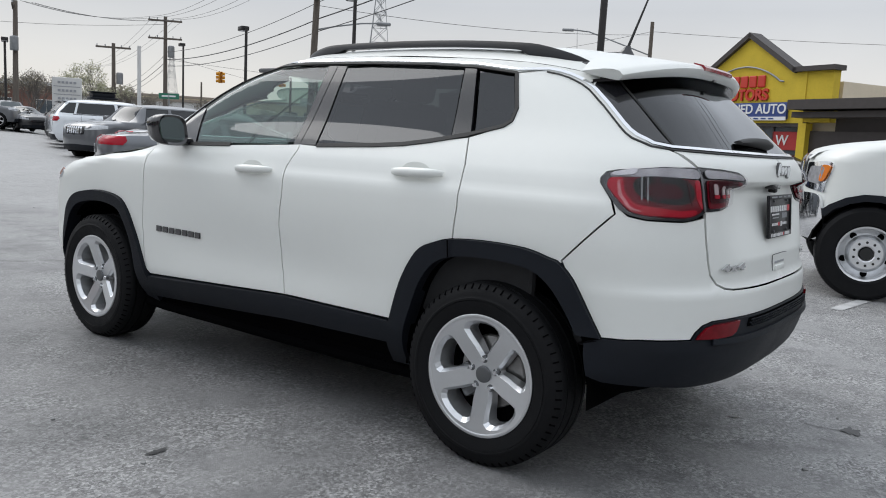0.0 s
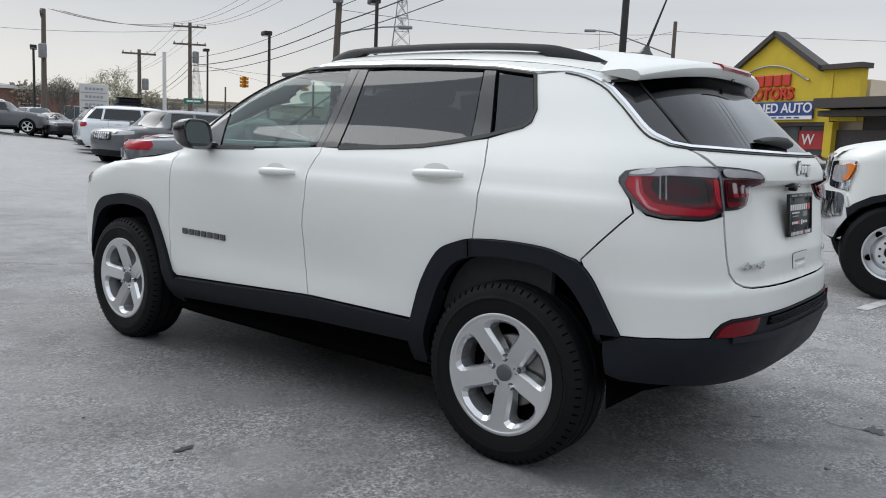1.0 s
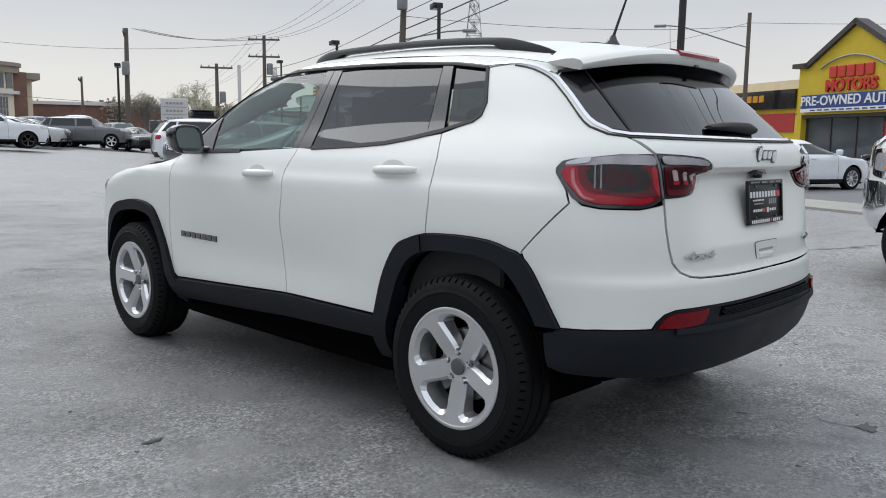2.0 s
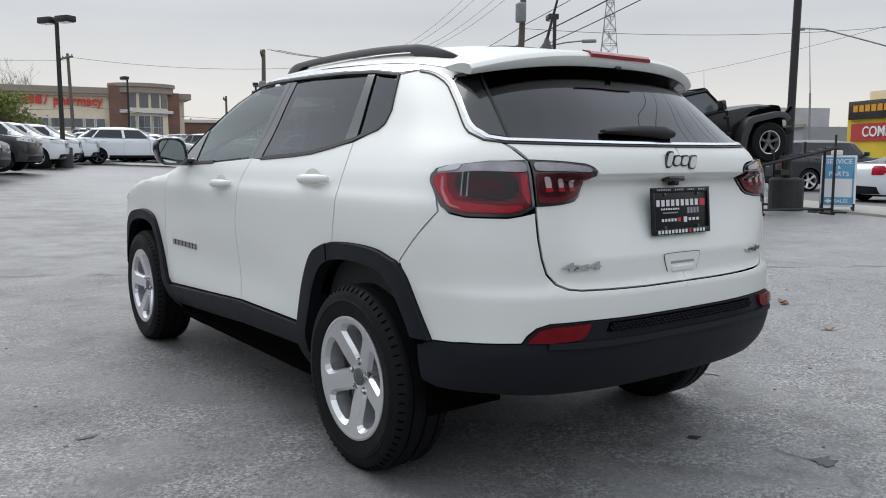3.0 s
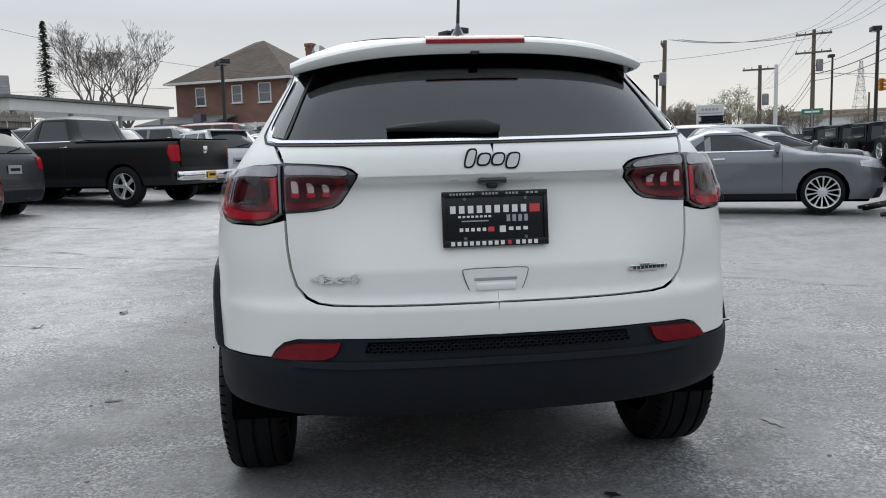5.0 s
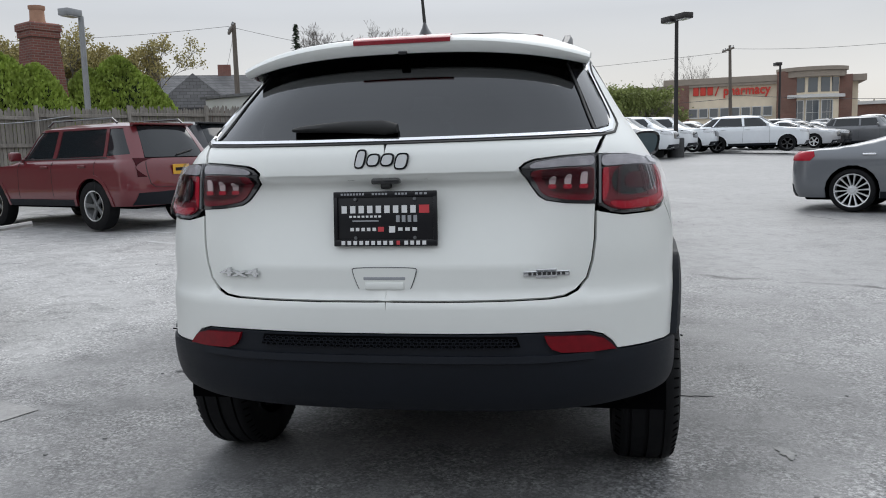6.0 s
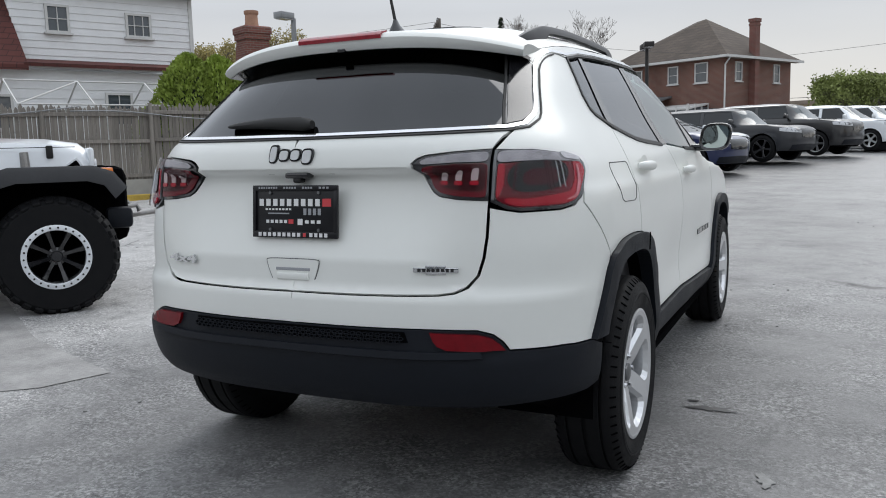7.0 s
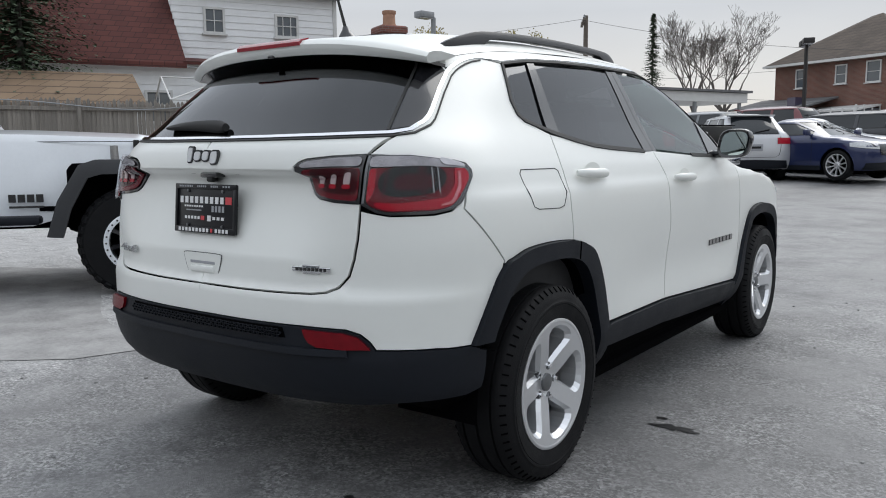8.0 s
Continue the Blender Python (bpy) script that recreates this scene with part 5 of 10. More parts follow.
def asphalt():
    m = bpy.data.materials.new("worn_asphalt")
    m.use_nodes = True
    t = m.node_tree
    b = t.nodes["Principled BSDF"]
    L_ = t.links.new
    co = t.nodes.new("ShaderNodeTexCoord")

    def noise_(scale, detail=6, rough=0.6, src=None):
        n = t.nodes.new("ShaderNodeTexNoise")
        n.inputs["Scale"].default_value, n.inputs["Detail"].default_value, n.inputs["Roughness"].default_value = scale, detail, rough
        L_(src or co.outputs["Object"], n.inputs["Vector"])
        return n.outputs[0]

    def rng(src, a, b_, lo=0.0, hi=1.0):
        n = t.nodes.new("ShaderNodeMapRange")
        for k, v in zip(("From Min", "From Max", "To Min", "To Max"), (a, b_, lo, hi)):
            n.inputs[k].default_value = v
        L_(src, n.inputs[0])
        return n.outputs[0]

    def mix(f, a, b_, mode="MIX"):
        n = t.nodes.new("ShaderNodeMix")
        n.data_type, n.blend_type = "RGBA", mode
        for k, v in ((0, f), (6, a), (7, b_)):
            if isinstance(v, bpy.types.NodeSocket):
                L_(v, n.inputs[k])
            else:
                n.inputs[k].default_value = v
        return n.outputs[2]

    def mth(op, a, b_=0.0, clamp=False):
        n = t.nodes.new("ShaderNodeMath")
        n.operation, n.use_clamp = op, clamp
        for k, v in enumerate((a, b_)):
            if isinstance(v, bpy.types.NodeSocket):
                L_(v, n.inputs[k])
            else:
                n.inputs[k].default_value = v
        return n.outputs[0]

    sep = t.nodes.new("ShaderNodeSeparateXYZ")
    L_(co.outputs["Object"], sep.inputs[0])
    # newer, smoother surfacing beyond a slanting seam ahead of the car
    wob = rng(noise_(0.5, 4), 0.3, 0.7, -0.35, 0.35)
    line = mth("ADD", mth("ADD", mth("MULTIPLY", sep.outputs["X"], 0.57), mth("MULTIPLY", sep.outputs["Y"], 1.0)), wob)
    newer = rng(line, 5.28, 5.34)
    seam = mth("MULTIPLY", rng(mth("ABSOLUTE", mth("SUBTRACT", line, 5.26)), 0.0, 0.09, 1.0, 0.0), rng(noise_(1.3, 3), 0.42, 0.6))
    big = noise_(0.22, 5, 0.55)
    mid = noise_(1.3, 6, 0.65)
    fine = noise_(170, 2, 0.6)
    grit = noise_(480, 2, 0.7)
    old = mix(rng(big, 0.35, 0.65), (0.135, 0.134, 0.136, 1), (0.290, 0.288, 0.287, 1))
    new_ = mix(rng(big, 0.35, 0.65), (0.150, 0.149, 0.150, 1), (0.225, 0.224, 0.223, 1))
    base = mix(newer, old, new_)
    base = mix(rng(mid, 0.48, 0.70, 0.0, 0.7), base, (0.098, 0.099, 0.101, 1))
    base = mix(rng(noise_(0.9, 7, 0.7), 0.56, 0.70, 0.0, 0.5), base, (0.33, 0.33, 0.33, 1))
    # sky sheen west of the car, painted as a paler tone with a ragged edge
    edge_ = mth("ADD", sep.outputs["X"], rng(noise_(0.45, 5, 0.6), 0.3, 0.7, -0.9, 0.9))
    pale = mth("MULTIPLY", rng(edge_, -1.7, -2.7), rng(noise_(1.1, 6, 0.7), 0.32, 0.62, 0.45, 0.9))
    base = mix(pale, base, (0.50, 0.495, 0.49, 1))
    # ground east of the car likewise painted paler to look brighter lit
    edge_e = mth("ADD", sep.outputs["X"], rng(noise_(0.55, 5, 0.6), 0.3, 0.7, -0.7, 0.7))
    pale_e = mth("MULTIPLY", rng(edge_e, 1.0, 2.4), rng(noise_(1.3, 6, 0.7), 0.34, 0.62, 0.15, 0.62))
    base = mix(pale_e, base, (0.40, 0.397, 0.394, 1))
    base = mix(seam, base, (0.033, 0.033, 0.034, 1))
    # stones in the binder: each a shade of its own, worn smoother in places
    st = t.nodes.new("ShaderNodeTexVoronoi")
    st.inputs["Scale"].default_value = 105
    L_(co.outputs["Object"], st.inputs["Vector"])
    sg_ = t.nodes.new("ShaderNodeSeparateColor")
    L_(st.outputs["Color"], sg_.inputs[0])
    worn = rng(noise_(1.7, 6, 0.68), 0.40, 0.60, 0.25, 1.1)
    worn = mth("MULTIPLY", worn, rng(newer, 0.0, 1.0, 1.0, 0.55))
    stone = mth("POWER", sg_.outputs[0], 1.4)
    agg = mth("ADD", 0.52, mth("MULTIPLY", stone, 1.25))
    agg = mth("MULTIPLY", agg, rng(grit, 0.35, 0.70, 0.70, 1.30))
    agg = mth("ADD", 1.0, mth("MULTIPLY", mth("SUBTRACT", agg, 1.0), worn))
    clump = rng(noise_(38, 4, 0.7), 0.36, 0.64, 0.62, 1.38)
    agg = mth("MULTIPLY", agg, mth("ADD", 1.0, mth("MULTIPLY", mth("SUBTRACT", clump, 1.0), worn)))
    base = mix(1.0, base, agg, "MULTIPLY")
    base = mix(rng(noise_(5.5, 7, 0.75), 0.50, 0.68, 0.0, 0.60), base, (0.098, 0.098, 0.100, 1))
    # cracks
    vo = t.nodes.new("ShaderNodeTexVoronoi")
    vo.feature = "DISTANCE_TO_EDGE"
    vo.inputs["Scale"].default_value = 0.30
    warp = t.nodes.new("ShaderNodeMix")
    warp.data_type, warp.blend_type = "RGBA", "ADD"
    warp.inputs[0].default_value = 0.35
    nz = t.nodes.new("ShaderNodeTexNoise")
    nz.inputs["Scale"].default_value, nz.inputs["Detail"].default_value = 1.4, 6
    L_(co.outputs["Object"], nz.inputs["Vector"])
    L_(co.outputs["Object"], warp.inputs[6])
    L_(nz.outputs["Color"], warp.inputs[7])
    L_(warp.outputs[2], vo.inputs["Vector"])
    crack = mth("MULTIPLY", rng(vo.outputs["Distance"], 0.0, 0.006, 1.0, 0.0), rng(noise_(0.33, 3), 0.60, 0.66))
    base = mix(crack, base, (0.035, 0.035, 0.036, 1))
    L_(base, b.inputs["Base Color"])
    b.inputs["Specular IOR Level"].default_value = 0.6
    L_(mth("ADD", rng(mid, 0.3, 0.7, 0.40, 0.62), mth("MULTIPLY", newer, -0.04)), b.inputs["Roughness"])
    pit = mth("MULTIPLY", mth("MULTIPLY", stone, worn), 0.8)
    hgt = mth("SUBTRACT", mth("ADD", mth("ADD", pit, mth("MULTIPLY", fine, 0.6)), mth("MULTIPLY", grit, 0.5)), mth("ADD", mth("MULTIPLY", crack, 1.5), mth("MULTIPLY", seam, 0.8)))
    bp = t.nodes.new("ShaderNodeBump")
    bp.inputs["Strength"].default_value, bp.inputs["Distance"].default_value = 0.7, 0.006
    L_(hgt, bp.inputs["Height"])
    L_(bp.outputs[0], b.inputs["Normal"])
    return m


M["asphalt"] = asphalt()
M["road"] = mat("road_asphalt", (0.16, 0.16, 0.165), 0.7, var=0.2, scale=0.4, bump=0.3, bscale=90)
M["concrete"] = mat("pale_concrete", (0.36, 0.35, 0.32), 0.85, var=0.18, scale=0.8, bump=0.3, bscale=60)
M["kerb_yellow"] = mat("yellow_kerb_paint", (0.42, 0.29, 0.05), 0.75, var=0.35, scale=3)
M["line_white"] = mat("worn_white_line", (0.50, 0.50, 0.50), 0.7, var=0.25, scale=6)


def axis(lo, hi, near, fine_, far):
    """Grid lines, dense in the middle and wide towards the horizon."""
    v = list(np.arange(lo, hi + 0.01, fine_))
    s_ = fine_
    while v[-1] < far:
        s_ *= 1.35
        v.append(v[-1] + s_)
    s_ = fine_
    while v[0] > -far:
        s_ *= 1.35
        v.insert(0, v[0] - s_)
    return v


gxs, gys = axis(-24, 34, 0, 1.0, 2600), axis(-8, 62, 0, 1.0, 2600)
g = bmesh.new()
gv = [[g.verts.new((x, y, gz(x, y))) for y in gys] for x in gxs]
for i in range(len(gxs) - 1):
    for j in range(len(gys) - 1):
        g.faces.new((gv[i][j], gv[i + 1][j], gv[i + 1][j + 1], gv[i][j + 1]))
tagged(part("ground", g, M["asphalt"], smooth=True), "worn grey asphalt of the car lot", "ground", kind="structure")


def sheet(name, u0, u1, k0, k1, dz, material, label, n=60):
    """Strip of the ground between two lines parallel to the street, draped on the land."""
    bm = bmesh.new()
    ks = np.linspace(k0, k1, n)
    rows_ = []
    for u in np.linspace(u0, u1, 5):
        rows_.append([bm.verts.new((NX.x * u + AX.x * k, NX.y * u + AX.y * k, gz(NX.x * u + AX.x * k, NX.y * u + AX.y * k) + dz)) for k in ks])
    top = []
    for a, b in zip(rows_, rows_[1:]):
        for i in range(n - 1):
            top.append(bm.faces.new((a[i], b[i], b[i + 1], a[i + 1])))
    ex_ = bmesh.ops.extrude_face_region(bm, geom=top)
    for v in [v for v in ex_["geom"] if isinstance(v, bmesh.types.BMVert)]:
        v.co.z -= dz + 0.05
    return tagged(part(name, bm, material), label, name.split("_")[0], kind="structure")


sheet("pavement", 10.1, 11.9, -150, 300, 0.05, M["concrete"], "pale concrete pavement along the street")
sheet("road", 12.05, 31.0, -300, 600, 0.012, M["road"], "grey asphalt street beside the lot")
sheet("pavement_far", 31.2, 35.0, -150, 300, 0.10, M["concrete"], "pale concrete pavement across the street")
# lane line on the street, parking lines on the lot
for k in range(-4, 14):
    ln = bmesh.new()
    c_ = NX * 21.5 + AX * (k * 9.0)
    box(ln, 0.12, 3.0, 0.008, (0, 0, 0))
    o = tagged(part("lane_line", ln, M["line_white"]), "worn white dashed lane line on the street", "road marking", "lane dashes", "structure")
    o.matrix_world = Matrix.Translation((c_.x, c_.y, 0.018)) @ Matrix.Rotation(radians(-26), 4, "Z")


def lot_line(x, y, az, ln_, wd=0.10):
    bm = bmesh.new()
    n = max(2, int(ln_ / 0.8))
    fx, fy = math.sin(radians(az)), math.cos(radians(az))
    a = [[bm.verts.new((x + fx * t - fy * s_ * wd / 2, y + fy * t + fx * s_ * wd / 2, gz(x + fx * t, y + fy * t) + 0.004)) for t in np.linspace(0, ln_, n + 1)] for s_ in (1, -1)]
    for i in range(n):
        bm.faces.new((a[0][i], a[1][i], a[1][i + 1], a[0][i + 1]))
    return tagged(part("parking_line", bm, M["line_white"]), "worn white painted parking line", "road marking", "parking lines", "structure")


lot_line(3.75, -0.33, 98, 3.6)
for k in range(7):
    lot_line(-5.6 + 1.13 * k, 8.0 + 2.42 * k, -66, 4.6)
for k in range(6):
    lot_line(9.0 + 1.3 * k, 13.2 + 2.6 * k, 116, 4.6)
lot_line(-3.4, 6.2, -66, 2.2)

# darker resurfaced square, oil stains, specks
M["patch"] = mat("patched_asphalt", (0.30, 0.295, 0.29), 0.62, spec=0.5, var=0.35, scale=4.0, bump=0.5, bscale=160)
bm = bmesh.new()
pv = [(-1.98, 0.22), (-2.10, -0.12), (-2.6, -0.55), (-4.6, -1.7), (-6.6, 1.2), (-5.2, 1.9), (-3.3, 0.75), (-3.05, 0.62)]
bm.faces.new([bm.verts.new((a, b, gz(a, b) + 0.004)) for a, b in pv])
tagged(part("asphalt_patch", bm, M["patch"]), "darker patched square of asphalt", "ground patch", kind="structure")
M["oil"] = mat("oil_stain", (0.020, 0.020, 0.021), 0.35, var=0.4, scale=20)
M["chalk"] = mat("pale_scuff", (0.26, 0.26, 0.255), 0.9, var=0.3, scale=20)


def blot(name, x, y, rx, ry, material, label, seed, n=26, dz=0.004):
    rs = random.Random(seed)
    bm = bmesh.new()
    ph = [rs.uniform(0, 6.28) for _ in range(4)]
    vs = []
    for k in range(n):
        a = 2 * math.pi * k / n
        r_ = 1 + 0.28 * math.sin(2 * a + ph[0]) + 0.22 * math.sin(5 * a + ph[1]) + 0.15 * math.sin(9 * a + ph[2]) + rs.uniform(-0.12, 0.12)
        px_, py_ = x + rx * r_ * math.cos(a), y + ry * r_ * math.sin(a)
        vs.append(bm.verts.new((px_, py_, gz(px_, py_) + dz)))
    bm.faces.new(vs)
    return tagged(part(name, bm, material), label, "stain", kind="structure")


blot("oil_stain", 1.06, 0.73, 0.075, 0.035, M["oil"], "dark oil stain on the asphalt", 3)
blot("oil_stain", 0.97, 0.82, 0.02, 0.015, M["oil"], "dark oil stain on the asphalt", 4)
blot("oil_stain", 0.42, -0.56, 0.030, 0.018, M["oil"], "dark oil stain on the asphalt", 5)
blot("oil_stain", 0.60, -1.02, 0.06, 0.03, M["oil"], "dark oil stain on the asphalt", 6)
blot("oil_stain", -1.62, 0.92, 0.035, 0.02, M["oil"], "dark oil stain on the asphalt", 8)
blot("pale_scuff", 1.32, 0.02, 0.03, 0.05, M["chalk"], "pale scuff on the asphalt", 10)
rs = random.Random(11)
bm = bmesh.new()
for k in range(170):
    a, r_ = rs.uniform(0, 6.28), rs.uniform(1.6, 9)
    x_, y_ = r_ * math.cos(a), r_ * math.sin(a) + 1
    s_ = rs.uniform(0.004, 0.012)
    bmesh.ops.create_icosphere(bm, subdivisions=1, radius=s_, matrix=Matrix.Translation((x_, y_, gz(x_, y_) + s_ * 0.3)) @ Matrix.Diagonal((1, rs.uniform(0.6, 1.3), 0.5, 1)))
tagged(part("loose_grit", bm, M["chalk"]), "loose pebbles and grit on the asphalt", "grit", kind="stuff")
M["leaf"] = mat("dry_leaf", (0.24, 0.13, 0.06), 0.8, var=0.3, scale=40)
for k, (x_, y_) in enumerate(((3.55, 0.9), (3.62, 0.96), (2.9, 0.2), (-2.7, 2.9), (-2.2, 3.3))):
    bm = bmesh.new()
    vs = [bm.verts.new((0.045 * math.cos(a) * (1 + 0.3 * math.sin(3 * a + k)), 0.028 * math.sin(a), 0.012 * math.cos(2 * a))) for a in [2 * math.pi * i / 10 for i in range(10)]]
    bm.faces.new(vs)
    o = tagged(part("fallen_leaf", bm, M["leaf"] if k < 3 else M["chalk"]), "dry brown leaf lying on the asphalt", "leaf", "fallen leaves")
    o.matrix_world = Matrix.Translation((x_, y_, gz(x_, y_) + 0.013)) @ Matrix.Rotation(k * 1.1, 4, "Z")


# ---------- other vehicles ----------
M["far_glass"] = mat("dark_car_glass", (0.014, 0.017, 0.020), 0.06, coat=0.1, spec=0.45)
M["far_clear"] = mat("car_glass_light", (0.085, 0.10, 0.105), 0.07, coat=0.15, spec=0.5)


def paint(name, col, metal=0.0, rough=0.3):
    return mat(name, col, rough, metal=metal, coat=0.8, var=0.04, scale=4)


P = {"silver": paint("silver_paint", (0.50, 0.51, 0.53), 0.35), "grey": paint("grey_paint", (0.13, 0.135, 0.145), 0.35), "charcoal": mat("charcoal_paint", (0.034, 0.036, 0.041), 0.3, metal=0.1, coat=0.35, spec=0.4, var=0.04, scale=4),
     "black": paint("black_paint", (0.014, 0.014, 0.016)), "blue": paint("navy_paint", (0.010, 0.019, 0.075), 0.2), "red": paint("dark_red_paint", (0.125, 0.012, 0.018), 0.12), "white": M["white"],
     "pearl": paint("cool_white_paint", (0.74, 0.77, 0.80)), "lexus": paint("mid_grey_paint", (0.15, 0.16, 0.175), 0.4), "purple": paint("dark_violet_paint", (0.05, 0.045, 0.085), 0.2), "tan": paint("tan_grey_paint", (0.26, 0.25, 0.24), 0.3)}
WHEELS = {}


def far_wheel(parent, m, R, half, rim, style="alloy", n=5):
    """Wheel with tyre, rim and spokes; meshes are shared between alike wheels."""
    key = (R, half, rim, style, n)
    if key not in WHEELS:
        ty = bmesh.new()
        lathe(ty, [(rim, -half * 0.85), (rim + 0.02, -half), (R - 0.04, -half), (R - 0.008, -half * 0.8), (R, -half * 0.5), (R, half * 0.5), (R - 0.008, half * 0.8), (R - 0.04, half), (rim + 0.02, half), (rim, half * 0.85)], 40)
        tr_ = bmesh.new()
        if style == "offroad":
            for k in range(30):
                a = 2 * math.pi * k / 30
                for sx in (-1, 0, 1):
                    rt = Matrix.Rotation(a + (0.1 if sx == 0 else 0), 4, "X")
                    box(tr_, half * 0.58, R * 0.13, 0.03, rt @ Vector((sx * half * 0.72, 0, R + 0.004 - abs(sx) * 0.014)), 0.006, rt @ Matrix.Rotation(sx * 0.45, 4, "Y"), 1)
        rm = bmesh.new()
        lathe(rm, [(rim + 0.004, half * 0.86), (rim + 0.004, half * 0.93), (rim - 0.012, half * 0.9), (rim - 0.02, half * 0.3), (rim - 0.02, -half * 0.5)], 40)
        bk = bmesh.new()
        lathe(bk, [(rim - 0.015, -half * 0.2), (0.0, -half * 0.2)], 32)
        sp_ = bmesh.new()
        lathe(sp_, [(0.0, half * 0.72), (rim * 0.16, half * 0.72), (rim * 0.2, half * 0.62), (rim * 0.3, half * 0.55), (rim * 0.3, half * 0.2)], 24)
        for k in range(n):
            a = 2 * math.pi * k / n
            rings = []
            for f_, hw, x1 in ((0.12, 0.13, 0.60), (0.5, 0.12, 0.70), (0.82, 0.15, 0.82), (0.97, 0.24, 0.86)):
                hw *= rim * 5.0 / max(n, 5)
                rings.append([(x1 * half - 0.10 * half * (abs(u) > 0.9) - (0.25 * half if w_ else 0), u * hw, f_ * rim) for u, w_ in ((-1, 1), (-1, 0), (-0.7, 0), (0.7, 0), (1, 0), (1, 1))])
            rg_ = bmesh.new()
            loft(rg_, rings)
            bmesh.ops.rotate(rg_, verts=rg_.verts, cent=(0, 0, 0), matrix=Matrix.Rotation(a, 3, "X"))
            tmp = bpy.data.meshes.new("t")
            rg_.to_mesh(tmp)
            rg_.free()
            sp_.from_mesh(tmp)
            bpy.data.meshes.remove(tmp)
        extra = []
        if style == "steel":
            sp_.free()
            sp_ = bmesh.new()
            lathe(sp_, [(rim * a, half * b) for a, b in ((0.0, 0.30), (0.26, 0.30), (0.26, 0.82), (0.30, 0.88), (0.56, 0.88), (0.62, 0.74), (0.70, 0.30), (0.86, 0.18), (0.97, 0.10))], 40)
            bo = bmesh.new()
            rod(bo, (half * 0.4, 0, 0), (half * 0.86, 0, 0), rim * 0.25, rim * 0.22, 20)
            extra.append(("hub", bo, "rubber_seal", False))
            for k in range(10):
                a = 2 * math.pi * k / 10
                bo = bmesh.new()
                rod(bo, (half * 0.8, rim * 0.43 * math.cos(a), rim * 0.43 * math.sin(a)), (half * 0.95, rim * 0.43 * math.cos(a), rim * 0.43 * math.sin(a)), rim * 0.055, rim * 0.045, 8)
                extra.append(("hub_bolt", bo, "rubber_seal", False))
            for k in range(5):
                a = 2 * math.pi * (k + 0.5) / 5
                hl_ = bmesh.new()
                rod(hl_, (half * 0.1, rim * 0.78 * math.cos(a), rim * 0.78 * math.sin(a)), (half * 0.30, rim * 0.76 * math.cos(a), rim * 0.76 * math.sin(a)), rim * 0.12, n=14)
                extra.append(("hand_hole", hl_, "dark", False))
        if style == "offroad":
            extra.append(("tread", tr_, "tyre", False))
        else:
            tr_.free()
        meshes = []
        for nm, bm, mt, sm in [("tyre", ty, "tyre", True), ("rim", rm, {"alloy": "alloy", "black": "gloss_black", "offroad": "alloy", "steel": "alloy", "dark": "alloy"}[style], True), ("wheel_backing", bk, "dark", False), ("spokes", sp_, {"alloy": "alloy", "black": "gloss_black", "offroad": "gloss_black", "steel": "alloy", "dark": "alloy_dark"}[style], False)] + extra:
            me = bpy.data.meshes.new(nm)
            bmesh.ops.recalc_face_normals(bm, faces=bm.faces)
            bm.to_mesh(me)
            bm.free()
            me.materials.append(M[mt])
            if sm:
                for p_ in me.polygons:
                    p_.use_smooth = True
                me.set_sharp_from_angle(angle=radians(38))
            meshes.append((nm, me))
        WHEELS[key] = meshes
    wh = new("wheel")
    wh.parent = parent
    wh.matrix_local = m
    for nm, me in WHEELS[key]:
        o = new(nm, me)
        o.parent = wh
        if nm == "tread":
            tagged(o, kind="stuff")
    return wh


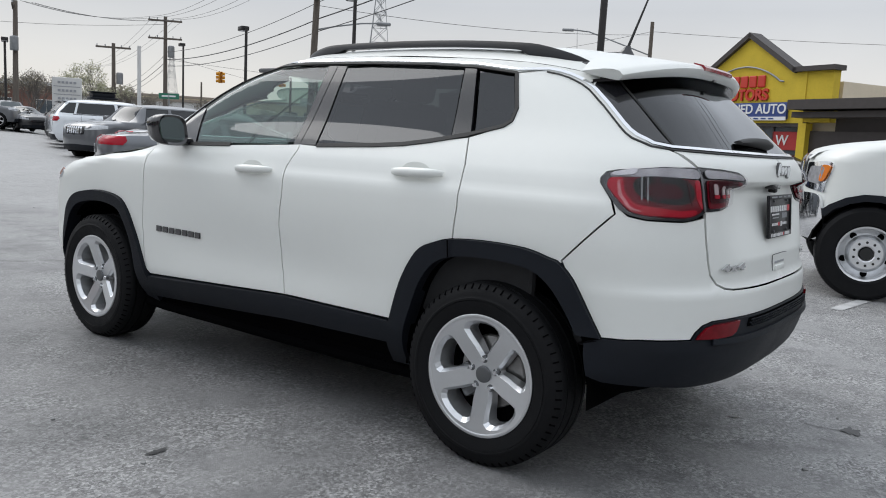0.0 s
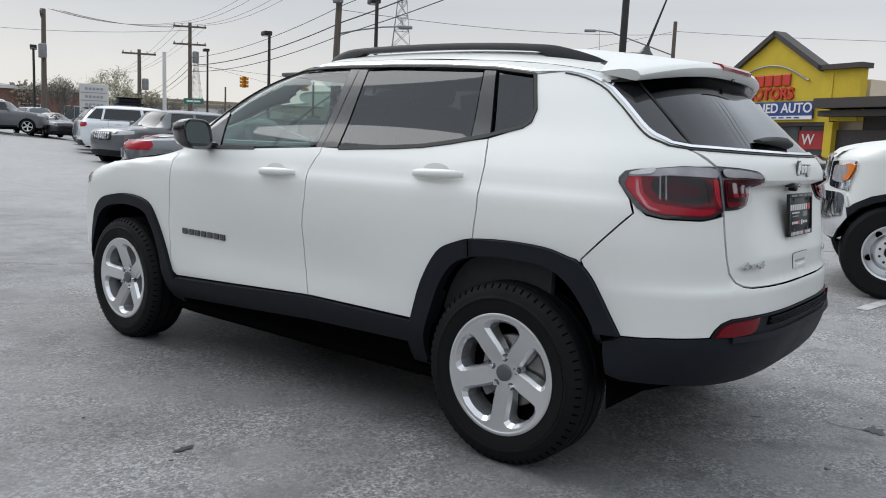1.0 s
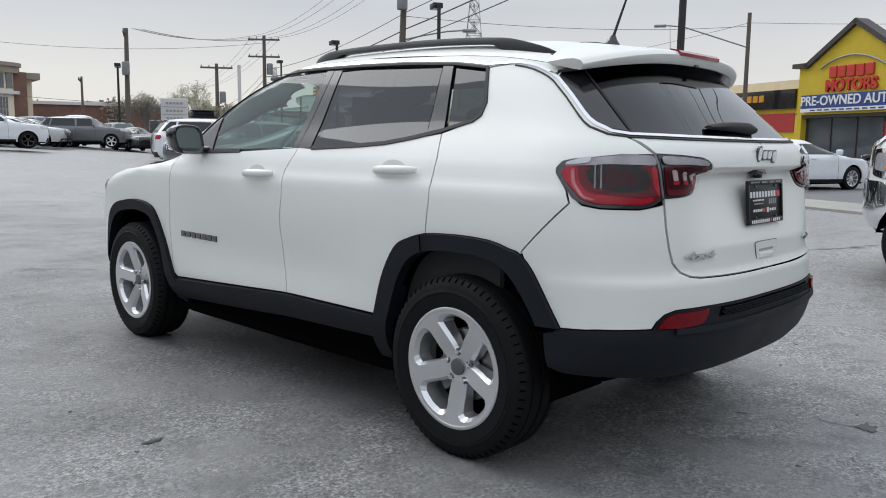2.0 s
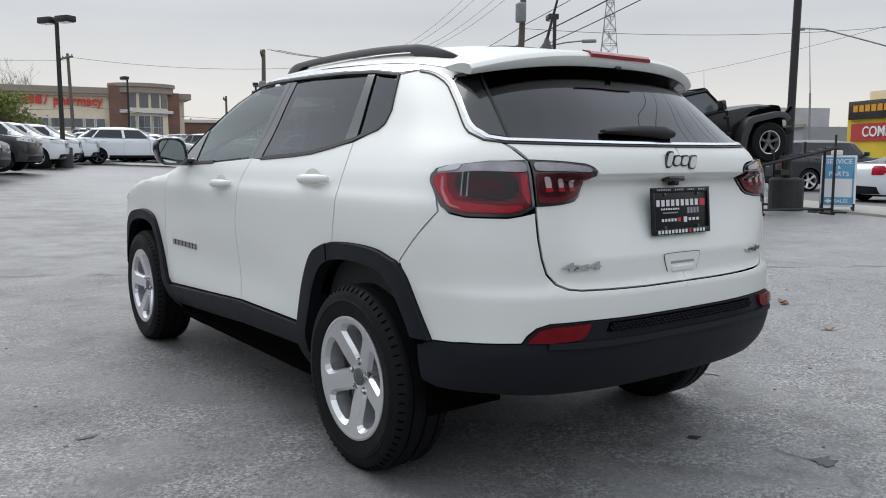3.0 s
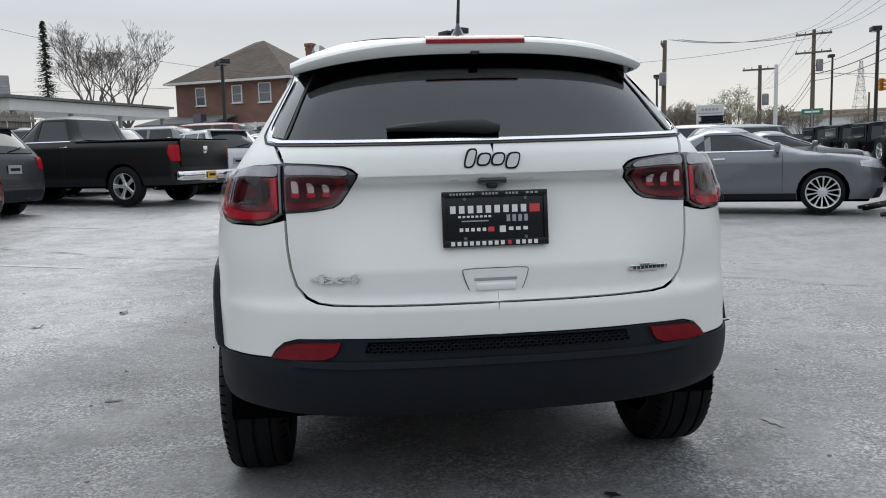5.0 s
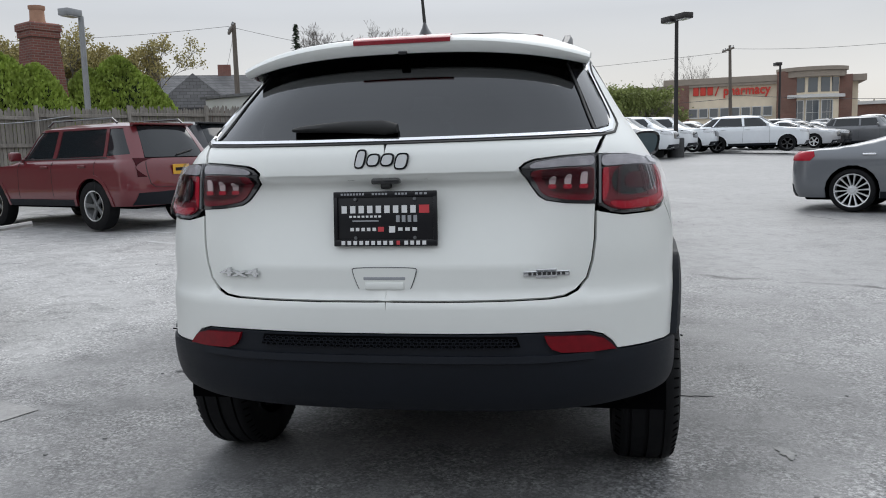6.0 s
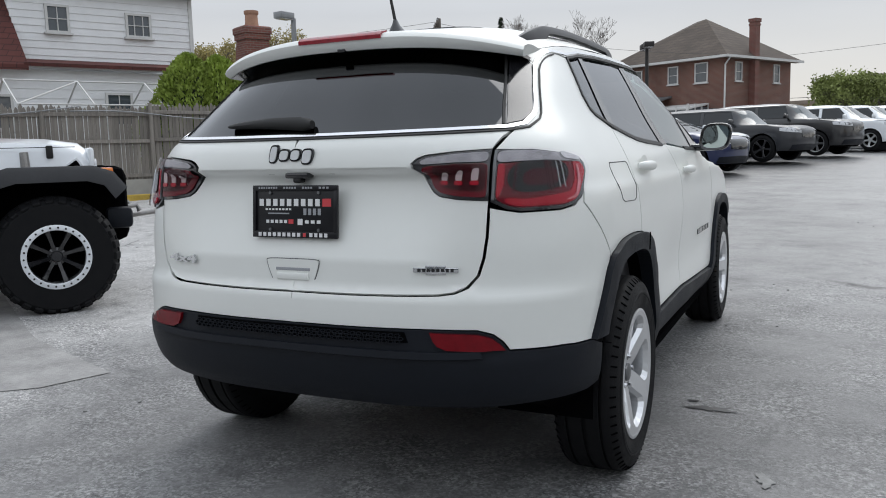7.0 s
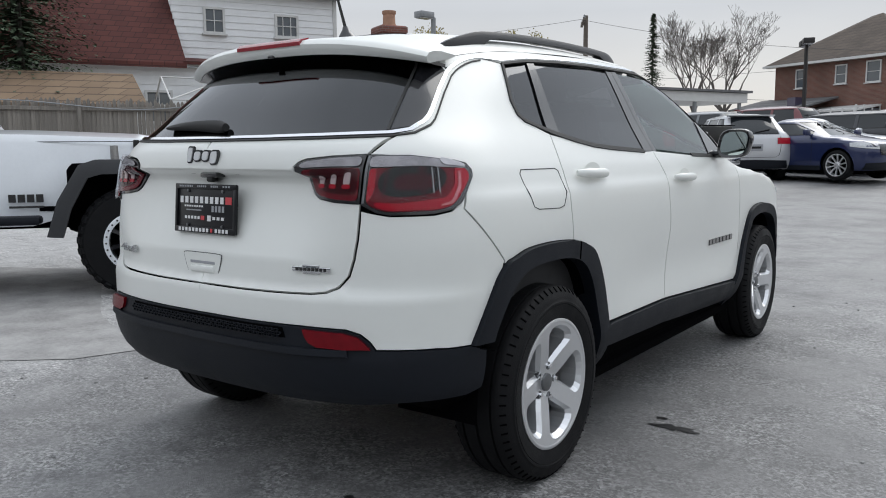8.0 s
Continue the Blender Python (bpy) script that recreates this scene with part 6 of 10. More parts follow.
def vehicle(kind, name, label, paint_key, m, wheel="alloy", spokes=5, h=0.10, rear_lit="lens_red", group="", plate=True, clad=None, **kw):
    """A parked car: body shell with arches cut out, glazing, roof, lamps, bumpers, mirrors and wheels. Rear axle at the origin, nose towards +y."""
    D = dict(
        suv=dict(wb=2.90, hw=0.95, belt=1.17, roof=1.72, R=0.375, hood=1.10, nose=0.92, tail=0.98, lo=0.30, rake=0.42, ws=1.05, rk=0.36, tum=0.20),
        cross=dict(wb=2.67, hw=0.90, belt=1.08, roof=1.60, R=0.345, hood=1.00, nose=0.86, tail=0.82, lo=0.28, rake=0.55, ws=0.95, rk=0.42, tum=0.22),
        sedan=dict(wb=2.78, hw=0.915, belt=0.99, roof=1.42, R=0.335, hood=0.90, nose=0.95, tail=1.08, lo=0.22, rake=0.80, ws=0.85, rk=0.85, tum=0.26),
        pickup=dict(wb=3.68, hw=1.03, belt=1.34, roof=1.94, R=0.41, hood=1.25, nose=0.98, tail=1.27, lo=0.42, rake=0.55, ws=1.15, rk=0.25, tum=0.20))[kind].copy()
    D.update(kw)
    wb, hw, belt, roof, R, hood, lo = D["wb"], D["hw"], D["belt"], D["roof"], D["R"], D["hood"], D["lo"]
    yF, yR = wb + D["nose"], -D["tail"]
    ws = wb - D["ws"] + 0.55        # foot of the windscreen
    pk = kind == "pickup"
    ed = roof - 0.10
    cab_r = 1.22 if pk else (0.12 if kind == "sedan" else yR + 0.14)
    w = curve((lo - 0.12, hw - 0.10), (lo + 0.06, hw - 0.03), (lo + 0.25, hw), (belt - 0.18, hw - 0.005), (belt - 0.06, hw - 0.03), (belt, hw - 0.075), (ed, hw - 0.075 - D["tum"]), (roof, hw - 0.12 - D["tum"]))
    if kind == "sedan":
        yr = curve((lo - 0.12, yR + 0.14), (lo + 0.10, yR + 0.02), (0.62, yR), (0.86, yR + 0.02), (belt - 0.06, yR + 0.08), (belt - 0.015, yR + 0.22), (belt + 0.015, cab_r - 0.42), (ed, cab_r + D["rk"] - 0.15), (roof, cab_r + D["rk"] + 0.1))
    elif pk:
        yr = curve((lo - 0.12, yR + 0.12), (lo + 0.12, yR), (0.70, yR), (belt - 0.10, yR + 0.01), (belt - 0.012, yR + 0.03), (belt + 0.012, cab_r), (ed, cab_r + D["rk"]), (roof, cab_r + D["rk"] + 0.06))
    else:
        yr = curve((lo - 0.12, yR + 0.16), (lo + 0.12, yR + 0.02), (0.62, yR), (belt - 0.10, yR + 0.04), (belt, yR + 0.08), (ed, yR + 0.08 + D["rk"]), (roof, yR + 0.16 + D["rk"]))
    yf = curve((lo - 0.12, yF - 0.16), (lo + 0.10, yF - 0.02), (0.60, yF), (hood - 0.18, yF - 0.02), (hood - 0.06, yF - 0.12), (hood, yF - 0.35), (belt - 0.04, ws + 0.36), (belt, ws + 0.12), (ed, ws - D["rake"]), (roof, ws - D["rake"] - 0.18))
    sk = Skin(w, yr, yf, br=0.42 if not pk else 0.20, bf=0.55, n=3.2 if not pk else 5.0, nf=2.6)
    ob = thing(name, label, "car" if not pk else "pickup truck", m, group)
    pt_ = P.get(paint_key) or M[paint_key]

    def arch(yc, r_, zb):
        n = 12
        a0 = math.asin(max(-1, min(1, (zb - R) / r_)))
        return [(yc - r_ * math.cos(a), R + r_ * math.sin(a)) for a in np.linspace(a0, math.pi - a0, n)]
    ra = R + 0.055
    bot = [(q[0], q[1]) for q in arch(0, ra, lo)] + [(q[0], q[1]) for q in arch(wb, ra, lo)]
    body_poly = [("r", 0.0, belt)] + [("r", 0.0, lo)] + [("r", 0.55, lo)] + sd(*bot) + [("f", 0.5, lo), ("f", 0.0, lo), ("f", 0.0, belt)] + sd((ws - 0.3, belt), (0.3 if not pk else cab_r, belt))
    if pk:
        body_poly += sd((cab_r - 0.1, belt), (0.0, belt))
    body = panel("body", sk, body_poly, pt_, ob, sides=(1, -1), h=h, gap=0.0, depth=0.03)
    # greenhouse: painted frame with the windows let in
    a1, b1 = ws - 0.36, ws - D["rake"] - 0.16
    mid_y = (1.05 if not pk else 1.62) * wb / 2.8 if not pk else 2.25
    rear_w = cab_r + (0.16 if pk else 0.62 if kind == "sedan" else 0.62)
    rear_t = cab_r + D["rk"] + (0.10 if pk else 0.12 if kind == "sedan" else 0.36)
    z0, z1 = belt + 0.035, ed - 0.035
    wf = sd((mid_y + 0.05, z0), (a1, z0), (a1 - 0.04, z0 + 0.06), (b1, z1), (mid_y + 0.02, z1))
    wr = sd((rear_w, z0 + 0.01), (mid_y - 0.05, z0), (mid_y - 0.08, z1), (rear_t, z1))
    holes = [wf, wr]
    wq = None
    if kind in ("suv", "cross"):
        wq = sd((rear_w - 0.52, z0 + 0.03), (rear_w - 0.07, z0 + 0.01), (rear_t - 0.07, z1), (rear_t - 0.30, z1))
        holes.append(wq)
    gp = [("r", 0.62 * hw, belt)] + sd((cab_r + 0.3, belt), (ws - 0.3, belt)) + [("f", 0.66 * hw, belt), ("f", 0.52 * hw, ed)] + sd((cab_r + 0.9, ed)) + [("r", 0.50 * hw, ed)]
    cabin = panel("cabin_frame", sk, gp, pt_, ob, holes=holes, sides=(1, -1), h=h, gap=0.0, depth=0.02)
    for sg in (1, -1):
        for nm, q in (("front_window", wf), ("rear_window", wr), ("quarter_window", wq)):
            if q:
                panel(nm, sk, q, M["far_glass"], ob, sides=(sg,), h=h * 1.5, gap=-0.004, off=-0.010, depth=0.0)
    panel("windscreen", sk, [("f", 0.0, belt), ("f", 0.66 * hw, belt), ("f", 0.52 * hw, ed), ("f", 0.0, ed)], M["far_clear"] if D.get("clear") else M["far_glass"], ob, sides=(1, -1), h=h, gap=-0.002, off=-0.004, depth=0.0)
    panel("rear_window", sk, [("r", 0.0, belt + 0.02), ("r", 0.60 * hw, belt + 0.02), ("r", 0.50 * hw, ed), ("r", 0.0, ed)], M["far_glass"], ob, sides=(1, -1), h=h, gap=-0.002, off=-0.004, depth=0.0)
    rb_ = bmesh.new()
    sv = np.linspace(sk.to_s("r", 0.0, ed), sk.to_s("f", 0.0, ed), 34)
    base = sk.pt(sv, np.full_like(sv, ed))
    ring = [Vector(p_) for p_ in base] + [Vector((-p_[0], p_[1], p_[2])) for p_ in base[-2:0:-1]]
    cy = (base[0][1] + base[-1][1]) / 2
    loft(rb_, [[(v.x * k, cy + (v.y - cy) * (1 - (1 - k) * 0.9), ed + (roof - ed) * (1 - k ** 2.6)) for v in ring] for k in (1.0, 0.96, 0.88, 0.72, 0.5, 0.25, 0.02)], caps=False)
    part("roof", rb_, M["gloss_black"] if D.get("dark_roof") else pt_, ob, smooth=True)
    part("bonnet", bonnet_sheet([(ws + 0.10, belt + 0.002), (ws + 0.36, belt - 0.036), (yF - 0.35, hood + 0.004), (yF - 0.12, hood - 0.056), (yF - 0.05, hood - 0.12)] if ws + 0.40 < yF - 0.36 else [(ws + 0.10, belt), (yF - 0.12, hood - 0.056), (yF - 0.05, hood - 0.12)], curve((ws, 0.72 * hw), (yF - 0.4, 0.72 * hw), (yF, 0.56 * hw)), 0.04), pt_, ob, smooth=True)
    if clad or kind in ("suv", "cross"):
        for yc, nm in ((0, "rear_arch_trim"), (wb, "front_arch_trim")):
            for sg in (1, -1):
                o_, i_ = arch(yc, ra + 0.05, lo), arch(yc, ra - 0.01, lo)
                panel(nm, sk, sd(*o_) + sd(*i_[::-1]), M["black_plastic"] if clad else pt_, ob, sides=(sg,), h=h, gap=0.0, off=0.012, depth=0.04)
    for sg in (1, -1):
        panel("sill", sk, sd((ra, lo - 0.0), (wb - ra, lo), (wb - ra, lo + 0.10), (ra, lo + 0.10)), M["black_plastic"], ob, sides=(sg,), h=h * 2, gap=0.0, off=0.010, depth=0.03)
        for yy in (mid_y, rear_w + 0.15 if not pk else cab_r + 0.25):
            strip("door_seam", sk, sd((yy, belt), (yy - 0.03, lo + 0.12)), 0.008, M["rubber_seal"], ob, off=0.002, side=sg, depth=0.004)
        strip("door_seam", sk, sd((ws - 0.32, belt), (ws - 0.30, lo + 0.12)), 0.008, M["rubber_seal"], ob, off=0.002, side=sg, depth=0.004)
        strip("window_trim", sk, sd((rear_w - 0.1, z0 - 0.012), (a1, z0 - 0.012)), 0.02, M["chrome"] if D.get("bright") else M["rubber_seal"], ob, off=0.006, side=sg)
        for yy in (mid_y + 0.18, mid_y - 0.82):
            x_ = float(sk.pt(yy, belt - 0.10)[0])
            part("door_handle", boxes((0.03, 0.19, 0.035, (sg * (x_ + 0.012), yy, belt - 0.10), 0.012)), M["chrome"] if D.get("bright") else pt_, ob, smooth=True)
        hl = D.get("hl", hood - 0.10)
        if D.get("chrome"):
            head = panel("headlight", sk, [("f", 0.50 * hw, hl - 0.15), ("f", 0.86 * hw, hl - 0.19)] + sd((yF - 0.19, hl - 0.15), (yF - 0.25, hl + 0.06)) + [("f", 0.86 * hw, hl + 0.09), ("f", 0.50 * hw, hl + 0.07)], M["chrome"], ob, sides=(sg,), h=0.04, gap=0.0, off=0.010, depth=0.03, soft=1)
            panel("headlight_lens", sk, [("f", 0.60 * hw, hl - 0.10), ("f", 0.80 * hw, hl - 0.12), ("f", 0.84 * hw, hl + 0.04), ("f", 0.62 * hw, hl + 0.04)], M["lens_grey"], head, sides=(sg,), h=0.03, gap=0.0, off=0.026, depth=0.012, soft=2)
            panel("side_marker", sk, sd((yF - 0.15, hl - 0.10), (yF - 0.185, hl - 0.09), (yF - 0.235, hl + 0.05), (yF - 0.17, hl + 0.06)), M["amber"], head, sides=(sg,), h=0.03, gap=0.0, off=0.026, depth=0.012, soft=1)
        else:
            panel("headlight", sk, [("f", 0.45 * hw, hl - 0.12), ("f", 0.80 * hw, hl - 0.10)] + sd((yF - 0.42, hl - 0.06), (yF - 0.44, hl + 0.02)) + [("f", 0.80 * hw, hl + 0.03), ("f", 0.45 * hw, hl)], M["lens_clear"], ob, sides=(sg,), h=h, gap=0.0, off=0.010, depth=0.02)
        if D.get("chrome"):
            panel("front_bumper", sk, [("f", 0.0, 0.50), ("f", 0.82 * hw, 0.50)] + sd((yF - 0.24, 0.52), (yF - 0.18, 0.88)) + [("f", 0.82 * hw, 0.90), ("f", 0.0, 0.90)], M["chrome"], ob, sides=(sg,), h=0.06, gap=0.0, off=0.035, depth=0.03, soft=2, label="chrome front bumper")
        tz0, tz1 = D.get("tail_z", (belt - 0.28, belt - 0.06))
        tx = D.get("tail_x", 0.66)
        ts = D.get("tail_side", 0.22)
        panel("tail_light", sk, [("r", tx * hw, tz0), ("r", tx * hw, tz1)] + sd((yR + ts, tz1), (yR + ts + 0.02, (tz0 + tz1) / 2), (yR + ts - 0.05, tz0)), M[rear_lit], ob, sides=(sg,), h=h, gap=0.0, off=0.010, depth=0.02)
        mx_ = hw + 0.07
        mr_ = part("door_mirror", boxes((0.20, 0.10, 0.15, (sg * mx_, a1 - 0.03, belt + 0.08), 0.04), (0.10, 0.05, 0.04, (sg * (hw - 0.07), a1 - 0.02, belt + 0.02), 0.01)), pt_ if not D.get("dark_mirror") else M["gloss_black"], ob, smooth=True)
        for yc in (0, wb):
            far_wheel(ob, Matrix.Translation((sg * (hw - 0.125), yc, R)) @ (Matrix() if sg > 0 else Matrix.Rotation(math.pi, 4, "Z")) @ Matrix.Rotation(0.3 + yc, 4, "X"), R, D.get("tw", 0.115), D.get("rim", R - 0.115), wheel, spokes)
            wl = bmesh.new()
            pr = arch(yc, ra, lo)
            l1 = [wl.verts.new((sg * (hw - 0.03), a, z)) for a, z in pr]
            l2 = [wl.verts.new((sg * (hw - 0.36), a, z)) for a, z in pr]
            for i in range(len(pr) - 1):
                wl.faces.new((l1[i], l1[i + 1], l2[i + 1], l2[i]))
            wl.faces.new(l2)
            part("wheel_liner", wl, M["dark"], ob)
    part("underbody", boxes((2 * hw - 0.5, yF - yR - 0.5, 0.14, (0, (yF + yR) / 2, lo + 0.02), 0.03)), M["dark"], ob)
    gz_ = hood - 0.20
    panel("front_grille", sk, [("f", 0.0, gz_ - 0.16), ("f", 0.42 * hw, gz_ - 0.14), ("f", 0.46 * hw, gz_ + 0.08), ("f", 0.0, gz_ + 0.09)], M["gloss_black"], ob, sides=(1, -1), h=h, gap=0.0, off=0.012, depth=0.02)
    for i in range(D.get("slots", 0)):
        x_ = (i - 3) * 0.105 * hw
        s0, s1 = (max(abs(x_) - 0.035 * hw, 0.0), abs(x_) + 0.035 * hw)
        panel("grille_slot", sk, [("f", s0, gz_ - 0.12), ("f", s1, gz_ - 0.12), ("f", s1, gz_ + 0.06), ("f", s0, gz_ + 0.06)], M["chrome"], ob, sides=(1, -1) if i == 3 else ((1,) if x_ > 0 else (-1,)), h=0.05, gap=0.0, off=0.020, depth=0.01)
    panel("front_valance", sk, [("f", 0.0, lo), ("f", 0.8 * hw, lo + 0.02), ("f", 0.78 * hw, lo + 0.16), ("f", 0.0, lo + 0.18)], M["black_plastic"], ob, sides=(1, -1), h=h, gap=0.0, off=0.010, depth=0.02)
    if pk:
        part("rear_bumper", boxes((2 * hw - 0.06, 0.16, 0.20, (0, yR - 0.06, 0.60), 0.05), (0.5, 0.2, 0.08, (0, yR - 0.04, 0.52), 0.02)), M["chrome"], ob, smooth=True)
        part("tailgate", boxes((2 * hw - 0.40, 0.03, belt - 0.80, (0, yR - 0.008, (belt + 0.76) / 2), 0.02)), pt_, ob, smooth=True)
        part("bed_liner", boxes((2 * hw - 0.36, cab_r - yR - 0.16, 0.05, (0, (cab_r + yR) / 2, belt - 0.42), 0.01)), M["black_plastic"], ob, "black liner of the load bed")
        part("tailgate_badge", boxes((0.14, 0.02, 0.16, (0, yR - 0.028, belt - 0.22), 0.03)), M["chrome"], ob, smooth=True)
        part("bed_rail", boxes((0.10, cab_r - yR - 0.1, 0.03, (hw - 0.09, (cab_r + yR) / 2, belt + 0.004), 0.01), (0.10, cab_r - yR - 0.1, 0.03, (-hw + 0.09, (cab_r + yR) / 2, belt + 0.004), 0.01)), M["black_plastic"], ob)
        part("bed_cover", boxes((2 * hw - 0.30, cab_r - yR - 0.1, 0.03, (0, (cab_r + yR) / 2 - 0.02, belt - 0.004), 0.01)), M["dark"], ob)
    else:
        panel("rear_valance", sk, [("r", 0.0, lo), ("r", 0.85 * hw, lo + 0.02), ("r", 0.80 * hw, lo + 0.20), ("r", 0.0, lo + 0.22)], M["black_plastic"], ob, sides=(1, -1), h=h, gap=0.0, off=0.008, depth=0.02)
        if kind != "sedan":
            strip("tailgate_seam", sk, rr((0.0, lo + 0.27), (0.52 * hw, lo + 0.28), (0.60 * hw, lo + 0.34), (0.62 * hw, belt - 0.05)), 0.008, M["rubber_seal"], ob, off=0.002, side=1, depth=0.004)
            strip("tailgate_seam", sk, rr((0.0, lo + 0.27), (0.52 * hw, lo + 0.28), (0.60 * hw, lo + 0.34), (0.62 * hw, belt - 0.05)), 0.008, M["rubber_seal"], ob, off=0.002, side=-1, depth=0.004)
            spb = bmesh.new()
            loft(spb, [[(v, yR + 0.08 + D["rk"] + 0.06, ed + 0.05), (v, yR + 0.02 + D["rk"], ed + 0.045), (v, yR + 0.02 + D["rk"], ed + 0.02), (v, yR + 0.08 + D["rk"] + 0.06, ed)] for v in np.linspace(-0.6 * hw, 0.6 * hw, 9)])
            part("rear_spoiler", spb, pt_, ob)
            wpb = bmesh.new()
            tube(wpb, [(0.0, float(sk.pt(sk.to_s("r", 0, belt + 0.05), belt + 0.05)[1]) - 0.02, belt + 0.05), (0.34, float(sk.pt(sk.to_s("r", 0.34, belt + 0.12), belt + 0.12)[1]) - 0.02, belt + 0.12)], 0.012, 6)
            part("rear_wiper", wpb, M["rubber_seal"], ob)
            if D.get("rails"):
                for sg in (1, -1):
                    rl_ = bmesh.new()
                    tube(rl_, [(sg * (hw - 0.30), cab_r + 0.5, roof - 0.05), (sg * (hw - 0.30), cab_r + 0.62, roof + 0.03), (sg * (hw - 0.30), b1 - 0.4, roof + 0.03), (sg * (hw - 0.30), b1 - 0.25, roof - 0.05)], 0.018, 6)
                    part("roof_rail", rl_, M["gloss_black"], ob)
    pz = D.get("plate_z", belt - 0.28 if not pk else 0.60)
    if plate:
        py_ = float(sk.pt(sk.to_s("r", 0.0, pz), pz)[1]) - (0.16 if pk else 0.02)
        pp = part("licence_plate", boxes((0.31, 0.012, 0.155, (D.get("plate_x", 0.0), py_, pz), 0.004)), M[D.get("plate_mat", "plate_grey")], ob)
        part("plate_print", boxes((0.22, 0.004, 0.05, (D.get("plate_x", 0.0), py_ - 0.007, pz))), M["plate_black"], pp)
    return ob


M["plate_yellow"] = mat("yellow_plate", (0.62, 0.33, 0.03), 0.5)

# the row whose tails face the camera
vehicle("suv", "old_suv", "dark red older SUV with roof rack parked by the fence", "red", at(-6.60, 9.02, -68), wheel="dark", spokes=5, h=0.06, wb=2.78, hw=0.93, roof=1.70, belt=1.10, hood=1.02, tail=0.98, nose=0.85, rails=True, lo=0.38, R=0.385, rim=0.235, tum=0.17, rk=0.30,
        rear_lit="lens_deep", plate_mat="plate_yellow", plate_z=0.92, tail_z=(0.82, 1.10), tail_x=0.80, tail_side=0.10, clad=False)
vehicle("suv", "dark_suv", "dark blue-grey SUV parked behind the red one", "charcoal", at(-7.3, 12.6, -68), h=0.10, group="parked cars of the lot", bright=True)
vehicle("pickup", "pickup_truck", "dark grey pickup truck with chrome bumper parked tail out", "soft_black", at(-4.59, 14.94, -66), h=0.07, wheel="alloy", spokes=5, rim=0.265, plate_mat="plate_yellow", tail_x=0.80, tail_z=(0.90, 1.22), tail_side=0.14, bright=True)
vehicle("cross", "silver_crossover", "silver crossover with red tail lights parked tail out", "silver", at(-3.47, 17.57, -32), h=0.08, group="parked cars of the lot", tail_x=0.55, tail_z=(0.86, 1.0), tail_side=0.30, plate_z=0.78, dark_mirror=True)
# the row whose noses face the camera
vehicle("sedan", "blue_sedan", "dark blue sedan with alloy wheels parked nose out", "blue", at(-3.6, 18.9, 112), h=0.07, spokes=10, group="parked cars of the lot", rim=0.245, nose=0.72)
vehicle("sedan", "silver_sedan", "light silver sedan parked nose out", "pearl", at(-4.0, 21.6, 112), h=0.09, group="parked cars of the lot", clear=True)
vehicle("suv", "grey_suv", "dark grey SUV with black wheels parked nose out", "charcoal", at(-2.6, 23.3, 112), wheel="black", h=0.08, group="parked cars of the lot", wb=3.04, roof=1.58, belt=1.06, hood=1.0, clear=True)
vehicle("suv", "big_black_suv", "large black SUV parked nose out", "black", at(-1.35, 26.3, 112), wheel="dark", h=0.08, group="parked cars of the lot", wb=3.12, roof=1.68, belt=1.15, hood=1.08, clear=True)
w1 = vehicle("cross", "white_crossover", "white crossover parked in a row on the lot", "pearl", at(0.6, 29.6, 110), h=0.10, group="parked cars of the lot", clear=True)
for x_, y_, a_ in ((1.6, 32.2, 110), (2.8, 34.6, 110)):
    copy_thing(w1, at(x_, y_, a_))
vehicle("cross", "white_sport_suv", "white sporty SUV with black wheels and sill standing broadside", "pearl", at(6.3, 34.6, 100), wheel="black", spokes=5, h=0.07, wb=2.82, roof=1.60, tail=0.92, nose=0.90, tum=0.27, rk=0.55, clad=False, group="parked cars of the lot")
s1 = vehicle("sedan", "far_sedan", "silver sedan in the far rows of the lot", "silver", at(12.2, 46.5, 120), h=0.12, group="far parked cars", clear=True)
s2 = vehicle("suv", "far_suv", "grey SUV in the far rows of the lot", "grey", at(14.5, 45.0, 122), h=0.12, group="far parked cars", clear=True)
s3 = vehicle("pickup", "far_pickup", "white pickup truck in the far rows of the lot", "pearl", at(17.8, 52.0, 185), h=0.14, group="far parked cars")
s4 = vehicle("sedan", "far_sedan", "black sedan in the far rows of the lot", "black", at(10.6, 43.2, 118), h=0.12, group="far parked cars")
for x_, y_, a_, src in ((9.3, 40.6, 118, s1), (13.3, 49.0, 120, s4), (16.2, 47.5, 122, s1), (20.4, 51.0, 190, s2), (15.5, 52.5, 170, s2), (12.0, 52.0, 120, s2), (19.0, 46.0, 190, s4), (21.5, 43.5, 200, s1),
                        (8.0, 44.0, 118, s2), (6.0, 41.0, 118, s4), (4.4, 38.4, 116, s1), (22.6, 48.0, 185, s4), (18.6, 56.5, 190, s1)):
    copy_thing(src, at(x_, y_, a_))
# second row behind, seen over the first
vehicle("suv", "red_van", "dark red van parked in the second row", "red", at(-5.9, 27.6, 112), h=0.12, group="second row cars", roof=1.85)
for x_, y_, a_, src in ((-7.4, 24.6, 112, s2), (-8.6, 22.0, 112, s2), (-4.6, 30.4, 112, s4), (-9.6, 19.4, 112, s2)):
    copy_thing(src, at(x_, y_, a_))
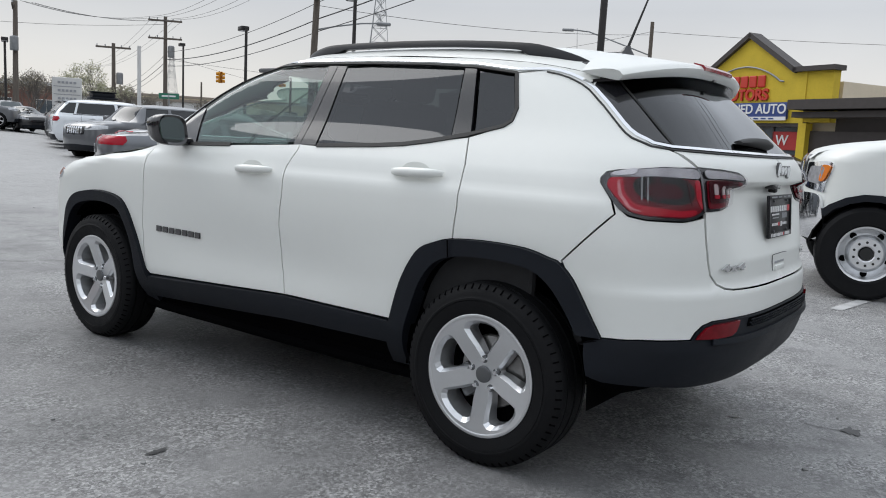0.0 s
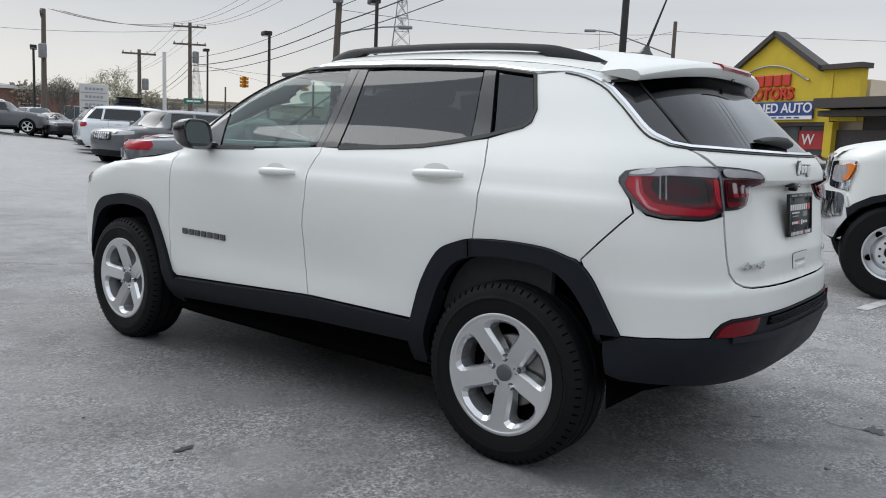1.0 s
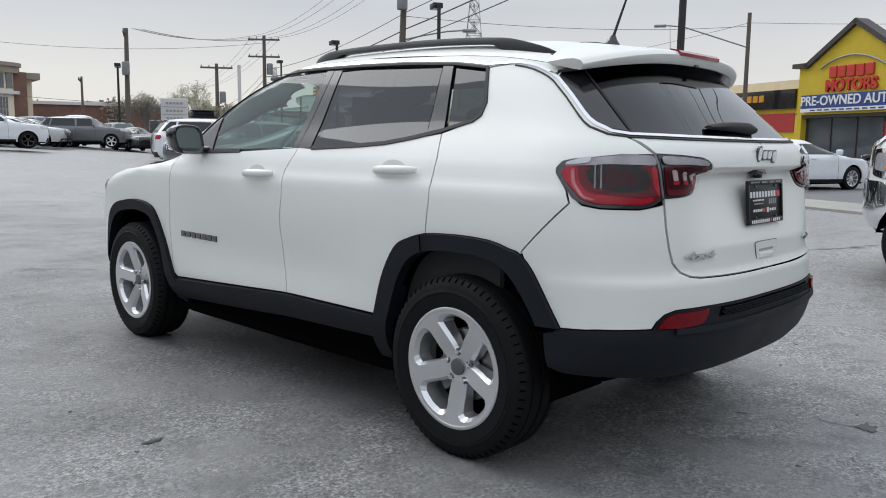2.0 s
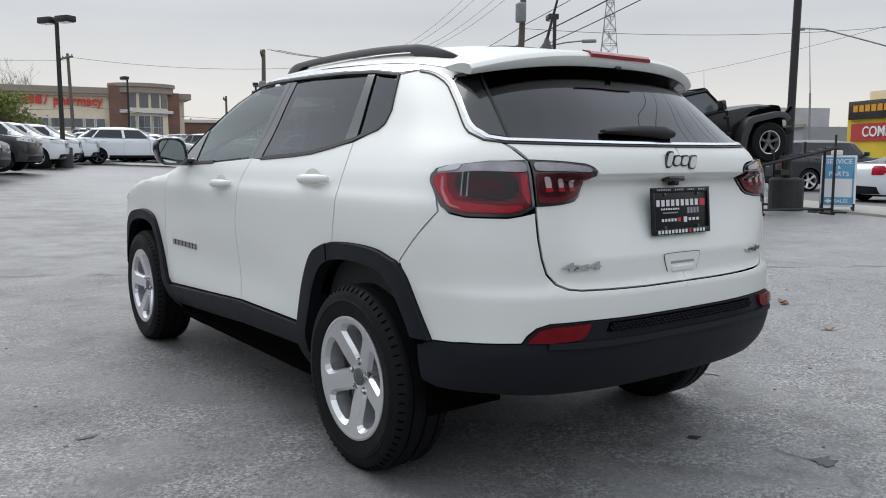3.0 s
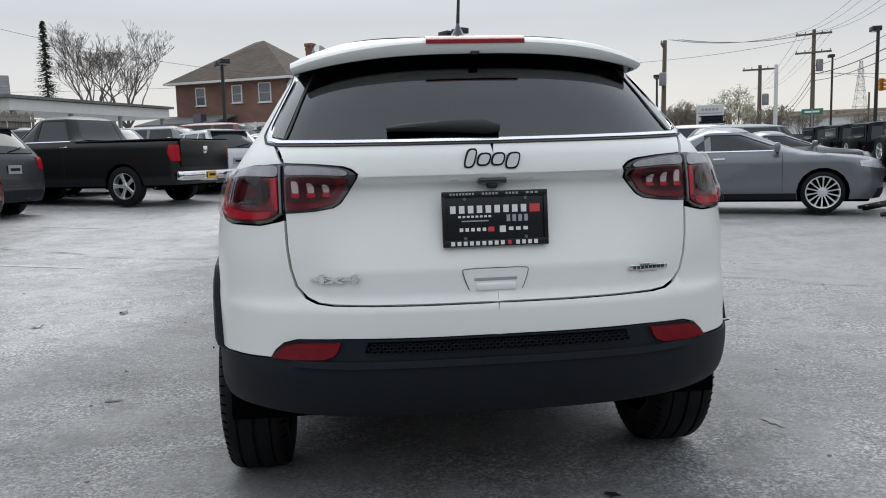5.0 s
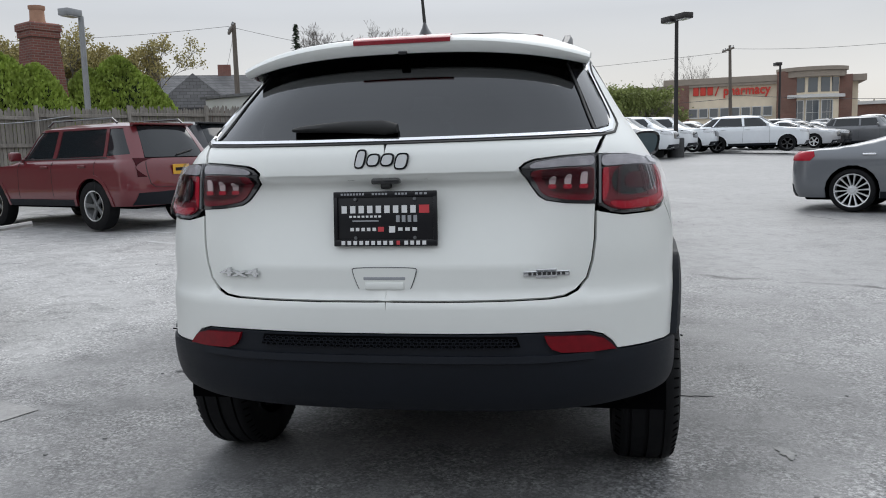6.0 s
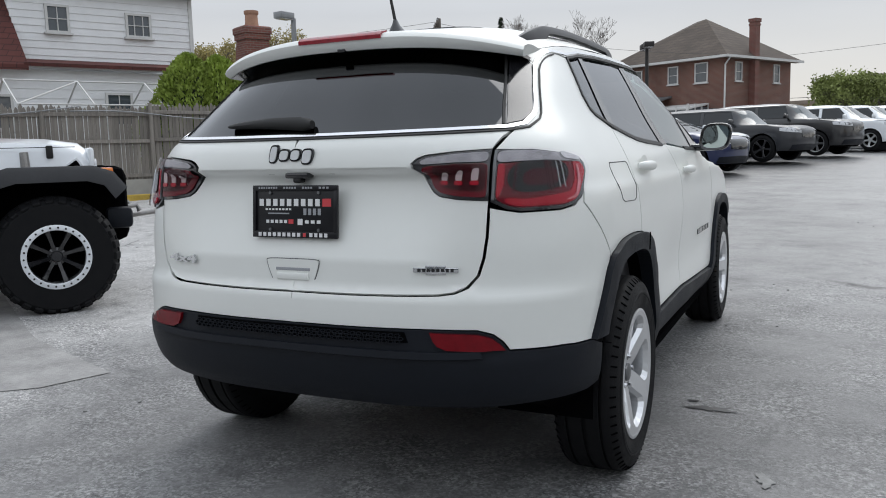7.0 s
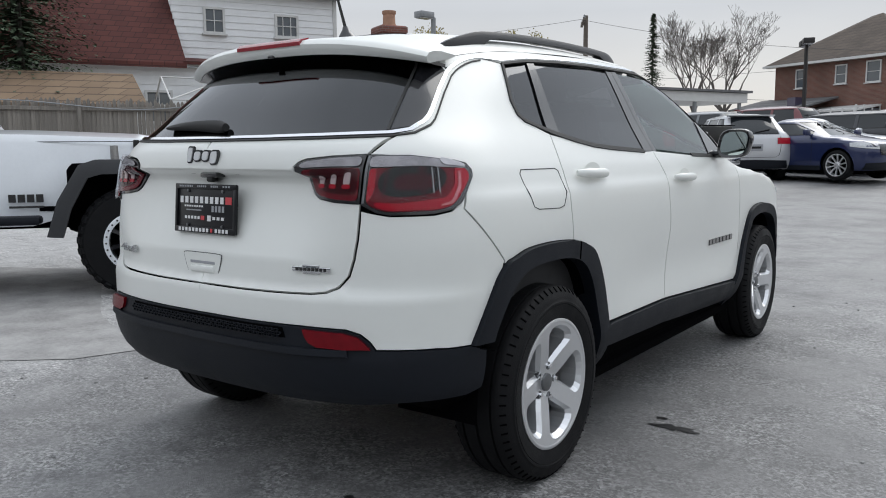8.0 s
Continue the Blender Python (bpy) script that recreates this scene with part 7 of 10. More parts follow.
# towards the street
vehicle("suv", "grey_suv", "grey SUV with seven-slot grille parked nose out", "grey", at(12.3, 20.7, -95), h=0.07, slots=7, wb=2.91, nose=0.85, group="street side cars")
vehicle("sedan", "grey_sedan", "grey sedan with red tail lights parked beside the SUV", "lexus", at(9.1, 16.9, 100), h=0.08, clear=True, tail_side=0.06, group="street side cars", tail_x=0.5)
vehicle("suv", "white_suv", "white SUV with dark windows and red tail lights", "pearl", at(11.6, 25.6, 112), h=0.08, group="street side cars", tail_z=(0.95, 1.1), tail_x=0.6)
van = vehicle("suv", "white_roof_box_suv", "white SUV with a black cargo carrier on its roof", "pearl", at(14.8, 31.5, 112), h=0.10, roof=1.85, group="street side cars")
part("cargo_carrier", boxes((1.1, 1.1, 0.08, (0, 0.9, 1.94), 0.03), (0.95, 0.9, 0.22, (0, 0.9, 2.06), 0.05), (1.05, 1.05, 0.04, (0, 0.9, 2.20), 0.015)), M["black_plastic"], van, smooth=True)
for x_, y_, a_, src in ((13.0, 28.6, 112, s2), (15.9, 34.2, 112, s1), (17.4, 37.0, 112, s4), (18.5, 39.6, 112, s2)):
    copy_thing(src, at(x_, y_, a_))
for x_, y_, a_, src in ((24.0, 66.0, 10, s2), (27.6, 65.0, 12, s4), (30.5, 66.5, -70, s1), (33.5, 67.5, -60, s4), (21.0, 68.0, 10, s2), (36.0, 64.0, 5, s2)):
    copy_thing(src, at(x_, y_, a_))
# grey sport sedan ahead
vehicle("sedan", "sport_sedan", "grey sport sedan with many-spoke wheels parked before the ramp", "lexus", at(5.00, 11.0, 117.5), h=0.05, spokes=14, bright=True, rim=0.255, R=0.335, wb=2.80, tail=0.98, roof=1.43, tail_z=(0.80, 0.94), tail_x=0.45, tail_side=0.42, plate_z=0.72)
# across and along the street
vehicle("sedan", "white_street_sedan", "white sedan with bright wheels standing on the street", "pearl", at(19.2, 7.4, 112), h=0.07, spokes=9, group="street cars", clear=True)
vehicle("suv", "dark_street_suv", "dark SUV standing on the street", "charcoal", at(23.5, 12.5, 116), h=0.10, group="street cars")
vehicle("sedan", "dark_street_sedan", "black sedan parked before the yellow building", "black", at(43.0, 8.6, 26), h=0.10, group="street cars")
copy_thing(s2, pose(26.0, 33.0, gz(26, 33), 0, 0, -26))
copy_thing(s1, pose(33.5, 42.0, gz(33, 42), 0, 0, 154))
vehicle("pickup", "white_heavy_pickup", "white heavy-duty pickup with chrome bumper and steel wheels", "white", at(6.38, -3.81, -15), wheel="steel", spokes=8, h=0.05, hw=1.03, R=0.41, rim=0.235, hood=1.36, belt=1.46, roof=2.05, nose=0.56, clad=True, lo=0.45, wb=3.8, tw=0.125, chrome=True, hl=1.10)


# ---------- boxy off-roaders ----------


M["flare"] = mat("faded_black_flare", (0.022, 0.023, 0.026), 0.6, var=0.15, scale=6, bump=0.1, bscale=500)


def offroader(name, label, pkey, m, wheel_r=0.40, half=0.125, rim=0.22, lift_=0.0, doors=4, bed=False, group="", style="dark", spokes=5, top="hard", back=0.0, wb=3.0, snout=0.42):
    """Upright body with flat fenders, seven-slot nose, hard top and side steps. Rear axle at the origin, nose towards +y."""
    ob = thing(name, label, "off-roader" if not bed else "pickup truck", m, group)
    pt_ = P.get(pkey) or M[pkey]
    R = wheel_r
    fl = R + 0.10 + lift_          # floor
    hw = 0.78
    belt, hood = fl + 0.66, fl + 0.68
    rear = -0.62 if not bed else -1.15
    cowl = wb - (0.95 if not bed else 0.72) - back
    tub_end = rear if not bed else 0.62
    tb_ = bmesh.new()
    tpm = M["black_plastic"] if top == "hard" else pt_
    prof = [(tub_end + 0.02, fl + 0.02), (tub_end, belt)] if bed else [(rear + 0.02, fl + 0.16), (rear, belt)]
    side = prof + [(cowl + 0.02, belt + 0.01), (cowl + 0.03, fl + (0.02 if bed else -0.10))]
    if not bed:
        n = 9
        side += [((R + 0.14) * math.cos(a), R + (R + 0.14) * math.sin(a)) for a in np.linspace(0.35, math.pi - 0.5, n)]
    rings = [[(x_ * (hw - (0.02 if z < fl + 0.1 else 0)), y, z) for y, z in side] for x_ in (-1, -0.97, 0.97, 1)]
    rings[0] = [(x_ + 0.02, y, z) for x_, y, z in rings[0]]
    rings[-1] = [(x_ - 0.02, y, z) for x_, y, z in rings[-1]]
    loft(tb_, rings)
    part("body_tub", tb_, pt_, ob)
    # bonnet, grille, fenders
    hb = bmesh.new()
    nose = wb + snout
    rings = []
    for y, w0, z1 in ((cowl, 0.70, hood), (cowl + 0.45, 0.675, hood - 0.005), (nose - 0.30, 0.60, hood - 0.035), (nose - 0.06, 0.575, hood - 0.07), (nose, 0.56, hood - 0.12)):
        lo_ = fl + (0.12 if y > cowl + 0.5 or bed else -0.10)
        rings.append([(-w0, y, lo_), (-w0, y, z1 - 0.10), (-w0 + 0.05, y, z1 - 0.03), (-w0 * 0.4, y, z1 + 0.012), (w0 * 0.4, y, z1 + 0.012), (w0 - 0.05, y, z1 - 0.03), (w0, y, z1 - 0.10), (w0, y, lo_)])
    loft(hb, rings)
    part("bonnet", hb, pt_, ob, smooth=True)
    part("bonnet_seam", boxes((1.37, 0.008, 0.006, (0, cowl + 0.03, hood + 0.012)), *[(0.008, nose - cowl - 0.1, 0.006, (sg * 0.655, (cowl + nose) / 2 - 0.05, hood - 0.095)) for sg in (1, -1)]), M["rubber_seal"], ob)
    gr = bmesh.new()
    box(gr, 1.14, 0.05, 0.46, (0, nose + 0.015, hood - 0.33), 0.03)
    part("grille_panel", gr, pt_, ob, smooth=True)
    for k in range(7):
        part("grille_slot", boxes((0.055, 0.02, 0.26, (-0.27 + 0.09 * k, nose + 0.034, hood - 0.31), 0.02)), M["dark"], ob)
    for sg in (1, -1):
        hl = bmesh.new()
        rod(hl, (sg * 0.42, nose, hood - 0.28), (sg * 0.42, nose + 0.06, hood - 0.28), 0.09, n=20)
        part("headlight", hl, M["lens_clear"], ob)
        # flat wide fenders over the wheels
        for yc, back in ((wb, False), (0.0, True)):
            if bed and back:
                pass
            fb = bmesh.new()
            r1 = R + 0.15
            topz = R + r1 + 0.01 + lift_ * 0.6
            path = [(yc - 0.66, R + 0.02 + lift_ * 0.3), (yc - 0.57, R + 0.28 + lift_ * 0.5), (yc - 0.40, topz - 0.04), (yc - 0.28, topz), (yc + 0.30, topz), (yc + 0.44, topz - 0.05), (yc + (0.53 if not back else 0.60), topz - (0.17 if not back else 0.32))]
            rings = []
            for (y, z) in path:
                iv = (Vector((yc, R + 0.02)) - Vector((y, z))).normalized() * (0.125 if not back else 0.10)
                rings.append([(sg * 0.62, y, z), (sg * 0.93, y, z), (sg * 0.955, y + iv.x * 0.25, z + iv.y * 0.25), (sg * 0.97, y + iv.x, z + iv.y), (sg * 0.93, y + iv.x, z + iv.y), (sg * 0.90, y + iv.x * 0.4, z + iv.y * 0.4), (sg * 0.62, y + iv.x * 0.4, z + iv.y * 0.4)])
            loft(fb, rings)
            part("rear_fender" if back else "front_fender", fb, M["flare"], ob, "wide black fender flare", smooth=True)
            far_wheel(ob, Matrix.Translation((sg * 0.82, yc, R)) @ (Matrix() if sg > 0 else Matrix.Rotation(math.pi, 4, "Z")) @ Matrix.Rotation(0.4 + yc, 4, "X"), R, half, rim, style, spokes)
            part("wheel_well", boxes((0.30, 1.12, 0.60, (sg * 0.52, yc, R + 0.36), 0.08)), M["dark"], ob)
            sh = bmesh.new()
            rod(sh, (sg * 0.66, yc - 0.12, R + 0.05), (sg * 0.60, yc - 0.16, fl + 0.55), 0.035, n=10)
            part("shock_absorber", sh, M["steel"], ob)
        part("turn_lamp", boxes((0.10, 0.16, 0.045, (sg * 0.87, wb + 0.36, R + R + 0.12 + lift_ * 0.6), 0.015)), M["amber"], ob, smooth=True)
        part("side_step", boxes((0.16, wb - 1.35, 0.07, (sg * 0.83, wb / 2 - 0.03, fl - 0.04), 0.025)), M["black_plastic"], ob, smooth=True)
        # hood latch and fender vent, door hinges and seams
        part("bonnet_latch", boxes((0.03, 0.05, 0.10, (sg * 0.60, nose - 0.28, hood - 0.13), 0.01)), M["rubber_seal"], ob, smooth=True)
        part("cowl_vent", boxes((0.012, 0.15, 0.052, (sg * 0.705, cowl + 0.40 + back, hood - 0.26), 0.02, Matrix.Rotation(radians(34), 4, "X"))), M["dark"], ob)
        part("vent_frame", boxes((0.008, 0.185, 0.082, (sg * 0.702, cowl + 0.40 + back, hood - 0.26), 0.02, Matrix.Rotation(radians(34), 4, "X"))), pt_, ob)
        part("side_badge", boxes(*[(0.006, 0.055, 0.065, (sg * 0.715, cowl + 0.52 - 0.068 * k, hood - 0.55), 0.01) for k in range(4)], (0.006, 0.26, 0.018, (sg * 0.715, cowl + 0.42, hood - 0.62), 0.003)), M["gloss_black"], ob)
        d1 = cowl - 0.05
        dl = (1.02, 0.92) if doors == 4 else (1.15,)
        y1 = d1
        for k, ln_ in enumerate(dl):
            y0 = y1 - ln_
            if y0 < tub_end + 0.05:
                y0 = tub_end + 0.10
            dp = bmesh.new()
            box(dp, 0.03, y1 - y0 - 0.02, belt - fl - 0.10, (sg * (hw + 0.002), (y0 + y1) / 2, (belt + fl) / 2 + 0.04), 0.03)
            dr = part("front_door" if k == 0 else "rear_door", dp, pt_, ob, smooth=True)
            part("door_handle", boxes((0.035, 0.15, 0.04, (sg * (hw + 0.03), y0 + 0.16, belt - 0.12), 0.012)), M["black_plastic"], dr, smooth=True)
            for zz in (belt - 0.12, fl + 0.22):
                part("door_hinge", boxes((0.04, 0.10, 0.05, (sg * (hw + 0.015), y1 + 0.0, zz), 0.012)), pt_, dr, smooth=True)
            wz0, wz1 = belt + 0.03, belt + (0.47 if not bed else 0.42)
            fr_ = bmesh.new()
            tilt_ = 0.10
            loft(fr_, [[(sg * (hw - tilt_ * ((z - belt) / 0.5) + o), y, z) for y, z in ((y0 + 0.05, wz0), (y1 - 0.05, wz0), (y1 - (0.30 if k == 0 else 0.06), wz1), (y0 + 0.06, wz1))] for o in (-0.012, 0.004)])
            part("door_window", fr_, M["far_clear"] if pkey == "soft_black" and k == 0 else M["far_glass"], dr)
            fb_ = bmesh.new()
            tube(fb_, [(sg * (hw - tilt_ * ((z - belt) / 0.5) - 0.006), y, z) for y, z in ((y0 + 0.03, wz0 - 0.02), (y1 - 0.03, wz0 - 0.02), (y1 - (0.28 if k == 0 else 0.04), wz1 + 0.03), (y0 + 0.035, wz1 + 0.03), (y0 + 0.03, wz0 - 0.02))], 0.045, 4)
            part("window_frame", fb_, tpm, dr)
            y1 = y0
        part("door_mirror", boxes((0.20, 0.10, 0.20, (sg * 0.98, d1 - 0.18, belt + 0.14), 0.04), (0.12, 0.04, 0.04, (sg * 0.86, d1 - 0.16, belt + 0.06), 0.01)), M["gloss_black"], ob, smooth=True)
    # screen frame and hard top
    wsb = bmesh.new()
    loft(wsb, [[(x_ * (1 - 0.12 * t), cowl + 0.02 - 0.34 * t, belt + 0.02 + 0.50 * t) for x_ in (-0.72, 0.72)] + [(x_ * (1 - 0.12 * t), cowl - 0.03 - 0.34 * t, belt + 0.02 + 0.50 * t) for x_ in (0.72, -0.72)] for t in (0, 0.12, 0.9, 1)])
    part("windscreen_frame", wsb, pt_, ob)
    wg = bmesh.new()
    loft(wg, [[(x_ * (1 - 0.12 * t), cowl + 0.026 - 0.34 * t, belt + 0.02 + 0.50 * t) for x_ in (-0.66, 0.66)] + [(x_ * (1 - 0.12 * t), cowl - 0.0 - 0.34 * t, belt + 0.02 + 0.50 * t) for x_ in (0.66, -0.66)] for t in (0.12, 0.92)])
    part("windscreen", wg, M["far_glass"], ob)
    tz = belt + (0.52 if not bed else 0.47)
    ht = bmesh.new()
    end = rear + 0.05 if not bed else 0.70
    rings = []
    for y, z in ((cowl - 0.33, tz - 0.01), (cowl - 0.6, tz + 0.045), (cowl - 1.3, tz + 0.06), (end + 0.3, tz + 0.05), (end, tz + 0.0)):
        rings.append([(-0.66, y, z - 0.06), (-0.655, y, z - 0.02), (-0.55, y, z), (0.55, y, z), (0.655, y, z - 0.02), (0.66, y, z - 0.06)])
    loft(ht, rings)
    tpm = M["black_plastic"] if top == "hard" else pt_
    part("hard_top", ht, tpm, ob, smooth=True)
    for sg in (1, -1):
        y_hi = d1 - sum(dl)
        sp_ = bmesh.new()
        loft(sp_, [[(sg * (hw - 0.10 * t + o), y, belt + 0.50 * t) for t, y in ((0, end), (0, max(y_hi, end + 0.1)), (1, max(y_hi, end + 0.1)), (1, end + 0.06))] for o in (-0.03, 0.0)])
        part("side_top", sp_, tpm, ob)
        if not bed:
            sg_ = bmesh.new()
            loft(sg_, [[(sg * (hw - 0.10 * t + o), y, belt + 0.50 * t) for t, y in ((0.12, end + 0.10), (0.12, y_hi - 0.06), (0.86, y_hi - 0.06), (0.86, end + 0.14))] for o in (-0.01, 0.004)])
            part("side_window", sg_, M["far_glass"], ob)
    part("back_panel", boxes((1.30, 0.03, 0.50, (0, end + 0.02, belt + 0.25), 0.01)), tpm, ob)
    part("back_window", boxes((1.02, 0.02, 0.32, (0, end - 0.002, belt + 0.28), 0.02)), M["far_glass"], ob)
    part("under_frame", boxes((0.9, nose - rear - 0.2, 0.16, (0, (nose + rear) / 2, fl - 0.06), 0.03), (1.5, 0.14, 0.14, (0, 0, R), 0.03), (1.5, 0.14, 0.14, (0, wb, R), 0.03), (1.34, nose - rear - 0.9, 0.04, (0, (nose + rear) / 2, fl + 0.04), 0.0)), M["dark"], ob)
    part("front_bumper", boxes((1.50, 0.20, 0.17, (0, nose + 0.18, fl + 0.02), 0.04), (0.10, 0.30, 0.10, (0.35, nose + 0.05, fl), 0.02), (0.10, 0.30, 0.10, (-0.35, nose + 0.05, fl), 0.02)), M["black_plastic"], ob, smooth=True)
    for sg in (1, -1):
        hk = bmesh.new()
        tube(hk, [(sg * 0.30, nose + 0.26, fl + 0.08), (sg * 0.30, nose + 0.36, fl + 0.09), (sg * 0.30, nose + 0.38, fl + 0.04)], 0.02, 8)
        part("tow_hook", hk, M["steel"], ob)
    if bed:
        bd = bmesh.new()
        for sg in (1, -1):
            box(bd, 0.07, 0.60 - rear, 0.62, (sg * 0.77, (0.60 + rear) / 2, fl + 0.36), 0.02)
        box(bd, 1.5, 0.06, 0.58, (0, rear + 0.03, fl + 0.36), 0.02)
        box(bd, 1.5, 0.60 - rear, 0.05, (0, (0.60 + rear) / 2, fl + 0.62), 0.01)
        part("pickup_bed", bd, pt_, ob, smooth=True)
        for sg in (1, -1):
            part("tail_light", boxes((0.20, 0.05, 0.18, (sg * 0.72, rear - 0.02, fl + 0.46), 0.02)), M["lens_deep"], ob, smooth=True)
        part("rear_bumper", boxes((1.62, 0.18, 0.18, (0, rear - 0.10, fl + 0.03), 0.04)), M["black_plastic"], ob, smooth=True)
        part("bed_cover", boxes((1.46, 0.58 - rear, 0.03, (0, (0.58 + rear) / 2, fl + 0.66), 0.01)), M["black_plastic"], ob)
    else:
        for sg in (1, -1):
            part("tail_light", boxes((0.14, 0.06, 0.22, (sg * 0.70, rear - 0.02, fl + 0.42), 0.02)), M["lens_deep"], ob, smooth=True)
        part("rear_bumper", boxes((1.60, 0.18, 0.18, (0, rear - 0.10, fl + 0.02), 0.04)), M["black_plastic"], ob, smooth=True)
        sw_ = far_wheel(ob, Matrix.Translation((0.05, rear - 0.17, fl + 0.42)) @ Matrix.Rotation(-math.pi / 2, 4, "Z"), R, half, rim, style, spokes)
    return ob


white_off = offroader("white_off_roader", "white off-roader with black fender flares and huge mud tyres", "pearl", at(-6.25, -0.51, 37), wheel_r=0.430, half=0.150, rim=0.225, lift_=0.13, snout=0.30, style="offroad", spokes=8, top="hard", back=0.30, wb=3.0)
# pale bolted rings on its wheels
for wv in [c for c in white_off.children if c.name.split(".")[0] == "wheel"]:
    rb_ = bmesh.new()
    lathe(rb_, [(0.242, 0.132), (0.242, 0.152), (0.236, 0.156), (0.205, 0.156), (0.200, 0.150), (0.200, 0.132)], 48)
    rg_ = part("bolted_ring", rb_, P["pearl"], wv, "pale ring with dark bolts", smooth=True)
    bo = bmesh.new()
    for k in range(26):
        a = 2 * math.pi * k / 26
        rod(bo, (0.155, 0.221 * math.cos(a), 0.221 * math.sin(a)), (0.161, 0.221 * math.cos(a), 0.221 * math.sin(a)), 0.008, n=6)
    part("ring_bolts", bo, M["rubber_seal"], rg_)
wn = bmesh.new()
tube(wn, [(0.2, 3.62, 0.66), (0.25, 3.95, 0.70)], 0.02, 8)
part("winch_hook", wn, M["steel"], white_off)

# black one standing nose high on a steel ramp
RD = Vector((0.923, -0.385, 0))
RP = Vector((0.385, 0.923, 0))
R0 = Vector((7.72, 8.35, 0))
slope = 0.205
M["ramp_steel"] = mat("black_ramp_steel", (0.022, 0.022, 0.024), 0.5, metal=0.3, var=0.3, scale=12, bump=0.1, bscale=200)
ramp = thing("display_ramp", "black steel display ramp with two tracks on legs", "ramp")


def rp(a, b, z):
    p_ = R0 + RD * a + RP * b
    return Vector((p_.x, p_.y, z))


for b0 in (0.0, 1.60):
    tk = bmesh.new()
    L0 = 6.35
    for b1 in (-0.17, 0.17):
        tube(tk, [rp(0.0, b0 + b1, 0.04), rp(L0, b0 + b1, 0.04 + slope * L0)], 0.035, 4)
    part("track_rail", tk, M["ramp_steel"], ramp)
    for k in range(32):
        a = 0.12 + k * 0.2
        if a > L0:
            break
        cb = bmesh.new()
        tube(cb, [rp(a, b0 - 0.17, 0.045 + slope * a), rp(a, b0 + 0.17, 0.045 + slope * a)], 0.018, 4)
        part("track_rung", cb, M["ramp_steel"], ramp)
    for a in (1.9, 3.3, 4.7, 6.3):
        for b1 in (-0.15, 0.15):
            lg = bmesh.new()
            rod(lg, rp(a, b0 + b1, 0.0), rp(a, b0 + b1, 0.02 + slope * a), 0.03, n=4)
            part("leg", lg, M["ramp_steel"], ramp)
        ft = bmesh.new()
        tube(ft, [rp(a, b0 - 0.22, 0.03), rp(a, b0 + 0.22, 0.03)], 0.03, 4)
        part("foot", ft, M["ramp_steel"], ramp)
    for a0, a1 in ((1.9, 6.3),):
        bt = bmesh.new()
        tube(bt, [rp(a0, b0 - 0.15, 0.12), rp(a1, b0 - 0.15, 0.12)], 0.022, 4)
        part("brace", bt, M["ramp_steel"], ramp)
hr_ = bmesh.new()
for a in (4.9, 5.6, 6.3):
    rod(hr_, rp(a, -0.15, slope * a), rp(a, -0.15, slope * a + 0.30), 0.025, n=4)
part("stop_post", hr_, M["ramp_steel"], ramp)
hd_ = math.degrees(math.atan2(RD.x, RD.y))
ra_ = 1.80
pr_ = rp(ra_, 0.80, 0.045 + slope * ra_)
offroader("black_off_roader", "black off-roader pickup parked nose high on a steel ramp", "soft_black", pose(pr_.x, pr_.y, pr_.z, 0, 0, -hd_) @ Matrix.Rotation(math.atan(slope), 4, "X"), wheel_r=0.395, half=0.125, rim=0.225, bed=True, wb=3.16, style="dark", spokes=5)
# blue one behind the ramp and a row of dark ones tail out
offroader("blue_off_roader", "dark blue off-roader parked behind the ramp", "blue", at(13.2, 11.2, 113), wheel_r=0.39, style="alloy", spokes=5)
j1 = offroader("dark_off_roader", "black off-roader with a spare wheel on its tail", "soft_black", at(13.60, 13.95, 106), wheel_r=0.40, rim=0.22, style="alloy", group="row of off-roaders")
for k in range(1, 5):
    copy_thing(j1, at(13.60 + 0.72 * k, 13.95 + 2.50 * k, 106 - 1.5 * (k % 2)))


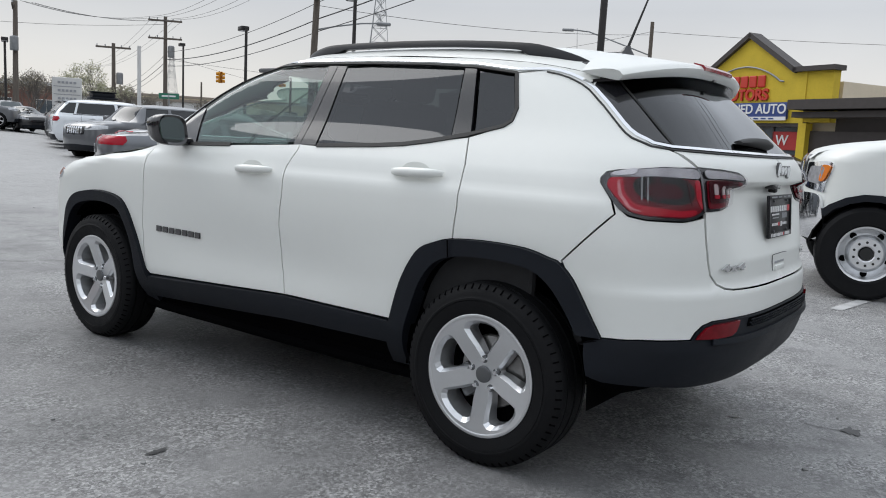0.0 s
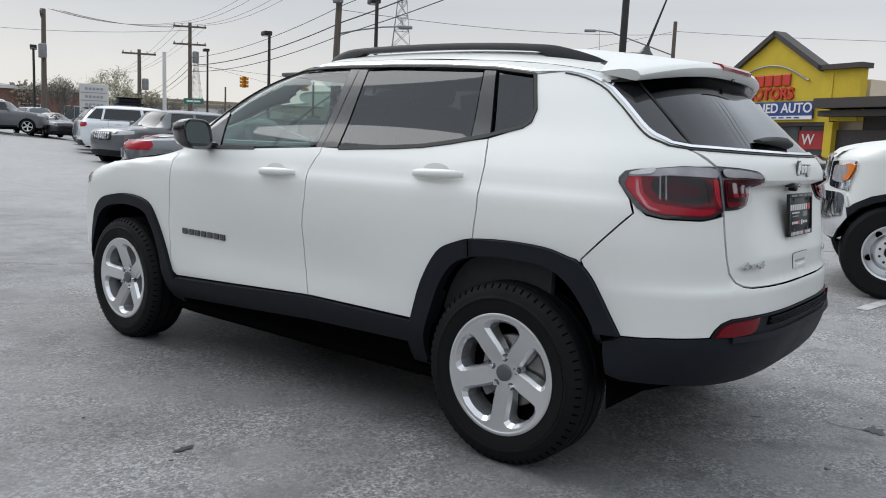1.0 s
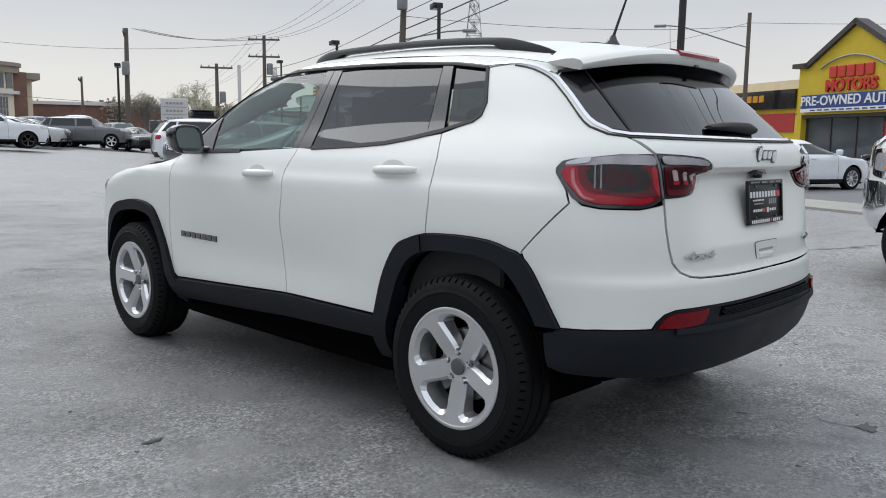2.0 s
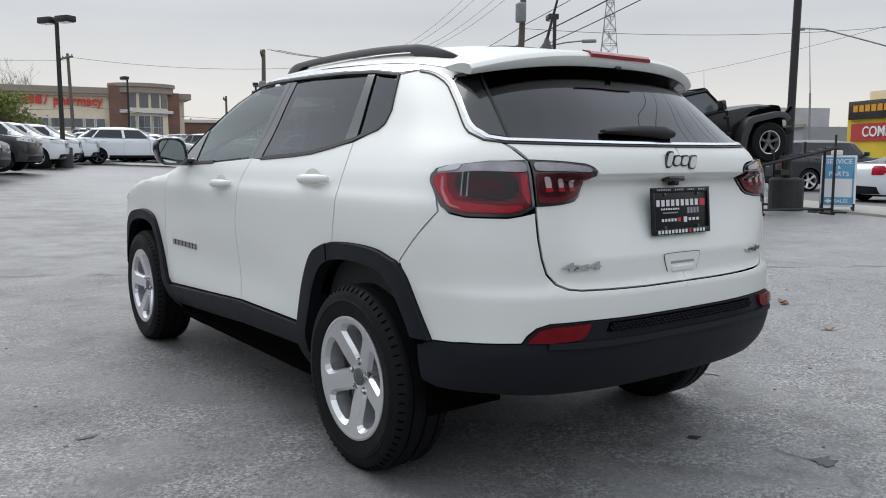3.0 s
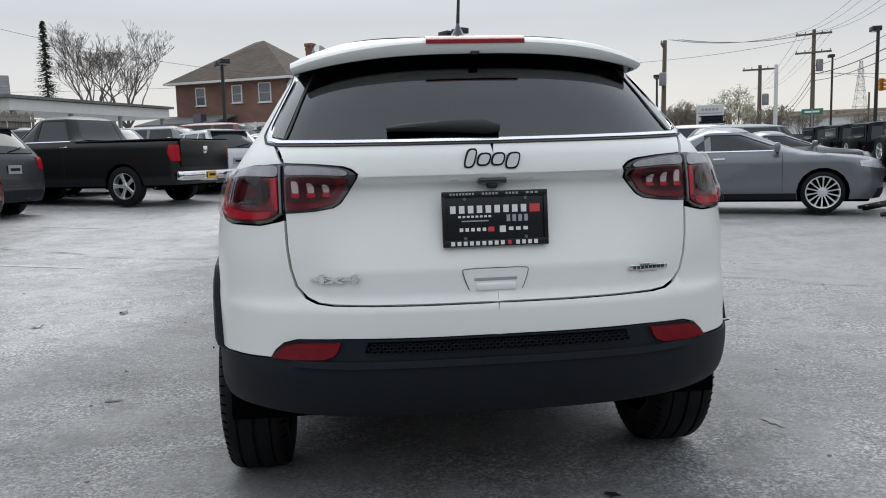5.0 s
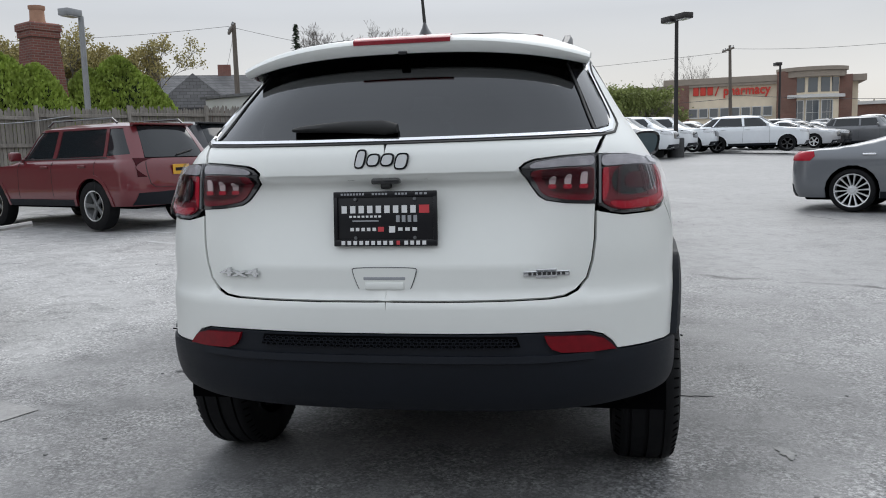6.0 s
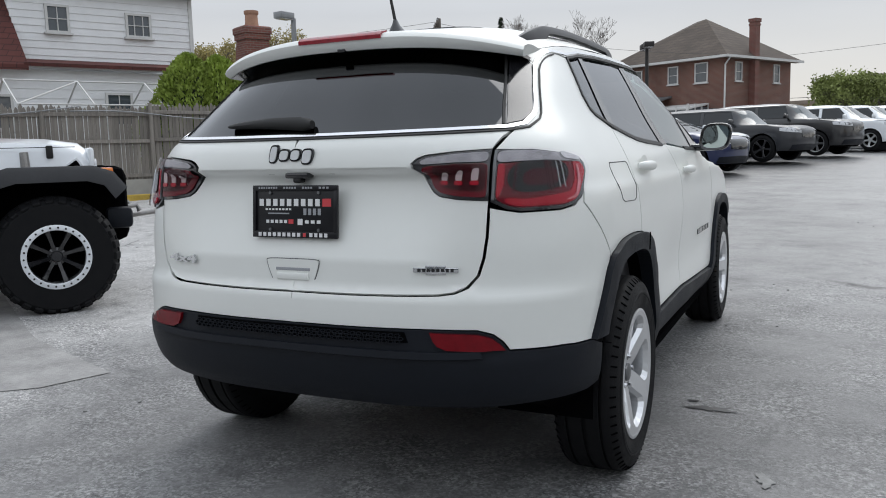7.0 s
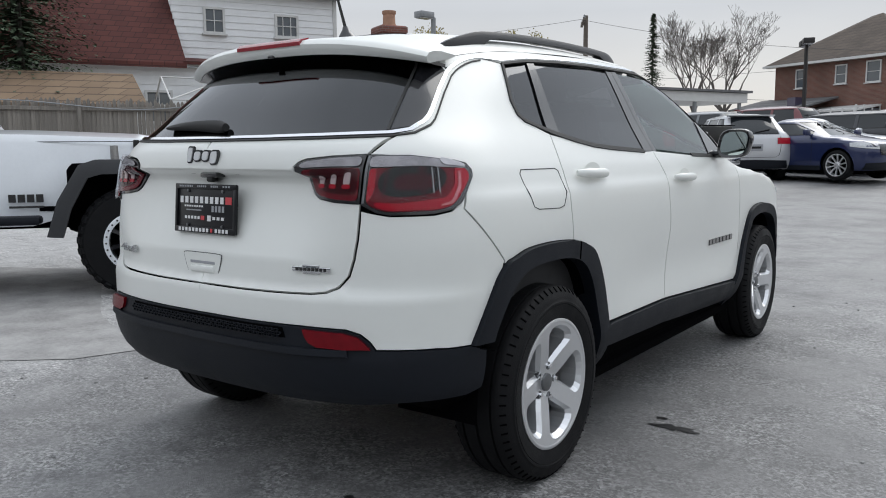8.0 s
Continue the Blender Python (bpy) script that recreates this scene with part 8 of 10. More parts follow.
# ---------- surroundings ----------
def bricks(name, c1, c2, mortar, scale=1.0, bw=0.20, bh=0.067):
    m = bpy.data.materials.new(name)
    m.use_nodes = True
    t = m.node_tree
    b = t.nodes["Principled BSDF"]
    b.inputs["Roughness"].default_value = 0.88
    co = t.nodes.new("ShaderNodeTexCoord")
    geo = t.nodes.new("ShaderNodeNewGeometry")
    sp_, sn, cm = t.nodes.new("ShaderNodeSeparateXYZ"), t.nodes.new("ShaderNodeSeparateXYZ"), t.nodes.new("ShaderNodeCombineXYZ")
    t.links.new(co.outputs["Object"], sp_.inputs[0])
    ad = t.nodes.new("ShaderNodeMath")
    t.links.new(sp_.outputs["X"], ad.inputs[0])
    t.links.new(sp_.outputs["Y"], ad.inputs[1])
    t.links.new(ad.outputs[0], cm.inputs[0])
    t.links.new(sp_.outputs["Z"], cm.inputs[1])
    br = t.nodes.new("ShaderNodeTexBrick")
    t.links.new(cm.outputs[0], br.inputs["Vector"])
    br.inputs["Color1"].default_value, br.inputs["Color2"].default_value, br.inputs["Mortar"].default_value = (*c1, 1), (*c2, 1), (*mortar, 1)
    br.inputs["Scale"].default_value, br.inputs["Mortar Size"].default_value = 1.0, 0.008 * scale
    br.inputs["Brick Width"].default_value, br.inputs["Row Height"].default_value = bw * scale, bh * scale
    nz = t.nodes.new("ShaderNodeTexNoise")
    nz.inputs["Scale"].default_value = 0.8
    t.links.new(co.outputs["Object"], nz.inputs["Vector"])
    mr = t.nodes.new("ShaderNodeMapRange")
    mr.inputs["To Min"].default_value, mr.inputs["To Max"].default_value = 0.65, 1.3
    t.links.new(nz.outputs[0], mr.inputs[0])
    mx = t.nodes.new("ShaderNodeMix")
    mx.data_type, mx.blend_type = "RGBA", "MULTIPLY"
    mx.inputs[0].default_value = 1.0
    t.links.new(br.outputs["Color"], mx.inputs[6])
    t.links.new(mr.outputs[0], mx.inputs[7])
    t.links.new(mx.outputs[2], b.inputs["Base Color"])
    bp = t.nodes.new("ShaderNodeBump")
    bp.inputs["Strength"].default_value, bp.inputs["Distance"].default_value, bp.invert = 0.6, 0.01, True
    t.links.new(br.outputs["Fac"], bp.inputs["Height"])
    t.links.new(bp.outputs[0], b.inputs["Normal"])
    return m


M["brick_red"] = bricks("red_brick", (0.200, 0.088, 0.064), (0.145, 0.064, 0.050), (0.20, 0.165, 0.14))
M["brick_dark"] = bricks("chimney_brick", (0.21, 0.075, 0.058), (0.15, 0.055, 0.045), (0.20, 0.16, 0.14))
M["shingle_brown"] = bricks("brown_shingles", (0.105, 0.082, 0.066), (0.082, 0.064, 0.053), (0.06, 0.05, 0.04), 1.6, 0.25, 0.12)
M["shingle_red"] = bricks("red_shingles", (0.135, 0.045, 0.038), (0.105, 0.036, 0.032), (0.06, 0.025, 0.022), 1.4, 0.25, 0.12)
M["shingle_grey"] = bricks("grey_shingles", (0.16, 0.16, 0.165), (0.12, 0.12, 0.125), (0.07, 0.07, 0.07), 1.6, 0.25, 0.12)
M["shingle_tan"] = bricks("weathered_tan_roof", (0.24, 0.17, 0.11), (0.19, 0.13, 0.085), (0.10, 0.07, 0.05), 1.6, 0.3, 0.12)
M["siding"] = mat("white_siding", (0.78, 0.79, 0.80), 0.6, var=0.05, scale=3)
M["trim_white"] = mat("white_trim", (0.58, 0.58, 0.57), 0.5, var=0.05, scale=5)
M["stucco"] = mat("cream_stucco", (0.70, 0.61, 0.47), 0.9, var=0.08, scale=1.5)
M["taupe"] = mat("taupe_cornice", (0.27, 0.23, 0.19), 0.8, var=0.1, scale=2)
M["yellow_wall"] = mat("yellow_stucco", (0.60, 0.44, 0.035), 0.8, var=0.10, scale=1.2)
M["brown_trim"] = mat("dark_brown_trim", (0.05, 0.042, 0.040), 0.6, var=0.15, scale=3)
M["sign_blue"] = mat("blue_sign", (0.03, 0.06, 0.22), 0.45, var=0.05)
M["sky_blue"] = mat("light_blue_sign", (0.10, 0.32, 0.52), 0.5, var=0.06)
M["sign_red"] = mat("red_letters", (0.52, 0.035, 0.02), 0.45)
M["sign_white"] = mat("white_letters", (0.75, 0.75, 0.75), 0.5)
M["banner_red"] = mat("red_banner", (0.40, 0.03, 0.03), 0.6, var=0.1)
M["wood_pole"] = mat("weathered_pole_wood", (0.115, 0.098, 0.083), 0.9, var=0.3, scale=3, stretch=(6, 6, 0.4), bump=0.3, bscale=30)
M["fence_wood"] = mat("weathered_grey_fence_boards", (0.225, 0.207, 0.185), 0.92, var=0.35, scale=2.5, stretch=(9, 9, 0.5), bump=0.4, bscale=40, rnd=0.16)
M["metal_dark"] = mat("dark_bronze_metal", (0.030, 0.028, 0.028), 0.5, metal=0.4, var=0.2, scale=4)
M["metal_grey"] = mat("galvanised_metal", (0.25, 0.26, 0.27), 0.5, metal=0.5, var=0.15, scale=4)
M["wire"] = mat("black_cable", (0.045, 0.045, 0.048), 0.6)
M["bark"] = mat("grey_bark", (0.13, 0.116, 0.106), 0.95, var=0.3, scale=4)
M["leaf_green"] = mat("arborvitae_green", (0.235, 0.315, 0.050), 0.7, var=0.5, scale=1.6, rnd=0.1)
M["leaf_spring"] = mat("spring_leaf_green", (0.21, 0.25, 0.075), 0.75, var=0.35, scale=0.8)
M["leaf_gold"] = mat("budding_gold_leaf", (0.34, 0.29, 0.12), 0.8, var=0.35, scale=0.8)
M["leaf_haze"] = mat("pale_brown_buds", (0.27, 0.245, 0.185), 0.85, var=0.3, scale=0.5)
M["needle"] = mat("dark_needles", (0.050, 0.078, 0.042), 0.8, var=0.4, scale=2)
# near-black green: shade between the sprays, put into the core's colour
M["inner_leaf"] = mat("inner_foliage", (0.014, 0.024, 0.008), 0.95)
M["window_dark"] = mat("house_window_glass", (0.07, 0.085, 0.10), 0.06, coat=0.4, spec=0.7)
M["signal_yellow"] = mat("traffic_signal_yellow", (0.60, 0.27, 0.015), 0.5)
M["bin"] = mat("dark_planter_concrete", (0.045, 0.046, 0.048), 0.8, var=0.2, scale=4)


def nk(n, k, z=0.0):
    """A place behind the lot: n metres from the car across, k along the street's line."""
    return Vector((-NX.x * n + AX.x * k, -NX.y * n + AX.y * k, z))


FR = Matrix.Rotation(radians(-26), 4, "Z")      # local y runs along the street's line, local x towards the street


def place(ob, n, k, z):
    ob.matrix_world = Matrix.Translation(nk(n, k, z)) @ FR
    return ob


# fence: posts, rails and boards in bays on a low concrete wall with a yellow kerb
rs = random.Random(5)
wall_b = bmesh.new()
for k in range(-4, 6):
    p_ = nk(17.05, k * 2.4 + 1.2)
    box(wall_b, 0.22, 2.4, 0.75, (0, k * 2.4 + 1.2, gz(p_.x, p_.y) + 0.10))
low = part("low_wall", wall_b, M["concrete"])
low.matrix_world = Matrix.Translation(nk(17.05, 0)) @ FR
tagged(low, "low concrete wall under the wooden fence", "wall", kind="structure")
kb = bmesh.new()
for k in range(-4, 6):
    p_ = nk(16.4, k * 2.4 + 1.2)
    box(kb, 0.16, 2.398, 0.26, (0, k * 2.4 + 1.2, gz(p_.x, p_.y) + 0.02), 0.02)
kk = part("kerb", kb, M["kerb_yellow"])
kk.matrix_world = Matrix.Translation(nk(16.4, 0)) @ FR
tagged(kk, "worn yellow painted kerb before the fence", "kerb", kind="structure")


def board_shape(yy, z0, hh, tw, w0=0.078):
    return [(yy - w0 / 2, z0), (yy + w0 / 2, z0), (yy + w0 / 2 + tw, z0 + hh - 0.06), (yy + tw + 0.006, z0 + hh), (yy + tw - 0.006, z0 + hh), (yy - w0 / 2 + tw, z0 + hh - 0.06)]


BOARDS = []
for k in range(8):
    bm = bmesh.new()
    prism(bm, board_shape(0, 0, 1.8, -0.012 + 0.0034 * k, 0.074 + 0.001 * k), -0.010, 0.008, "X")
    bmesh.ops.recalc_face_normals(bm, faces=bm.faces)
    BOARDS.append(bpy.data.meshes.new("board"))
    bm.to_mesh(BOARDS[-1])
    bm.free()
    BOARDS[-1].materials.append(M["fence_wood"])
fence = thing("wooden_fence", "weathered grey wooden fence of upright boards on a low wall", "fence", Matrix.Translation(nk(17.0, 0)) @ FR)
for k in range(-4, 6):
    p_ = nk(17, k * 2.4 + 1.2)
    zb = max(0.52, gz(p_.x, p_.y) + 0.36)
    for i in range(27):
        yy, hh = k * 2.4 + 0.045 + i * 0.0888, 1.80 + rs.uniform(-0.05, 0.05)
        bo_ = link("board", BOARDS[rs.randrange(8)], None, fence, smooth=False)
        bo_.matrix_local = Matrix.Translation((rs.uniform(-0.006, 0.006), yy, zb + 0.02)) @ Matrix.Diagonal((1, 1, hh / 1.8, 1))
    for zz in (0.22, 1.0, 1.62):
        rl_ = bmesh.new()
        box(rl_, 0.05, 2.42, 0.085, (0.045, k * 2.4 + 1.2, zb + zz + rs.uniform(-0.02, 0.02)), 0.008, Matrix.Rotation(rs.uniform(-0.01, 0.01), 4, "X"))
        part("rail", rl_, M["fence_wood"], fence)
    po = bmesh.new()
    rod(po, (0.07, k * 2.4, zb - 0.1), (0.07, k * 2.4, zb + 1.84), 0.055, 0.05, 8)
    part("post", po, M["fence_wood"], fence)
vine = bmesh.new()
for k0, k1, z0 in ((-2.5, 3.2, 2.28), (3.0, 8.0, 2.22)):
    tube(vine, [(0.09 + 0.03 * math.sin(3 * t), k0 + (k1 - k0) * t, z0 + 0.07 * math.sin(7 * t) - 0.10 * math.sin(math.pi * t)) for t in np.linspace(0, 1, 26)], 0.014, 5)
part("slack_cable", vine, M["metal_grey"], fence)


# ---------- plants ----------
def tufts(bm, n, place_fn, size, rs, flat=0.45):
    """Small leaf sprays scattered by place_fn, which gives a point and an outward direction."""
    for _ in range(n):
        p, d = place_fn(rs)
        d = (Vector(d) + Vector((rs.uniform(-1, 1), rs.uniform(-1, 1), rs.uniform(-1, 1))) * 0.7).normalized()
        s_ = size * rs.uniform(0.6, 1.4)
        a = d.cross(Vector((rs.uniform(-1, 1), rs.uniform(-1, 1), rs.uniform(-1, 1)))).normalized() * s_ * flat
        p = Vector(p)
        q = [p - a * 0.6, p + d * s_ * 0.5 - a, p + d * s_, p + d * s_ * 0.5 + a]
        bm.faces.new([bm.verts.new(v) for v in q])


def bullet(hh, r_, seed, n, size):
    """Dense columnar evergreen: near-black core as painted inner shade, many small sprays, uneven outline."""
    rs = random.Random(seed)
    ph = [rs.uniform(0, 6.28) for _ in range(6)]

    def rad(t, a):
        return r_ * (min(1, t / 0.14) ** 0.5) * (1 - max(0, t - 0.42) / 0.58) ** 0.62 * (1 + 0.10 * math.sin(3 * a + ph[0] + 4 * t) + 0.08 * math.sin(5 * a + ph[1] - 9 * t))

    def where(rs):
        t, a = rs.random() ** 0.85, rs.uniform(0, 6.283)
        r0 = rad(t, a) * rs.uniform(0.80, 1.02)
        return (r0 * math.cos(a), r0 * math.sin(a), hh * t), (0.55 * math.cos(a), 0.55 * math.sin(a), 1.3)
    bm = bmesh.new()
    tufts(bm, n, where, size, rs, 0.28)
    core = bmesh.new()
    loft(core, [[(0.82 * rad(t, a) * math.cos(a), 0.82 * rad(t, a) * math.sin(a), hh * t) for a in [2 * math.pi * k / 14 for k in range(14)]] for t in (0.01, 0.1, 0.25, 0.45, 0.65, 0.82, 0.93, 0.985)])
    return bm, core


def arborvitae(m, hh, r_, seed):
    ob = thing("arborvitae", "dense bright green arborvitae behind the wooden fence", "shrub", m, "evergreens behind the fence")
    bm, core = bullet(hh, r_, seed, 10500, 0.115)
    part("foliage", bm, M["leaf_green"], ob)
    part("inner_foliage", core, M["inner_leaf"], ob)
    tr = bmesh.new()
    rod(tr, (0, 0, -0.3), (0, 0, hh * 0.5), 0.06, 0.03, 8)
    part("trunk", tr, M["bark"], ob)
    return ob


cam65 = Vector((1.09, -2.98, 0))


def polar(c, az, d):
    return Vector((c[0] + d * math.sin(radians(az)), c[1] + d * math.cos(radians(az)), 0))


bushes = [arborvitae(Matrix.Identity(4), 3.4, 1.25, 21), arborvitae(Matrix.Identity(4), 3.2, 1.15, 22)]
spots = ((-41.5, 22.6, 0.98), (-39.6, 22.9, 1.03), (-37.7, 23.2, 0.92), (-34.4, 31.2, 1.20), (-32.6, 31.6, 1.27), (-31.0, 32.0, 1.15))
for i, (az, d, s_) in enumerate(spots):
    p_ = polar(cam65, az, d)
    mm = Matrix.Translation((p_.x, p_.y, 0.45)) @ Matrix.Rotation(i * 1.3, 4, "Z")
    o = bushes[i % 2] if i < 2 else copy_thing(bushes[i % 2], mm)
    o.matrix_world = mm
    o.scale = (s_ * 1.05, s_ * 1.05, s_)


def limbs(bm, a, d, ln_, r_, depth, rs, ends, spread=0.55, lift_=0.12, sides=5):
    """Branches that fork and thin out."""
    pts, rad_ = [a.copy()], [r_]
    p, v = a.copy(), d.copy()
    n = 4 if depth > 1 else 3
    for i in range(n):
        v = (v + Vector((rs.uniform(-1, 1), rs.uniform(-1, 1), rs.uniform(-0.6, 1.0))) * 0.16).normalized()
        p = p + v * ln_ / n
        pts.append(p.copy())
        rad_.append(max(0.008, r_ * (1 - 0.45 * (i + 1) / n)))
    tube(bm, pts, rad_, sides if depth > 1 else 3, caps=False)
    if depth == 0:
        ends.append((p, v))
        return
    kids = rs.choice((2, 3, 3)) if depth > 1 else 3
    for k in range(kids):
        q = pts[rs.choice((2, 3, -1))] if k else p
        w_ = (v + Vector((rs.uniform(-1, 1), rs.uniform(-1, 1), rs.uniform(-0.5, 0.8))) * spread * 1.3 + Vector((0, 0, lift_))).normalized()
        limbs(bm, q, w_, ln_ * rs.uniform(0.60, 0.80), r_ * 0.52, depth - 1, rs, ends, spread, lift_, sides)


def bare_tree(m, hh, seed, depth=5, leaf=None, n_leaf=0, size=0.2, spread=0.55, label="leafless grey tree beyond the lot", group="trees beyond the lot", low=0.28):
    rs = random.Random(seed)
    ob = thing("tree", label, "tree", m, group)
    bm = bmesh.new()
    r0 = hh * 0.022
    trunk = [Vector((0, 0, -0.3)), Vector((0.04, 0.02, hh * low * 0.5)), Vector((0.0, 0.05, hh * low))]
    tube(bm, trunk, [r0 * 1.3, r0 * 1.05, r0], 8, caps=False)
    part("trunk", bm, M["bark"], ob)
    cr = bmesh.new()
    ends = []
    for k in range(5):
        a = 6.283 * k / 5 + rs.uniform(-0.4, 0.4)
        el = rs.uniform(0.55, 1.3) if k else 1.45
        limbs(cr, trunk[-1] - Vector((0, 0, 0.1 * k * r0)), Vector((math.cos(a) * math.cos(el), math.sin(a) * math.cos(el), math.sin(el))), hh * 0.29, r0 * 0.62, depth, rs, ends, spread)
    part("bough", cr, M["bark"], ob)
    if leaf:
        lf = bmesh.new()

        def where(rs):
            p, v = rs.choice(ends)
            return p + Vector((rs.gauss(0, 1), rs.gauss(0, 1), rs.gauss(0, 1))) * size * 1.6, v
        tufts(lf, n_leaf, where, size, rs, 0.6)
        part("crown", lf, M[leaf], ob)
    return ob


bt1 = bare_tree(at(-15.9, 49.5), 7.2, 31, 6, spread=0.58, low=0.34)
bt2 = copy_thing(bt1, at(-14.2, 50.5) @ Matrix.Rotation(2.0, 4, "Z"))
bt3 = bare_tree(at(14.5, 112), 10.5, 33, 5)
lt1 = bare_tree(at(4.3, 48.5), 4.4, 41, 4, "leaf_spring", 9000, 0.11, 0.95, "fresh green spreading tree before the pharmacy", low=0.12)
copy_thing(lt1, at(2.3, 48.0) @ Matrix.Rotation(1.0, 4, "Z"))
gp = [polar((0.59, -3.06), az, d) for az, d in ((-34.0, 35.0), (-31.2, 36.0), (-39.3, 34.0))]
gt1 = bare_tree(at(gp[0].x, gp[0].y), 4.9, 43, 5, "leaf_gold", 15000, 0.065, 0.7, "broad tree with golden spring buds beyond the fence")
for q_, a_ in ((gp[1], 1.0), (gp[2], 2.0)):
    copy_thing(gt1, at(q_.x, q_.y) @ Matrix.Rotation(a_, 4, "Z"))
# hazy line of bare and budding trees along the street and behind the far shops
ft = bare_tree(at(30, 120), 8.0, 51, 4, "leaf_haze", 320, 0.45, 0.7, "bare budding tree in the far tree line", "far tree line")
fb = bare_tree(at(34, 121), 8.0, 52, 4, "leaf_haze", 700, 0.45, 0.7, "pale brown budding tree in the far tree line", "far tree line")
M["leaf_pale"] = mat("pale_spring_buds", (0.40, 0.40, 0.27), 0.85, var=0.25, scale=0.6)
sb = bare_tree(at(27.3, 61.0), 4.3, 61, 5, "leaf_haze", 900, 0.07, 0.6, "bare budding tree along the street", "street trees", low=0.2)
sv_ = bare_tree(at(32.2, 61.5), 5.6, 62, 5, "leaf_pale", 2600, 0.085, 0.55, "slender tree with pale green spring buds", "street trees", low=0.2)
for x_, y_, s_, a_, src_ in ((30.4, 67.0, 1.0, 1.9, sb), (34.6, 65.5, 0.85, 4.0, sv_), (37.6, 64.8, 1.0, 5.2, sb), (41.5, 67.0, 0.95, 0.9, sb), (45.0, 64.0, 0.9, 3.3, sb)):
    o = copy_thing(src_, at(x_, y_) @ Matrix.Rotation(a_, 4, "Z"))
    o.scale = (s_, s_, s_)
rs = random.Random(77)
for k in range(64):
    az = 12 + 58 * k / 63 + rs.uniform(-0.6, 0.6)
    d = rs.uniform(112, 165)
    p_ = polar((-2, -2.5), az, d)
    if p_.x * NX.x + p_.y * NX.y > 9 and p_.x * NX.x + p_.y * NX.y < 36 and d < 150:
        p_ = polar((-2, -2.5), az, d + 60)
    o = copy_thing(rs.choice((ft, ft, fb)), at(p_.x, p_.y) @ Matrix.Rotation(rs.uniform(0, 6), 4, "Z"))
    s_ = rs.uniform(0.4, 0.75)
    o.scale = (s_, s_, s_)


def spruce(m, hh, r_, seed, n, label, thin=1.0):
    rs = random.Random(seed)
    ob = thing("spruce", label, "tree", m, "spruces")
    tr = bmesh.new()
    rod(tr, (0, 0, -0.3), (0, 0, hh), hh * 0.012, 0.02, 8)
    part("trunk", tr, M["bark"], ob)
    lf = bmesh.new()
    for _ in range(n):
        t = rs.random() ** 0.8
        a = rs.uniform(0, 6.283)
        ln_ = r_ * (1 - t) ** 0.9 * rs.uniform(0.55, 1.1) + 0.08
        z0 = hh * (0.08 + 0.92 * t)
        for i in range(7):
            f_ = (i + rs.random()) / 7
            p = Vector((ln_ * f_ * math.cos(a), ln_ * f_ * math.sin(a), z0 - 0.28 * ln_ * f_ + 0.12 * ln_ * f_ * f_))
            d = Vector((math.cos(a + rs.uniform(-0.9, 0.9)), math.sin(a + rs.uniform(-0.9, 0.9)), -0.35)).normalized()
            s_ = 0.045 * hh * thin * rs.uniform(0.5, 1.1) * (1 - 0.5 * f_)
            q = d.cross(Vector((0, 0, 1))).normalized() * s_ * 0.35
            lf.faces.new([lf.verts.new(v) for v in (p - q, p + d * s_ * 0.6 - q * 0.8, p + d * s_, p + d * s_ * 0.6 + q * 0.8, p + q)])
    part("needles", lf, M["needle"], ob)
    return ob


spruce(at(-17.76, 47.08), 8.6, 1.35, 61, 700, "slim dark spruce far beyond the lot", 0.55)
p_ = polar((2.2, -2.43), -63.6, 24.6)
spruce(Matrix.Translation((p_.x, p_.y, 0.5)), 10.2, 2.9, 62, 2600, "tall dark spruce beside the red-roofed house", 0.42)
p_ = polar((2.2, -2.43), -67.5, 25.2)
spruce(Matrix.Translation((p_.x, p_.y, 0.5)), 9.4, 2.6, 63, 2300, "tall dark spruce beside the red-roofed house", 0.42)


# ---------- houses ----------
def window(parent, m, wd, hh, cols=2, rows_=2, frame_mat="trim_white", name="window", shade=False):
    """Window with frame, sill and glazing bars; local x across, z up, y inwards."""
    w_ = bmesh.new()
    f_ = 0.07
    lo_ = []
    for k, (sx, sz) in enumerate(((-1, -1), (1, -1), (1, 1), (-1, 1))):
        lo_.append([w_.verts.new((sx * (wd / 2 - d), yy, sz * (hh / 2 - d))) for d, yy in ((0, -0.04), (f_, -0.04), (f_, 0.04), (0, 0.04))])
    for k in range(4):
        a, b = lo_[k], lo_[(k + 1) % 4]
        for i in range(4):
            w_.faces.new((a[i], b[i], b[(i + 1) % 4], a[(i + 1) % 4]))
    fr_ = part(name, w_, M[frame_mat], parent)
    fr_.matrix_local = m
    for c in range(1, cols):
        part("glazing_bar", boxes((0.025, 0.05, hh - 2 * f_, (-wd / 2 + wd * c / cols, 0, 0))), M[frame_mat], fr_)
    for r_ in range(1, rows_):
        part("glazing_bar", boxes((wd - 2 * f_, 0.045, 0.025, (0, 0, -hh / 2 + hh * r_ / rows_))), M[frame_mat], fr_)
    part("pane", boxes((wd - 0.1, 0.012, hh - 0.1, (0, 0.02, 0))), M["window_dark"], fr_)
    if shade:
        part("blind", boxes((wd - 0.12, 0.010, hh * 0.42, (0, 0.008, hh * 0.22))), M["trim_white"], fr_)
    part("sill", boxes((wd + 0.12, 0.14, 0.05, (0, -0.03, -hh / 2 - 0.02))), M[frame_mat], fr_)
    return fr_


